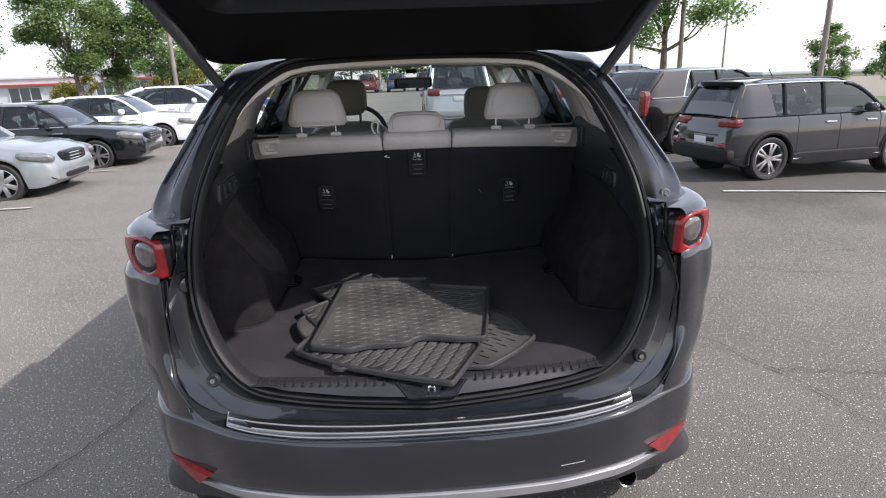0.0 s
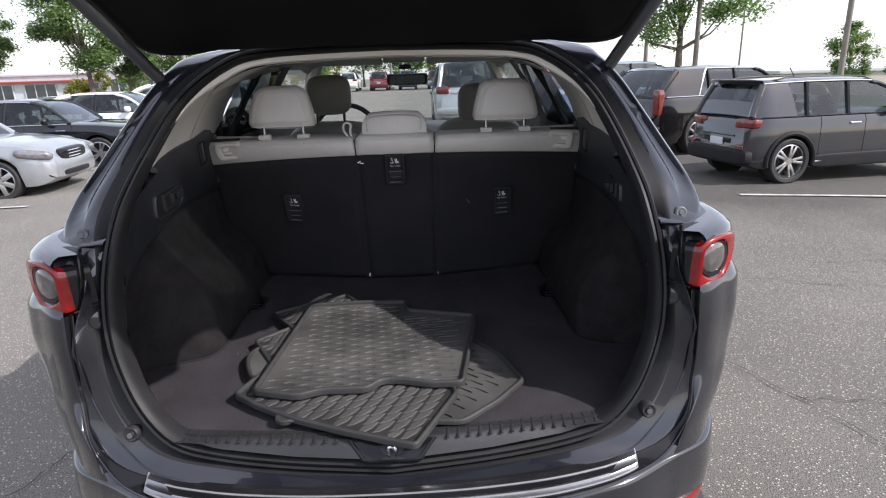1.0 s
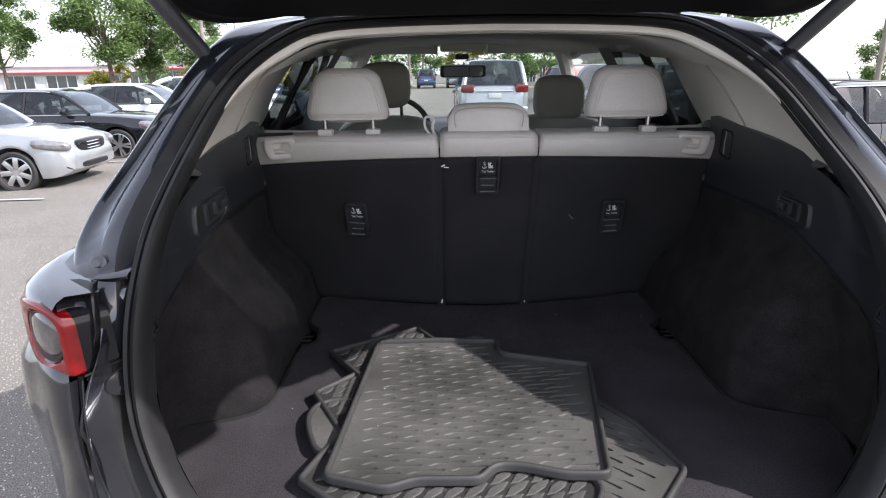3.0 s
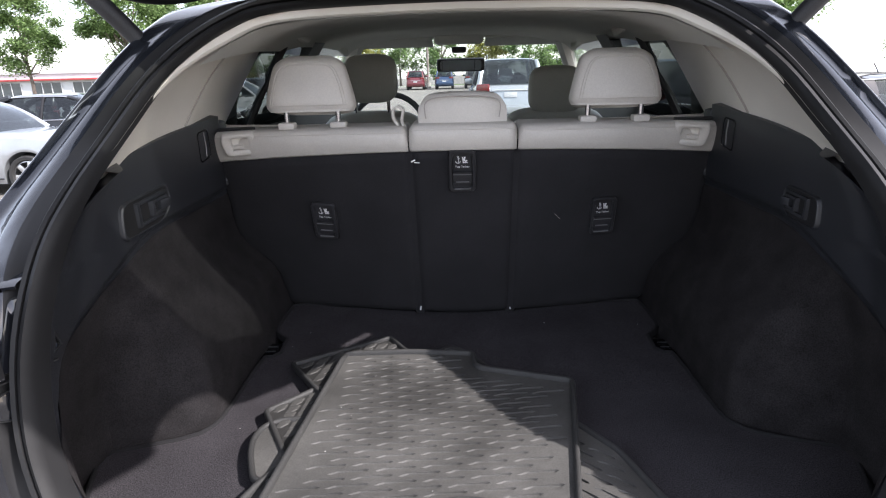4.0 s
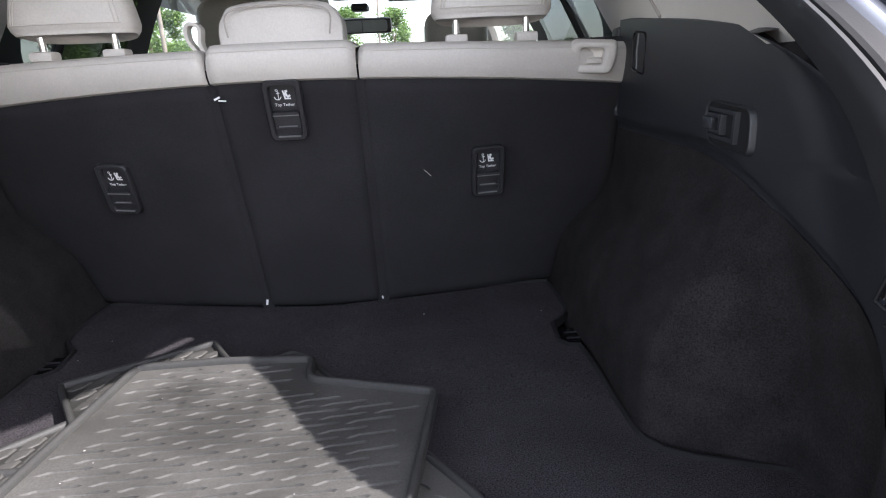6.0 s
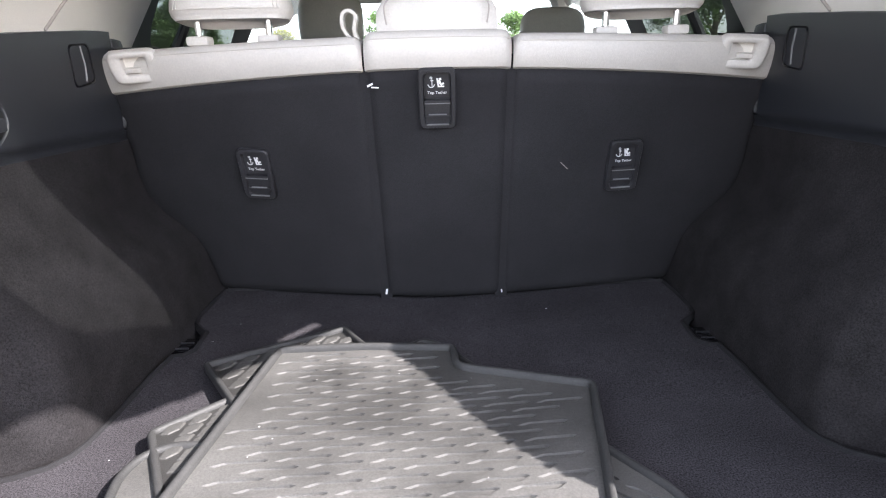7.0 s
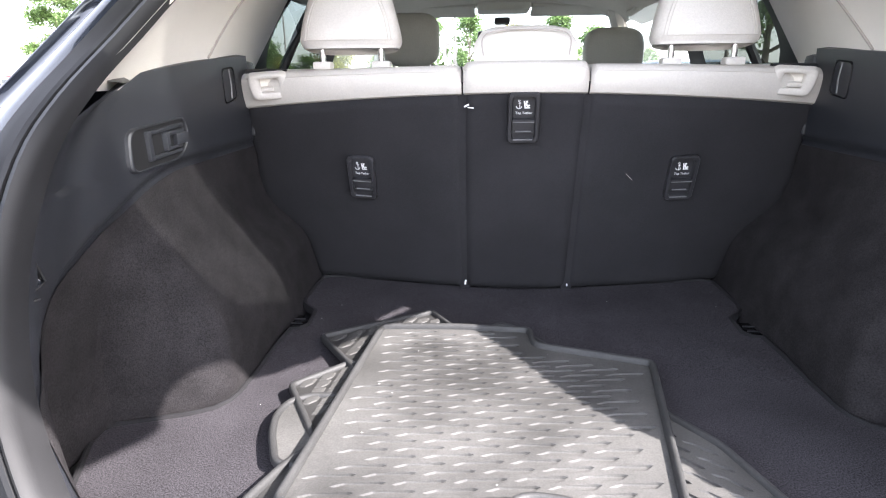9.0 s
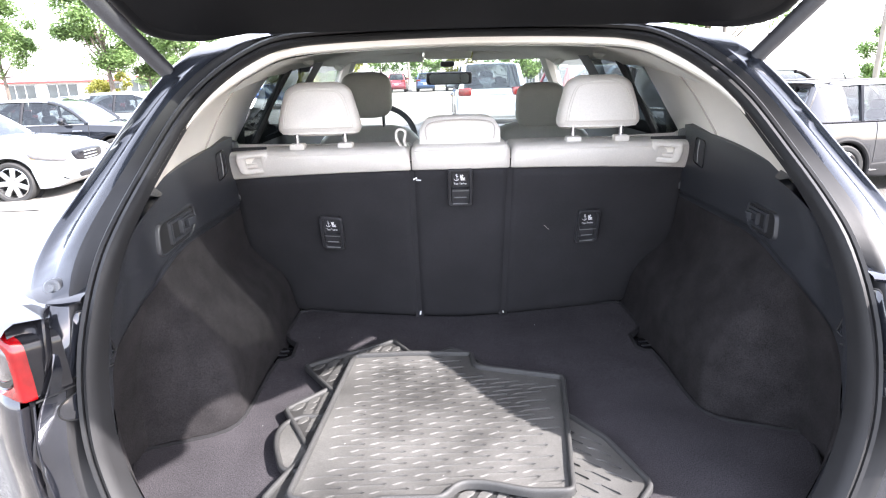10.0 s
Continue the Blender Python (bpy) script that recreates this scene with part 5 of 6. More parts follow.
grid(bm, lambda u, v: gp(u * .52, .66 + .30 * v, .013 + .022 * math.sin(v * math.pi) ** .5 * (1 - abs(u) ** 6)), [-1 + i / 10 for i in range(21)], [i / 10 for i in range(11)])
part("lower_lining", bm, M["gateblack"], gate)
for sx in (-.37, .365):
    for dx in (-.024, .024):
        bm = bmesh.new()
        tube(bm, spline([(sx + dx, .628, 1.571), (sx + dx, .600, 1.580), (sx + dx * .95, .572, 1.592), (sx + dx * .95, .545, 1.596), (sx + dx * 1.5, .520, 1.602)], 12), .0052, 8)
        part("hinge_arm", bm, M["edge"], gate)
    for y, z in ((.600, 1.579), (.552, 1.595)):
        bm = bmesh.new()
        tube(bm, [(sx - .024, y, z), (sx + .024, y, z)], .0036, 8)
        part("hinge_pin", bm, M["steel"], gate)
    bm = bmesh.new()
    box(bm, -.036, .036, -.014, .014, -.006, .006, Matrix.Translation((sx, .630, 1.572)), .003)
    part("hinge_foot", bm, M["edge"], gate)
for x0, x1 in ((-.33, -.20), (-.16, .16), (.20, .33)):
    bm = bmesh.new()
    tube(bm, [(x0 + (x1 - x0) * i / 8, .640 - .05 * (x0 + (x1 - x0) * i / 8) ** 2, 1.579) for i in range(9)], .005, 6)
    part("roof_flange", bm, M["black"], suv)
for side in (1, -1):
    lo, hi = Vector((.575 * side, .565, 1.458)), gp(.665 * side, .50, .02)
    st = part("gas_strut", bmesh.new(), M["black"], gate, "slim black gas strut")
    bm = bmesh.new()
    d = hi - lo
    tube(bm, [lo + d * .02, lo + d * .72], .0155, 12)
    tube(bm, [lo + d * .7, hi], .010, 10)
    bm.to_mesh(st.data)
    bm.free()
    for p in st.data.polygons:
        p.use_smooth = True
    bm = bmesh.new()
    blob(bm, lo, (.012, .011, .014))
    part("ball_joint", bm, M["black"], st)
    bm = bmesh.new()
    tube(bm, spline([lo + Vector((-.01 * side, .02, .0)), lo + Vector((-.05 * side, .05, .035)), lo + Vector((-.085 * side, .05, .06)), lo + Vector((-.12 * side, .055, .075))], 14), .008, 8)
    part("wiring_boot", bm, M["black"], gate)

# ---- rubber mats lying on the load floor ----
def rubber_mat(label, outline, z, rim=.016, r=.02, tread=None, deep=False):
    pts = [Vector(p) for p in outline]
    area = sum(a.x * b.y - b.x * a.y for a, b in zip(pts, pts[1:] + pts[:1]))
    if area < 0:
        pts = pts[::-1]
    ol = rounded(pts, r, 4)
    th = thing("rubber_mat", label, "floor mat", "mats in the load bay")
    bm = bmesh.new()
    prof = [(.0, .0), (.0, .62), (.0008, .82), (.0026, .96), (.0050, 1.0), (.0076, .96), (.0096, .82), (.0106, .62), (.0112, .36)]
    ins = [inset(ol, d) for d, k in prof]
    loft(bm, [[Vector((*p, z + max(rim * k, .0046 if d > .01 else 0))) for p in ring] for ring, (d, k) in zip(ins, prof)])
    part("raised_rim", bm, M["rim"], th, "raised dark rim")
    bm = bmesh.new()
    sheet = [bm.verts.new((*p, z + .0055)) for p in inset(ol, .0108)]
    rim_edges = [bm.edges.new((sheet[k], sheet[(k + 1) % len(sheet)])) for k in range(len(sheet))]
    if deep or not tread:
        bmesh.ops.triangle_fill(bm, use_beauty=True, edges=rim_edges)
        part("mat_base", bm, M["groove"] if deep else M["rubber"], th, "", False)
    inner = inset(ol, .0128)

    def inside(p):
        c = False
        for a, b in zip(inner, inner[1:] + inner[:1]):
            if (a.y > p.y) != (b.y > p.y) and p.x < (b.x - a.x) * (p.y - a.y) / (b.y - a.y) + a.x:
                c = not c
        return c
    if tread:
        ang, dx, dy, w, h = tread
        if deep:
            bm = bmesh.new()
        ca, sa = math.cos(ang), math.sin(ang)
        mid = sum(ol, Vector((0, 0))) / len(ol)
        zz = z + .0055
        for j in range(-30, 31):
            for i in range(-16, 17):
                u = (i + (.5 if j % 2 else 0)) * dx
                v = j * dy
                c = mid + Vector((u * ca - v * sa, u * sa + v * ca))
                if deep:
                    q = [Vector((-w, -h * .25)), Vector((-w * .35, h * .80)), Vector((w * .55, h)), Vector((w, h * .30)), Vector((w * .35, -h * .75)), Vector((-w * .55, -h))]
                else:
                    q = [Vector((-w, -h * .15)), Vector((-w * .52, h * .80)), Vector((w * .80, h)), Vector((w, h * .60)), Vector((w * .62, -h)), Vector((-w * .60, -h * .85))]
                q = [c + Vector((p.x * ca - p.y * sa, p.x * sa + p.y * ca)) for p in q]
                if not inside(c) or sum(inside(p) for p in q) < (4 if deep else 6):
                    continue
                lo = [bm.verts.new((*p, zz)) for p in q]
                if deep:
                    hi = [bm.verts.new((*(c + (p - c) * .84), zz + (.0034 if k in (1, 2, 3) else .0016))) for k, p in enumerate(q)]
                else:
                    # a shallow sunken lozenge that deepens towards one end
                    rim_edges += [bm.edges.new((lo[k], lo[(k + 1) % 6])) for k in range(6)]
                    hi = [bm.verts.new((*(c + (p - c) * (.95 if k in (2, 3) else .86)), zz - (.0040 if k in (2, 3) else .0022))) for k, p in enumerate(q)]
                for k in range(6):
                    bm.faces.new((lo[k], lo[(k + 1) % 6], hi[(k + 1) % 6], hi[k]))
                bm.faces.new(hi)
        if deep:
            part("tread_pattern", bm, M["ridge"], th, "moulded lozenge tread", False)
        else:
            bmesh.ops.triangle_fill(bm, use_beauty=True, edges=rim_edges)
            part("mat_base", bm, M["rubber"], th, "moulded sheet with sunken lozenges", False)
    return th


rubber_mat("grey black rubber mat with raised rim, half under others", [(-.400, .612), (-.184, .752), (-.150, .695), (.02, .45), (-.18, .30)], .781, .014, .014, (.62, .040, .018, .020, .0092), True)
rubber_mat("grey black rubber mat with a pointed corner", [(-.062, .690), (-.036, .708), (-.008, .690), (.205, .382), (.262, .300), (.306, .157), (.235, .068), (.150, -.008), (-.10, .02), (-.22, .45)], .7745, .012, .018, (-.75, .060, .021, .026, .0058))
rubber_mat("grey black rubber mat with its corner showing", [(-.403, .424), (-.315, .516), (.05, .45), (-.05, .12), (-.28, .20)], .779, .012, .014, (.7, .036, .018, .018, .0092), True)
rubber_mat("grey black rubber mat with a rounded lobe showing", [(-.355, .400), (-.388, .378), (-.398, .335), (-.387, .285), (-.358, .215), (-.20, .19), (-.18, .40)], .7785, .012, .020)
rubber_mat("grey black rubber mat lying askew beneath another", [(-.372, .135), (-.305, .080), (-.215, .022), (-.100, -.033), (.010, -.078), (.052, -.094), (.145, .10), (.10, .30), (-.1, .42), (-.24, .40), (-.345, .21)], .7800, .014, .014, (.62, .058, .0185, .030, .0088), True)
rubber_mat("dusty grey black rubber mat on top of a pile of mats", [(-.282, .640), (-.13, .646), (.020, .634), (.024, .566), (.222, .504), (.160, .116), (.085, .118), (.010, .143), (-.030, .145), (-.058, .108), (-.165, .110), (-.215, .088), (-.325, .122)], .793, .016, .018, (.10, .076, .0172, .0350, .0060))

# hook tab of the askew mat
bm = bmesh.new()
tab = rounded([(-.252, .050), (-.254, .030), (-.238, .016), (-.222, .016), (-.210, .028)], .010, 4)
loft(bm, [[Vector((*p, zz)) for p in r] for r, zz in ((tab, .7785), (tab, .7865), (inset(tab, .003), .7885), (inset(tab, .007), .7870))], True, True)
tab_mat = [o for o in bpy.data.objects if o.name.startswith("rubber_mat")][4]
part("hook_tab", bm, M["rim"], tab_mat)

# crumbs and lint
random.seed(12)
verts, faces = [], []
for i in range(35):
    if i < 26:
        x, y = random.uniform(-.45, .45), random.uniform(.12, .85)
        z = floor_z(y) + .0012
        if abs(x) < .34 and y < .72:
            continue
    else:
        x, y, z = random.uniform(-.26, .14), random.uniform(.16, .56), .8022
    s, a = random.uniform(.0006, .0014), random.uniform(0, 3)
    n = len(verts)
    verts += [(x + s * math.cos(a + k * 1.57) * (1.6 if k % 2 else 1), y + s * math.sin(a + k * 1.57), z) for k in range(4)]
    faces.append((n, n + 1, n + 2, n + 3))
me = bpy.data.meshes.new("crumbs")
me.from_pydata(verts, [], faces)
me.materials.append(M["white_ink"])
tagged(new("crumbs", me), "tiny pale crumbs and lint on the load floor", "crumbs", kind="stuff")


# ---- parked cars ----
def paint(name, colour, metal=0.5, rough=0.32):
    return mat(name, colour, rough, metal, 1.0, stain=0.08, stain_scale=3, spec=0.5 if max(colour) > .1 else 0.28)


P_SILVER = paint("silver_paint", (0.35, 0.37, 0.39), 0.6)
P_BLACK = paint("black_paint", (0.007, 0.008, 0.011), 0.2, 0.14)
P_WHITE = paint("white_paint", (0.74, 0.75, 0.76), 0.0)
P_GREY = paint("graphite_paint", (0.040, 0.041, 0.045), 0.3, 0.15)
P_MOCHA = paint("mocha_paint", (0.010, 0.0095, 0.010), 0.15, 0.12)
P_BLUE = paint("pale_blue_paint", (0.20, 0.28, 0.36), 0.5)
P_NAVY = paint("dark_blue_paint", (0.02, 0.05, 0.12), 0.4)
P_RED = paint("dark_red_paint", (0.16, 0.02, 0.03), 0.4)
WHEELS = {}


def wheel_mesh(r, spokes):
    if (r, spokes) in WHEELS:
        return WHEELS[(r, spokes)]
    m = Matrix.Rotation(radians(-90), 4, "Z")
    bm = bmesh.new()
    lathe(bm, [(r * .70, .06), (r * .80, .105), (r * .93, .112), (r * .985, .095), (r, .06), (r, -.06), (r * .985, -.095), (r * .70, -.10)], 32, m)
    bmesh.ops.recalc_face_normals(bm, faces=bm.faces)
    ty = bpy.data.meshes.new("tyre")
    bm.to_mesh(ty)
    bm.free()
    ty.materials.append(M["tyre"])
    bm = bmesh.new()
    lathe(bm, [(r * .73, .03), (r * .735, .085), (r * .70, .09), (r * .66, .05), (r * .64, -.02)], 32, m)
    lathe(bm, [(.0005, .085), (r * .16, .085), (r * .2, .06), (r * .2, .0)], 16, m)
    for k in range(spokes):
        a = 2 * math.pi * k / spokes
        w = r * {7: .20, 10: .085}.get(spokes, .095)
        for tw in ((-.10, .10) if spokes <= 5 else (0,)):
            box(bm, .055, .085, -w * .6, w * .6, r * .14, r * .70, m @ Matrix.Rotation(a + tw * 1.75, 4, "X"), .004)
    bmesh.ops.recalc_face_normals(bm, faces=bm.faces)
    ri = bpy.data.meshes.new("rim")
    bm.to_mesh(ri)
    bm.free()
    ri.materials.append(M["alloy"])
    bm = bmesh.new()
    lathe(bm, [(.0005, .01), (r * .72, .01)], 24, m)
    dk = bpy.data.meshes.new("brake")
    bm.to_mesh(dk)
    bm.free()
    dk.materials.append(M["well"])
    for me in (ty, ri):
        for p in me.polygons:
            p.use_smooth = True
        me.set_sharp_from_angle(angle=radians(35))
    WHEELS[(r, spokes)] = (ty, ri, dk)
    return WHEELS[(r, spokes)]


def parked_car(name, label, pnt, spec, anchor, end, heading, scale=1.0, rows_shown="both", chrome=False, rails=False, group="", brake_row=True):
    L, W, H, WB, FO = spec["size"]
    xa, xb, xc, xd = spec["cabin"]
    nose, cowl, belt, deck, tail = spec["line"]
    r = spec["wheel"]
    xf = L / 2 - FO
    xr = xf - WB
    th = radians(heading)
    lx = xf if end == "front" else xr
    ly = -(W / 2 - .11)
    ca, sa = math.cos(th), math.sin(th)
    cx = anchor[0] - scale * (lx * ca - ly * sa)
    cy = anchor[1] - scale * (lx * sa + ly * ca)
    car = thing(name, label, "car", group, at=Matrix.LocRotScale((cx, cy, fall(anchor[0] + (1.4 if end == "rear" else -1.4) * scale * ca)), Euler((0, 0, th)), (scale,) * 3))
    zb = spec.get("base", .20)

    def top(x):
        pts = [(-L / 2, tail), (-L / 2 + .12, deck), (xd, deck), (xd + .1, belt), (xa - .1, belt), (xa, cowl), (xa + (L / 2 - xa) * .35, nose + (cowl - nose) * .84), (xa + (L / 2 - xa) * .7, nose + (cowl - nose) * .50), (L / 2 - .16, nose), (L / 2 - .05, nose - .06), (L / 2, nose - .17)]
        for (x0, a), (x1, b) in zip(pts, pts[1:]):
            if x <= x1:
                f = (x - x0) / (x1 - x0 + 1e-9)
                return a + (b - a) * f
        return pts[-1][1]

    def wid(x):
        f = abs(x) / (L / 2)
        return W / 2 * (1 - .03 * f ** 2 - (.17 if x > 0 else .12) * max(0, (f - .80) / .20) ** 2.2)

    def arch(x):
        h = 0
        for xw in (xf, xr):
            R = r * 1.16
            if abs(x - xw) < R:
                h = max(h, r + math.sqrt(R * R - (x - xw) ** 2))
        return h
    stations = sorted({round(-L / 2 + L * i / 56, 4) for i in range(57)} | {round(xw + r * 1.16 * k / 6, 4) for xw in (xf, xr) for k in range(-6, 7)})
    bm = bmesh.new()
    rings = []
    for x in stations:
        w, t, a = wid(x), top(x), arch(x)
        tip = max(0, (abs(x) - (L / 2 - .30)) / .30)
        lo = zb + .12 * tip ** 2
        w *= 1 - .07 * tip ** 3
        t0 = t - .045 * tip ** 4
        prof = [(0, lo), (w * .78, max(lo, a)), (w * .96, max(lo + .02, a)), (w * .992, max(lo + .10, a + .01)), (w, max(min(.52 * t, .52), a + .03)), (w * 1.0, max(.70 * t0, a + .05)), (w * .985, max(t0 - .10, a + .06)), (w * .95, t0 - .025), (w * .86, t0 + .004), (w * .45, t0 + .018), (0, t0 + .022)]
        rings.append([Vector((x, y, z)) for y, z in prof] + [Vector((x, -y, z)) for y, z in prof[-2:0:-1]])
    loft(bm, rings, True, True)
    part("body", bm, pnt, car)
    # greenhouse
    def roof(x):
        f = (x - xd) / (xc - xd) if x < xc else ((xa - x) / (xa - xb) if x > xb else 1)
        f = max(0, min(1, f))
        k = (f if "quarter" in spec and x < xc else math.sin(f * math.pi / 2)) ** (.85 if x < xc else 1.0)
        cr = .035 * (1 - ((x - (xb + xc) / 2) / ((xb - xc) / 2 + .3)) ** 2) if xc < x < xb else 0
        return belt + (H - .03 - belt) * k + max(0, cr)

    def gsec(x, grow=0.0):
        z1 = roof(x)
        w = wid(x) * .93 + grow
        dz = z1 - belt
        sl = .19 / (H - belt)
        res = []
        for f in (0, .35, .7, .92):
            z = belt - .02 + (dz + .02) * f
            res.append((w - sl * dz * f * .95 * (1 if f < .9 else 1.08), z))
        res += [((w - sl * dz) * .86, z1 - .002 * 0), ((w - sl * dz) * .45, z1 + .012), (0, z1 + .015)]
        return [Vector((x, y, z + grow)) for y, z in res] + [Vector((x, -y, z + grow)) for y, z in res[-2::-1]]
    gx = [xd + (xa - xd) * i / 36 for i in range(37)]
    bm = bmesh.new()
    loft(bm, [gsec(x) for x in gx], False)
    part("glasshouse", bm, M["carglass"], car, "tinted car glass")
    for sx_, sy_, hh in ((xb - .55, .36, 0), (xb - .55, -.36, 0), (xb - 1.45, .36, -.04), (xb - 1.45, -.36, -.04)):
        bm = bmesh.new()
        blob(bm, (sx_, sy_, belt - .06), (.09, .22, .20), 3.6, Matrix.Rotation(radians(-12), 3, "Y"), 10, 14)
        blob(bm, (sx_ - .06, sy_, belt + .20 + hh), (.05, .12, .08), 3.2, None, 8, 12)
        part("car_seat", bm, M["dash"], car)
    bm = bmesh.new()
    rx = [xc - .03 + (xb - xc + .06) * i / 14 for i in range(15)]
    secs = [gsec(x, .008) for x in rx]
    loft(bm, [s[3:-3] for s in secs], False)
    part("roof", bm, pnt, car)
    if rails:
        # painted frame round the rear window
        for a, b, k0, k1 in ((0, .36, 3, -3), (0, 1.05, 3, 5), (0, 1.05, -5, -3), (.90, 1.06, 3, -3)):
            bm = bmesh.new()
            secs = [gsec(xd + (xc - xd) * (a + (b - a) * i / 8), .009 if k1 == -3 and k0 == 3 else .010) for i in range(9)]
            loft(bm, [s[k0:k1] for s in secs], False)
            part("tailgate_frame", bm, pnt, car)
    xq = spec.get("quarter", xd)
    for s in (1, -1):
        idx = (lambda q, k: q[k] if s > 0 else q[-1 - k])
        for a, b, rad in ((xa, xb, .035), (xd, xc, spec.get("rearpillar", .06))):
            bm = bmesh.new()
            tube(bm, [idx(gsec(a + (b - a) * i / 6, .004), 3) for i in range(7)], rad, 8)
            part("pillar", bm, pnt, car)
        if "quarter" in spec:
            bm = bmesh.new()
            lean = spec.get("lean", .25)
            rows = []
            for i in range(15):
                f = i / 14
                row = []
                for k in range(4):
                    xx = xd + (xq + lean * (1 - k / 3) - xd) * f
                    g = gsec(xx, .010)
                    row.append(g[k] if s > 0 else g[-1 - k])
                rows.append(row)
            loft(bm, rows, False)
            part("rear_quarter", bm, pnt, car)
        for f in spec.get("posts", (.52,)):
            xp = xc + (xb - xc) * f
            bm = bmesh.new()
            tube(bm, [idx(gsec(xp + .02 * k, .002), k) for k in range(4)], .035, 6)
            part("door_post", bm, M["blackgloss"], car)
        bm = bmesh.new()
        tube(bm, [idx(gsec(xd + .15 + (xa - xd - .2) * i / 14, .010), 0) for i in range(15)], .013, 6)
        part("window_trim", bm, M["chrome"] if chrome and not rails else M["blackgloss"], car)
        if chrome:
            bm = bmesh.new()
            path = [idx(gsec(xq + (xa - .12 - xq) * i / 18, .012), 3) for i in range(19)]
            if rails:
                path = [idx(gsec(xd + .03 + (xa - .12 - xd - .03) * i / 26, .014), 3) for i in range(27)]
            elif "quarter" in spec:
                path = [idx(gsec(xq + spec.get("lean", .25) * (1 - k / 3), .014), k) for k in range(3)] + path
            tube(bm, path, .011, 6)
            part("window_trim", bm, M["chrome"], car)
        if rails:
            bm = bmesh.new()
            tube(bm, [idx(gsec(xc + .20 + (xb - xc - .1) * i / 8, .035 if 0 < i < 8 else .0), 4) for i in range(9)], .012, 8)
            part("roof_rail", bm, M["black"], car)
        # doors: seams, handles, mirror
        for f in (.02, .5, .98):
            xs_ = xr + r * 1.25 + (xf - r * 1.3 - xr - r * 1.25) * f
            bm = bmesh.new()
            w = wid(xs_)
            tube(bm, [(xs_, s * (w * k + .0005), z) for k, z in ((.992, zb + .16), (1.0, .5), (1.0, .70 * belt), (.986, belt - .10), (.95, belt - .02))], .0045, 5)
            part("door_gap", bm, M["well"], car)
        for f in (.42, .90):
            xs_ = xr + r * 1.25 + (xf - r * 1.3 - xr - r * 1.25) * f
            bm = bmesh.new()
            box(bm, -.10, .10, -.02, .02, -.014, .014, Matrix.Translation((xs_ - .06, s * wid(xs_) * .995, belt - .14)), .01)
            part("door_handle", bm, M["chrome"] if chrome else pnt, car)
        bm = bmesh.new()
        blob(bm, (xa - .42, s * (W / 2 + .06), belt + .07), (.07, .11, .075), 3)
        part("door_mirror", bm, pnt, car)
        bm = bmesh.new()
        w = W / 2
        tube(bm, [(xr + r * 1.2 + (xf - xr - r * 2.4) * i / 6, s * w * 1.0, zb + .10) for i in range(7)], .013, 6)
        part("side_skirt", bm, M["chrome"] if chrome else M["black"], car)
    ty, ri, dk = wheel_mesh(r, spec.get("spokes", 5))
    for xw in (xf, xr):
        for s in (1, -1):
            w0 = new("wheel", ty)
            w0.parent = car
            w0.matrix_basis = pose(xw, s * (W / 2 - .12), r, 0, 0, 180 if s > 0 else 0) @ Matrix.Rotation(random.uniform(0, 1), 4, "Y")
            for nm, me in (("rim", ri), ("brake", dk)):
                q = new(nm, me)
                q.parent = w0
            bm = bmesh.new()
            lathe(bm, [(.0005, .0), (r * 1.14, .0)], 20, Matrix.Translation((xw, s * (W / 2 - .24), r)) @ Matrix.Rotation(radians(90), 4, "Z"))
            part("wheel_arch", bm, M["well"], car)
            if rails:
                bm = bmesh.new()
                tube(bm, [(xw + r * 1.2 * math.cos(a), s * (wid(xw) - .012), r + r * 1.2 * math.sin(a)) for a in (math.pi * k / 18 for k in range(-1, 20))], .035, 8)
                part("arch_cladding", bm, M["cladding"], car, "black wheel arch cladding")
    if rails:
        for s in (1, -1):
            bm = bmesh.new()
            blob(bm, ((xf + xr) / 2, s * (W / 2 - .035), zb + .10), ((xf - xr) / 2 - r * 1.1, .05, .11), 6)
            part("sill_cladding", bm, M["cladding"], car, "black sill cladding")
        for s in (1, -1):
            bm = bmesh.new()
            box(bm, -.012, .012, -.09, .09, -.022, .022, Matrix.Translation((-L / 2 - .05, s * W * .36, zb + .37)), .006)
            part("rear_reflector", bm, M["taillens"], car)
        bm = bmesh.new()
        box(bm, -.010, .010, -W * .20, W * .20, -.040, .040, Matrix.Translation((-L / 2 - .006, 0, spec["plate"] + .02)), .012)
        part("plate_recess", bm, M["blackgloss"], car)
        bm = bmesh.new()
        tube(bm, [(xb - .9, 0, H + .01), (xb - .96, 0, H + .10), (xb - 1.02, 0, H + .18)], .008, 6)
        part("aerial", bm, M["black"], car)
        bm = bmesh.new()
        blob(bm, (xc - .02, 0, H + .004), (.13, W * .34, .014), 4, Matrix.Rotation(radians(6), 3, "Y"))
        part("tail_spoiler", bm, pnt, car)
    # front
    xn = L / 2
    lz = nose - .10
    for s in (1, -1):
        bm = bmesh.new()
        blob(bm, (xn - .24, s * W * .440, lz + .035), (.27, .085, .080), 3.0, Matrix.Rotation(radians(-s * 24), 3, "Z") @ Matrix.Rotation(radians(10), 3, "Y"))
        hl = part("headlamp", bm, M["lampglass"], car, "clear headlamp")
        bm = bmesh.new()
        blob(bm, (xn - .38, s * W * .478, lz + .035), (.10, .055, .050), 2.6)
        part("indicator", bm, M["amber"], hl)
        bm = bmesh.new()
        blob(bm, (xn - .07, s * W * .33, zb + .20), (.06, .09, .05), 3)
        part("fog_lamp_recess", bm, M["blackgloss"], car)
        bm = bmesh.new()
        lw = spec.get("lampw", (.15, .082))
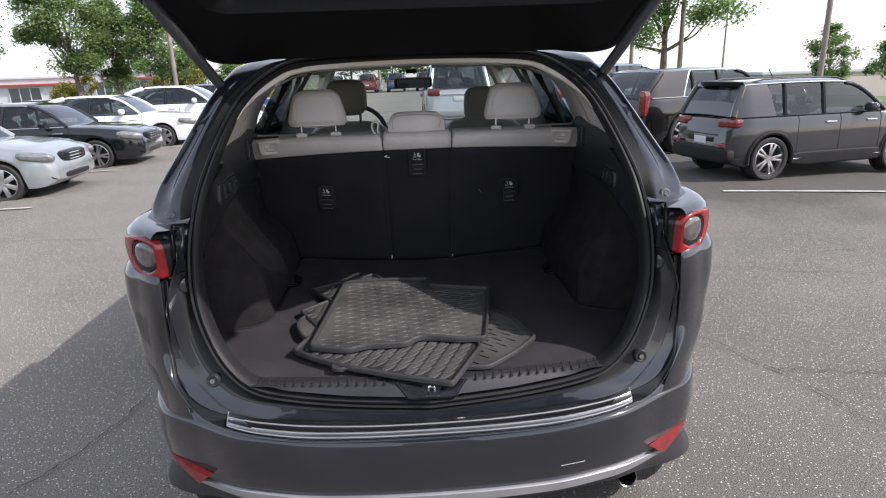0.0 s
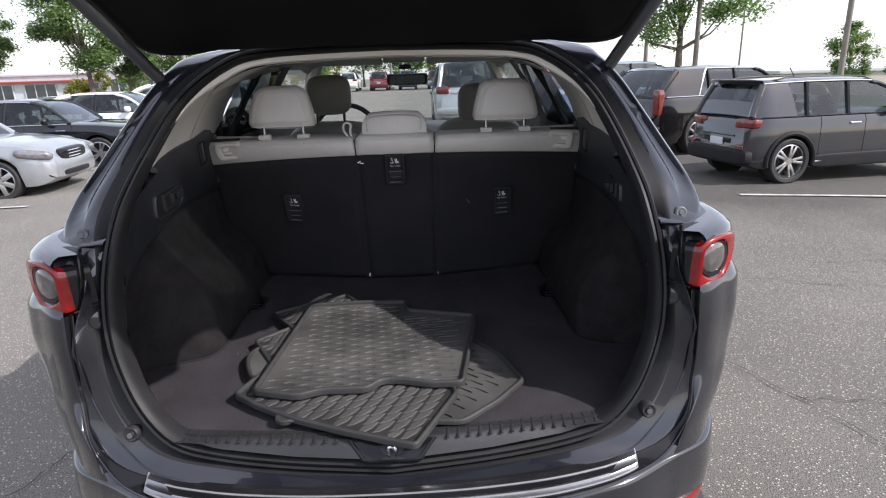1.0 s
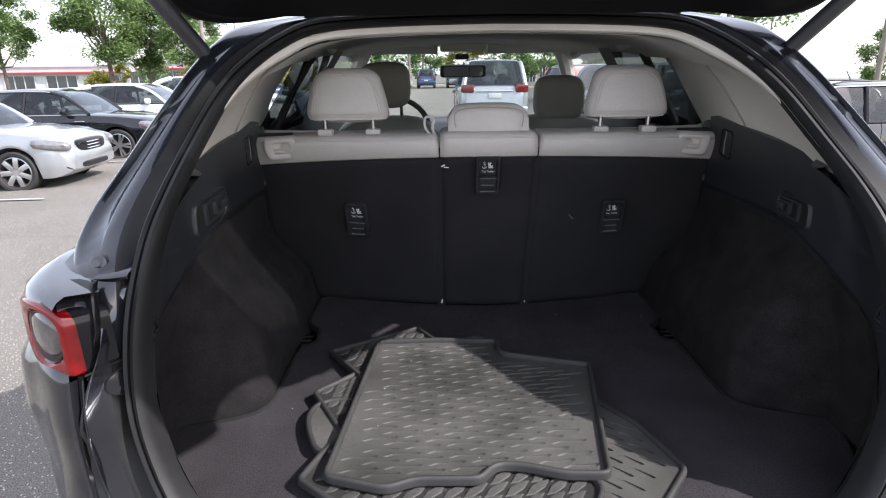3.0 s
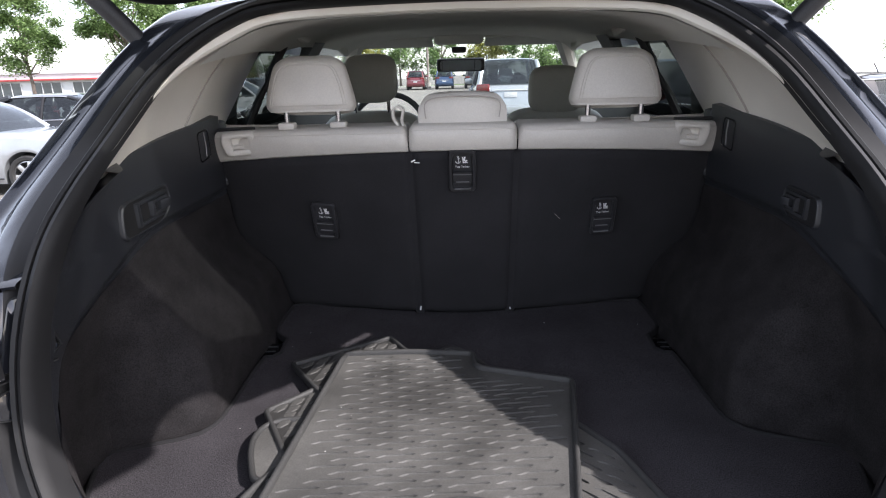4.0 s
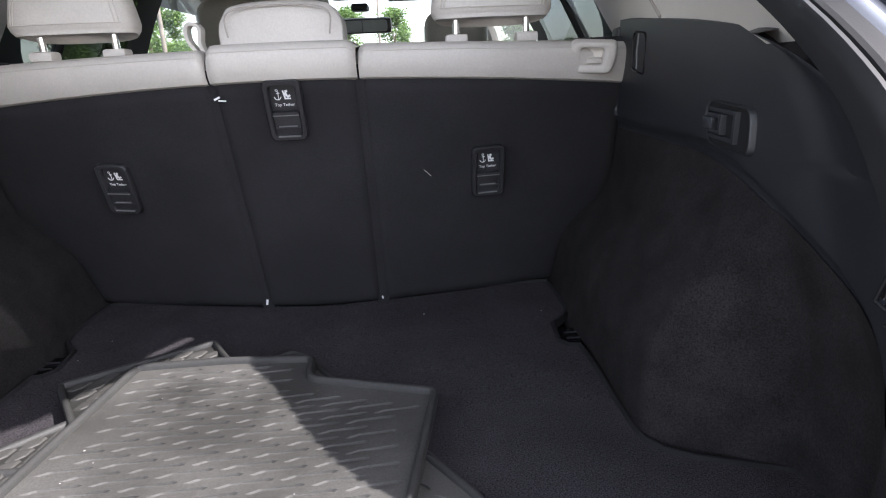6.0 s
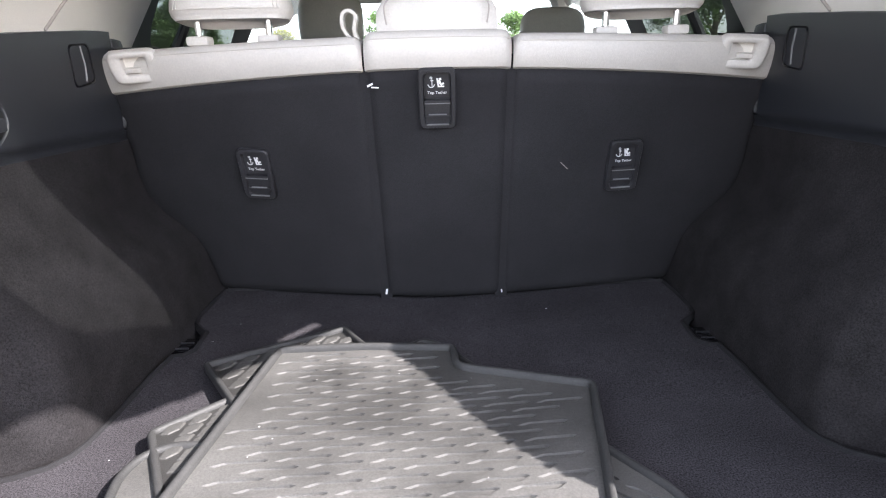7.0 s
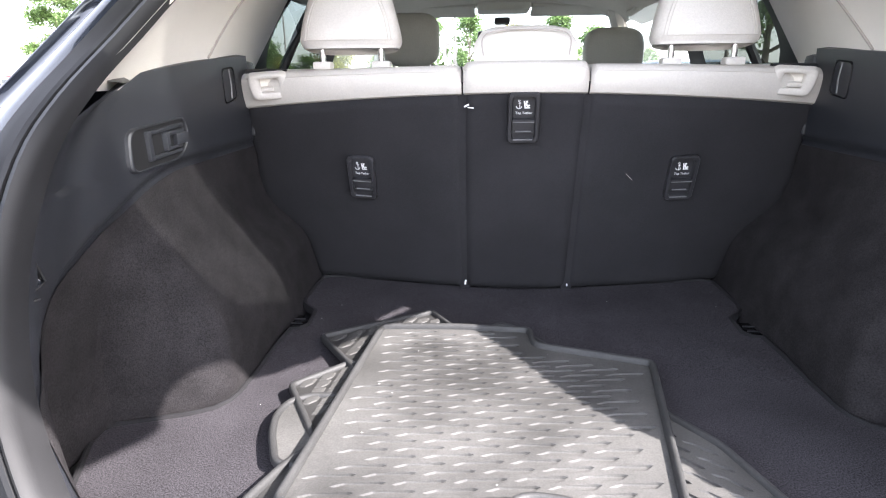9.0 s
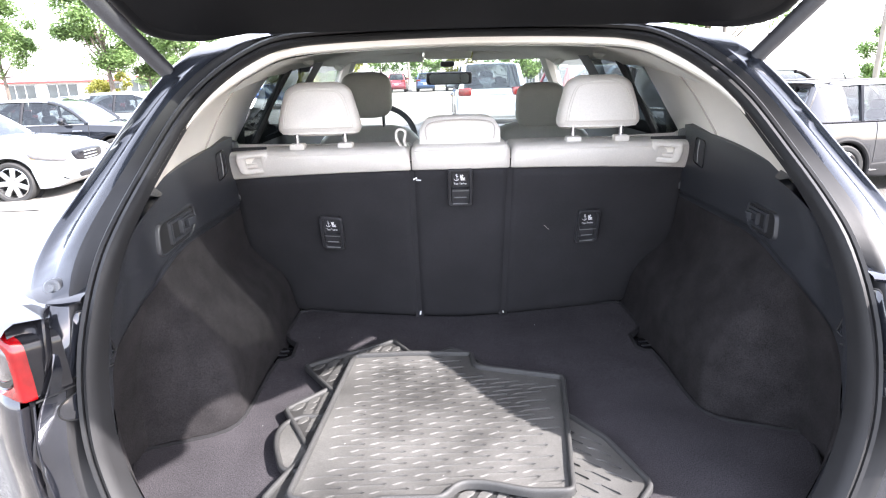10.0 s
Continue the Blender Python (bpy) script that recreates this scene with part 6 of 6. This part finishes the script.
        blob(bm, (-xn + lw[0] - .012, s * (W * .455 - lw[1]), spec["lampz"]), (lw[0], lw[1], spec["lamph"]), 6, Matrix.Rotation(radians(-s * 14), 3, "Z"), 18, 24)
        tl = part("tail_lamp", bm, M["taillens"], car, "dark red tail lamp")
        if rails:
            bm = bmesh.new()
            blob(bm, (-xn + lw[0] - .018, s * (W * .455 - lw[1] * 1.1), spec["lampz"] + .015), (lw[0], lw[1] * .8, spec["lamph"] * .45), 6, Matrix.Rotation(radians(-s * 14), 3, "Z"), 12, 16)
            part("clear_band", bm, M["clearlens"], tl, "smoky clear lens band")
    bm = bmesh.new()
    blob(bm, (xn - .06, 0, lz - .02), (.075, W * .25, .105), 4)
    grille = part("grille", bm, M["blackgloss"], car, "dark grille with bright bars")
    for k in range(3):
        bm = bmesh.new()
        tube(bm, [(xn + .012 - .10 * (y / (W * .24)) ** 4, y, lz - .075 + .05 * k) for y in (W * .23 * (-1 + i / 5) for i in range(11))], .010, 6)
        part("grille_bar", bm, M["chrome"], grille)
    bm = bmesh.new()
    blob(bm, (xn - .06, 0, zb + .17), (.07, W * .30, .06), 4)
    part("intake", bm, M["blackgloss"], car)
    # rear
    bm = bmesh.new()
    box(bm, -.015, .015, -.16, .16, -.06, .06, Matrix.Translation((-xn - .004, 0, spec["plate"])), .006)
    part("number_plate", bm, M["wall_w"], car, "pale blank number plate")
    bm = bmesh.new()
    blob(bm, (-xn + .03, 0, zb + (.20 if rails else .28)), (.10, W * .465, .13 if rails else .11), 5)
    part("rear_bumper", bm, M["cladding"] if rails else pnt, car)
    bm = bmesh.new()
    box(bm, -.02, .02, -W * .25, W * .25, -.015, .015, Matrix.Translation((-xn - .002, 0, spec["plate"] + .11)), .008)
    part("tailgate_handle", bm, pnt if rails else M["chrome"], car)
    return car


SEDAN = dict(size=(4.80, 1.82, 1.46, 2.77, .95), cabin=(.95, .20, -.95, -1.75), line=(.79, .97, .97, 1.03, .90), wheel=.325, lampz=.88, lamph=.09, plate=.72, spokes=7, rearpillar=.07)
SEDAN_NEAR = dict(SEDAN, size=(4.66, 1.82, 1.46, 2.77, .80))
SEDAN2 = dict(SEDAN, spokes=5, wheel=.33)
CROSS = dict(size=(4.26, 1.66, 1.60, 2.64, .88), cabin=(.85, .12, -1.86, -2.07), line=(.86, 1.03, 1.06, 1.06, .96), wheel=.36, base=.24, lampz=.965, lamph=.078, lampw=(.19, .19), plate=.66, spokes=5, posts=(.36, .74), rearpillar=.05, quarter=-1.42, lean=.10)
TALL = dict(size=(4.80, 1.91, 1.64, 2.81, .95), cabin=(.90, .20, -1.85, -2.32), line=(.90, 1.08, 1.12, 1.12, .98), wheel=.38, base=.24, lampz=1.02, lamph=.24, lampw=(.10, .07), plate=.85, spokes=10, posts=(.36, .70), rearpillar=.06, quarter=-1.10, lean=-.30)
VAN = dict(size=(4.89, 1.85, 1.72, 2.89, .95), cabin=(.95, .15, -2.00, -2.36), line=(.88, 1.08, 1.10, 1.12, .98), wheel=.36, base=.22, lampz=1.03, lamph=.10, lampw=(.09, .17), plate=.86, spokes=5, posts=(.25, .6), rearpillar=.06)

random.seed(7)
parked_car("sedan", "silver four-door sedan parked nose to the aisle", P_SILVER, SEDAN_NEAR, (-5.78, 7.22), "front", 4, .86, group="cars in the bays")
parked_car("sedan", "gloss black four-door sedan parked beside a silver one", P_BLACK, SEDAN2, (-6.05, 10.4), "front", 6, .88, chrome=True, group="cars in the bays")
parked_car("sedan", "white four-door sedan parked beside a black one", P_WHITE, SEDAN, (-6.3, 14.2), "front", 6, .92, group="cars in the bays")
parked_car("sedan", "white coupe-roofed sedan in the row of bays", P_WHITE, SEDAN2, (-5.6, 17.6), "front", 6, 1.0, group="cars in the bays")
parked_car("sedan", "dark sedan at the end of the row", P_NAVY, SEDAN, (-5.6, 21.2), "front", 6, 1.0, group="cars in the bays")
parked_car("crossover", "graphite grey compact SUV with black lower cladding", P_GREY, CROSS, (4.64, 6.2), "rear", 10, .79, chrome=True, rails=True, group="cars in the bays")
parked_car("tall_wagon", "dark mocha SUV with tall red tail lamps", P_MOCHA, TALL, (4.75, 9.0), "rear", 22, .88, chrome=True, group="cars in the bays")
parked_car("van", "pale blue people carrier", P_BLUE, VAN, (4.5, 13.2), "rear", 18, .92, group="cars in the bays")
parked_car("van", "silver people carrier seen from behind", P_SILVER, VAN, (2.12, 15.6), "rear", 90, 1.0, group="cars ahead")
for i, (x, y, pn, lb) in enumerate(((-3.1, 56, P_RED, "dark red SUV parked far across the lot"), (-.45, 56, P_NAVY, "dark blue SUV parked far across the lot"), (2.3, 56, P_GREY, "grey SUV parked far across the lot"), (5.2, 57, P_SILVER, "silver SUV parked far across the lot"), (-6.0, 57, P_WHITE, "white SUV parked far across the lot"))):
    parked_car("far_suv", lb, pn, CROSS, (x, y), "rear", 90, 1.05, group="cars across the lot")
for x, y, pn, lb, sp in ((-17.5, 33, P_BLACK, "dark SUV behind the row of sedans", CROSS), (-20.5, 34, P_GREY, "grey SUV behind the row of sedans", CROSS), (-23.5, 35, P_BLACK, "black SUV with its tail lamps showing", CROSS), (-13.5, 34, P_WHITE, "white car behind the row of sedans", SEDAN), (-10, 33, P_NAVY, "dark car behind the row of sedans", SEDAN)):
    parked_car("far_car", lb, pn, sp, (x, y), "rear", 70, 1.0, group="cars behind the row")
parked_car("far_car", "small red hatchback seen through the side window", P_RED, CROSS, (4.2, 17.0), "rear", 20, 1.0, group="cars in the bays")


# ---- trees, poles, buildings ----
def tree(label, x, y, h, spread, clear, trunk_r, leaves, material, seed, size=.16, limbs=9):
    rnd = random.Random(seed)
    t = thing("tree", label, "tree", "trees round the lot", at=pose(x, y, fall(x)))
    bm = bmesh.new()
    lean = rnd.uniform(-.12, .12)
    pts = [Vector((lean * f * h * .3 + rnd.uniform(-.05, .05) * f, rnd.uniform(-.05, .05) * f, h * .78 * f)) for f in (0, .1, .25, .4, .6, .8, 1)]
    pts[0] = Vector((0, 0, -.08))
    tube(bm, pts, [trunk_r * (1.3 if i == 0 else 1 - .13 * i) for i in range(7)], 9)
    z0, z1 = h * clear, h
    clumps = []
    for k in range(limbs * 4):
        f = rnd.random() ** .8
        zz = z0 + (z1 - z0) * f
        wide = spread * (math.sin(math.pi * (.16 + .80 * f)) ** .7) * (1 - .25 * f)
        a = k * 2.399 + rnd.uniform(-.5, .5)
        rr = wide * rnd.uniform(.12, 1.0) ** .6
        c = Vector((lean * h * .2 + math.cos(a) * rr, math.sin(a) * rr, zz))
        clumps.append((c, spread * rnd.uniform(.16, .30)))
        if k < limbs:
            b = pts[0].lerp(pts[-1], max(clear * 1.15, min(.95, (zz / h) * .72)))
            tube(bm, [b, b.lerp(c, .5) + Vector((0, 0, -.04 * h)), c], [trunk_r * .36, trunk_r * .20, trunk_r * .06], 6)
    part("trunk", bm, M["bark"], t)
    verts, faces = [], []
    for i in range(int(leaves * 1.7)):
        c, rad = rnd.choice(clumps)
        d = Vector((rnd.gauss(0, .55), rnd.gauss(0, .55), rnd.gauss(0, .42)))
        p = c + d * rad
        q = Euler((rnd.uniform(-.9, .9), rnd.uniform(-.9, .9), rnd.uniform(0, 6.3))).to_matrix()
        s = size * .76 * rnd.uniform(.55, 1.25)
        n = len(verts)
        for u, v, w in ((-1, 0, 0), (-.2, -.55, .12), (.9, -.2, -.1), (.3, .6, .1)):
            verts.append(p + q @ Vector((u * s, v * s, w * s)))
        faces.append((n, n + 1, n + 2, n + 3))
    me = bpy.data.meshes.new("crown")
    me.from_pydata(verts, [], faces)
    me.materials.append(material)
    cr = new("crown", me)
    cr.parent = t
    tagged(cr, kind="stuff")
    return t


tree("leafy green shade tree beyond the parked sedans", -20.0, 37, 9.4, 2.7, .36, .20, 21000, M["leaf"], 1, 0.125, 16)
tree("second green tree beyond the parked sedans", -19.2, 40, 7.2, 2.0, .36, .13, 12000, M["leaf"], 2, 0.12, 13)
tree("green tree near a light pole", -15.2, 37.5, 7.4, 2.2, .34, .14, 14000, M["leaf"], 3, 0.12, 14)
tree("green tree at the edge of the lot", -26.5, 37, 8.2, 2.3, .42, .16, 10000, M["leaf"], 4, 0.125, 11)
tree("young yellow-green tree by the shop front", -23.5, 45, 3.2, .9, .2, .05, 1540, M["leaf_y"], 5, 0.104, 6)
tree("young yellow-green tree by the shop front", -16.2, 46, 3.6, 1.0, .2, .05, 1760, M["leaf_y"], 6, 0.104, 6)
tree("green tree with bare lower limbs beside the row", 12.0, 27, 8.4, 3.4, .34, .22, 9240, M["leaf"], 7, 0.128, 11)
tree("small round-headed green tree before a low building", 25.8, 35, 4.4, 1.5, .3, .09, 4840, M["leaf"], 8, 0.104, 9)
tree("small green tree before a low building", 27.5, 32, 4.5, 1.5, .3, .09, 4840, M["leaf"], 9, 0.104, 9)
tree("low bushy tree far off", 15.5, 60, 4.2, 1.8, .15, .08, 1980, M["leaf"], 10, 0.176, 7)
for i, (x, y, h, sp) in enumerate(((-25.5, 45.5, 2.7, 1.5), (-21.6, 46, 3.3, 1.7), (-18.3, 45, 2.6, 1.4), (-13.4, 45, 3.2, 1.7), (-10.6, 46, 3.5, 1.8), (-8.0, 47, 2.9, 1.6))):
    tree("rounded yellow-green shrub beyond the lot", x, y, h, sp, .05, .05, 2600, M["leaf"] if i % 2 else M["leaf_y"], 40 + i, .115, 8)
for i, (x, y, h, sp) in enumerate(((-12, 72, 7.5, 3.2), (-7, 75, 8.5, 3.4), (-2, 74, 8, 3.2), (3.5, 76, 7, 3.0), (8.5, 73, 8, 3.4), (13, 75, 7, 3.0), (-18, 70, 7, 3), (-24, 66, 6, 2.8))):
    tree("green trees along the far side of the lot", x, y, h, sp, .12, .16, 3600, M["leaf"] if i % 3 else M["leaf_y"], 20 + i, .24, 10)


def pole(label, x, y, h, r, lamp=True):
    t = thing("light_pole", label, "light pole", "light poles", at=pose(x, y, fall(x)))
    bm = bmesh.new()
    tube(bm, [(0, 0, .0), (0, 0, h * .5), (0, 0, h)], [r, r * .9, r * .75], 12)
    part("shaft", bm, M["pole"], t)
    bm = bmesh.new()
    tube(bm, [(0, 0, -.05), (0, 0, .55)], [r * 2.2, r * 2.2], 16)
    part("concrete_base", bm, M["kerb"], t)
    if lamp:
        bm = bmesh.new()
        box(bm, -.5, .5, -.18, .18, h, h + .12, None, .04)
        part("lamp_head", bm, M["pole"], t)
    return t


pole("tall brown steel light pole", 14.75, 19.9, 9.0, .10)
pole("tall dark light pole beside a tree", 12.3, 26, 9.5, .11)
pole("tall light pole behind the row", 13.0, 34, 9.0, .12)
pole("slim distant light pole", 20.6, 38, 9.5, .06)
pole("tall light pole by the trees", -12.2, 31.5, 6.6, .12)
pole("slim pale flagpole-like post", -12.6, 38, 5.5, .05, False)
pole("light pole across the lot", -2.9, 60, 9, .12)


def building(label, x0, x1, y0, y1, h, wall, band=False, bays=0, door=False):
    b = thing("building", label, "building", "buildings beyond the lot", at=pose(0, 0, min(fall(x0), fall(x1), -.1)))
    h += -fall(x0) * .35
    bm = bmesh.new()
    box(bm, x0, x1, y0, y1, 0, h, None)
    part("wall", bm, wall, b)
    bm = bmesh.new()
    box(bm, x0 - .15, x1 + .15, y0 - .15, y1 + .15, h - .02, h + .22, None, .03)
    part("parapet", bm, M["wall_w"], b)
    if band:
        bm = bmesh.new()
        box(bm, x0 + (x1 - x0) * .12, x1 - .4, y0 - .5, y0 + .02, h * .83, h * .875, None, .03)
        part("canopy", bm, M["red"], b, "red canopy band")
    for k in range(bays):
        xx = x0 + (x1 - x0) * (k + .5) / bays
        ww = (x1 - x0) / bays * .36
        bm = bmesh.new()
        box(bm, xx - ww, xx + ww, y0 - .08, y0 + .05, .3, h * .78)
        win = part("shop_window", bm, M["shopglass"], b)
        for q in (-1, -.33, .33, 1):
            bm = bmesh.new()
            box(bm, xx + q * ww - .04, xx + q * ww + .04, y0 - .13, y0 - .02, .3, h * .79)
            part("mullion", bm, M["wall_w"], win)
    if door:
        bm = bmesh.new()
        box(bm, x0 + 2.0, x0 + 4.4, y0 - .04, y0 + .1, 0, min(2.4, h * .8))
        part("roller_door", bm, M["shopglass"], b)
    return b


building("long pale shop building with a red canopy", -62, -37, 72, 95, 3.9, M["wall_w"], True, 5)
building("white shop building with a red canopy", -36, -24, 70, 92, 3.7, M["wall_w"], True, 3)
building("low beige warehouse behind the trees", 27, 60, 44, 70, 2.25, M["wall_b"], False, 0, True)
building("long low pale building far away", 17, 22, 120, 150, 4.0, M["wall_b"], False, 2)

# kerbed grass verges
for nm, x0, x1, y0, y1 in (("verge", -60, 60, 66, 70), ("verge", 11.5, 60, 8, 43), ("verge", -60, -14.5, 28.5, 31.5)):
    bm = bmesh.new()
    rows = []
    n = 40
    for i in range(n + 1):
        x = x0 + (x1 - x0) * i / n
        rows.append([Vector((x, yy, fall(x) + zz)) for yy, zz in ((y0, -.05), (y0, .12), (y0 + .03, .14), (y0 + .16, .14), (y0 + .18, .10), (y1 - .18, .10), (y1 - .16, .14), (y1 - .03, .14), (y1, .12), (y1, -.05))])
    loft(bm, rows, False)
    kb = tagged(part("kerb", bm, M["kerb"]), "pale concrete kerb", "kerb", kind="structure")
    bm = bmesh.new()
    grid(bm, lambda u, v: Vector((x0 + .18 + (x1 - x0 - .36) * u, y0 + .18 + (y1 - y0 - .36) * v, fall(x0 + .18 + (x1 - x0 - .36) * u) + .15 + .04 * noise.noise(Vector((u * 30, v * 9, 0))))), [i / 30 for i in range(31)], [i / 8 for i in range(9)])
    tagged(part("grass_verge", bm, M["grass"]), "mown grass verge", "grass", kind="structure")
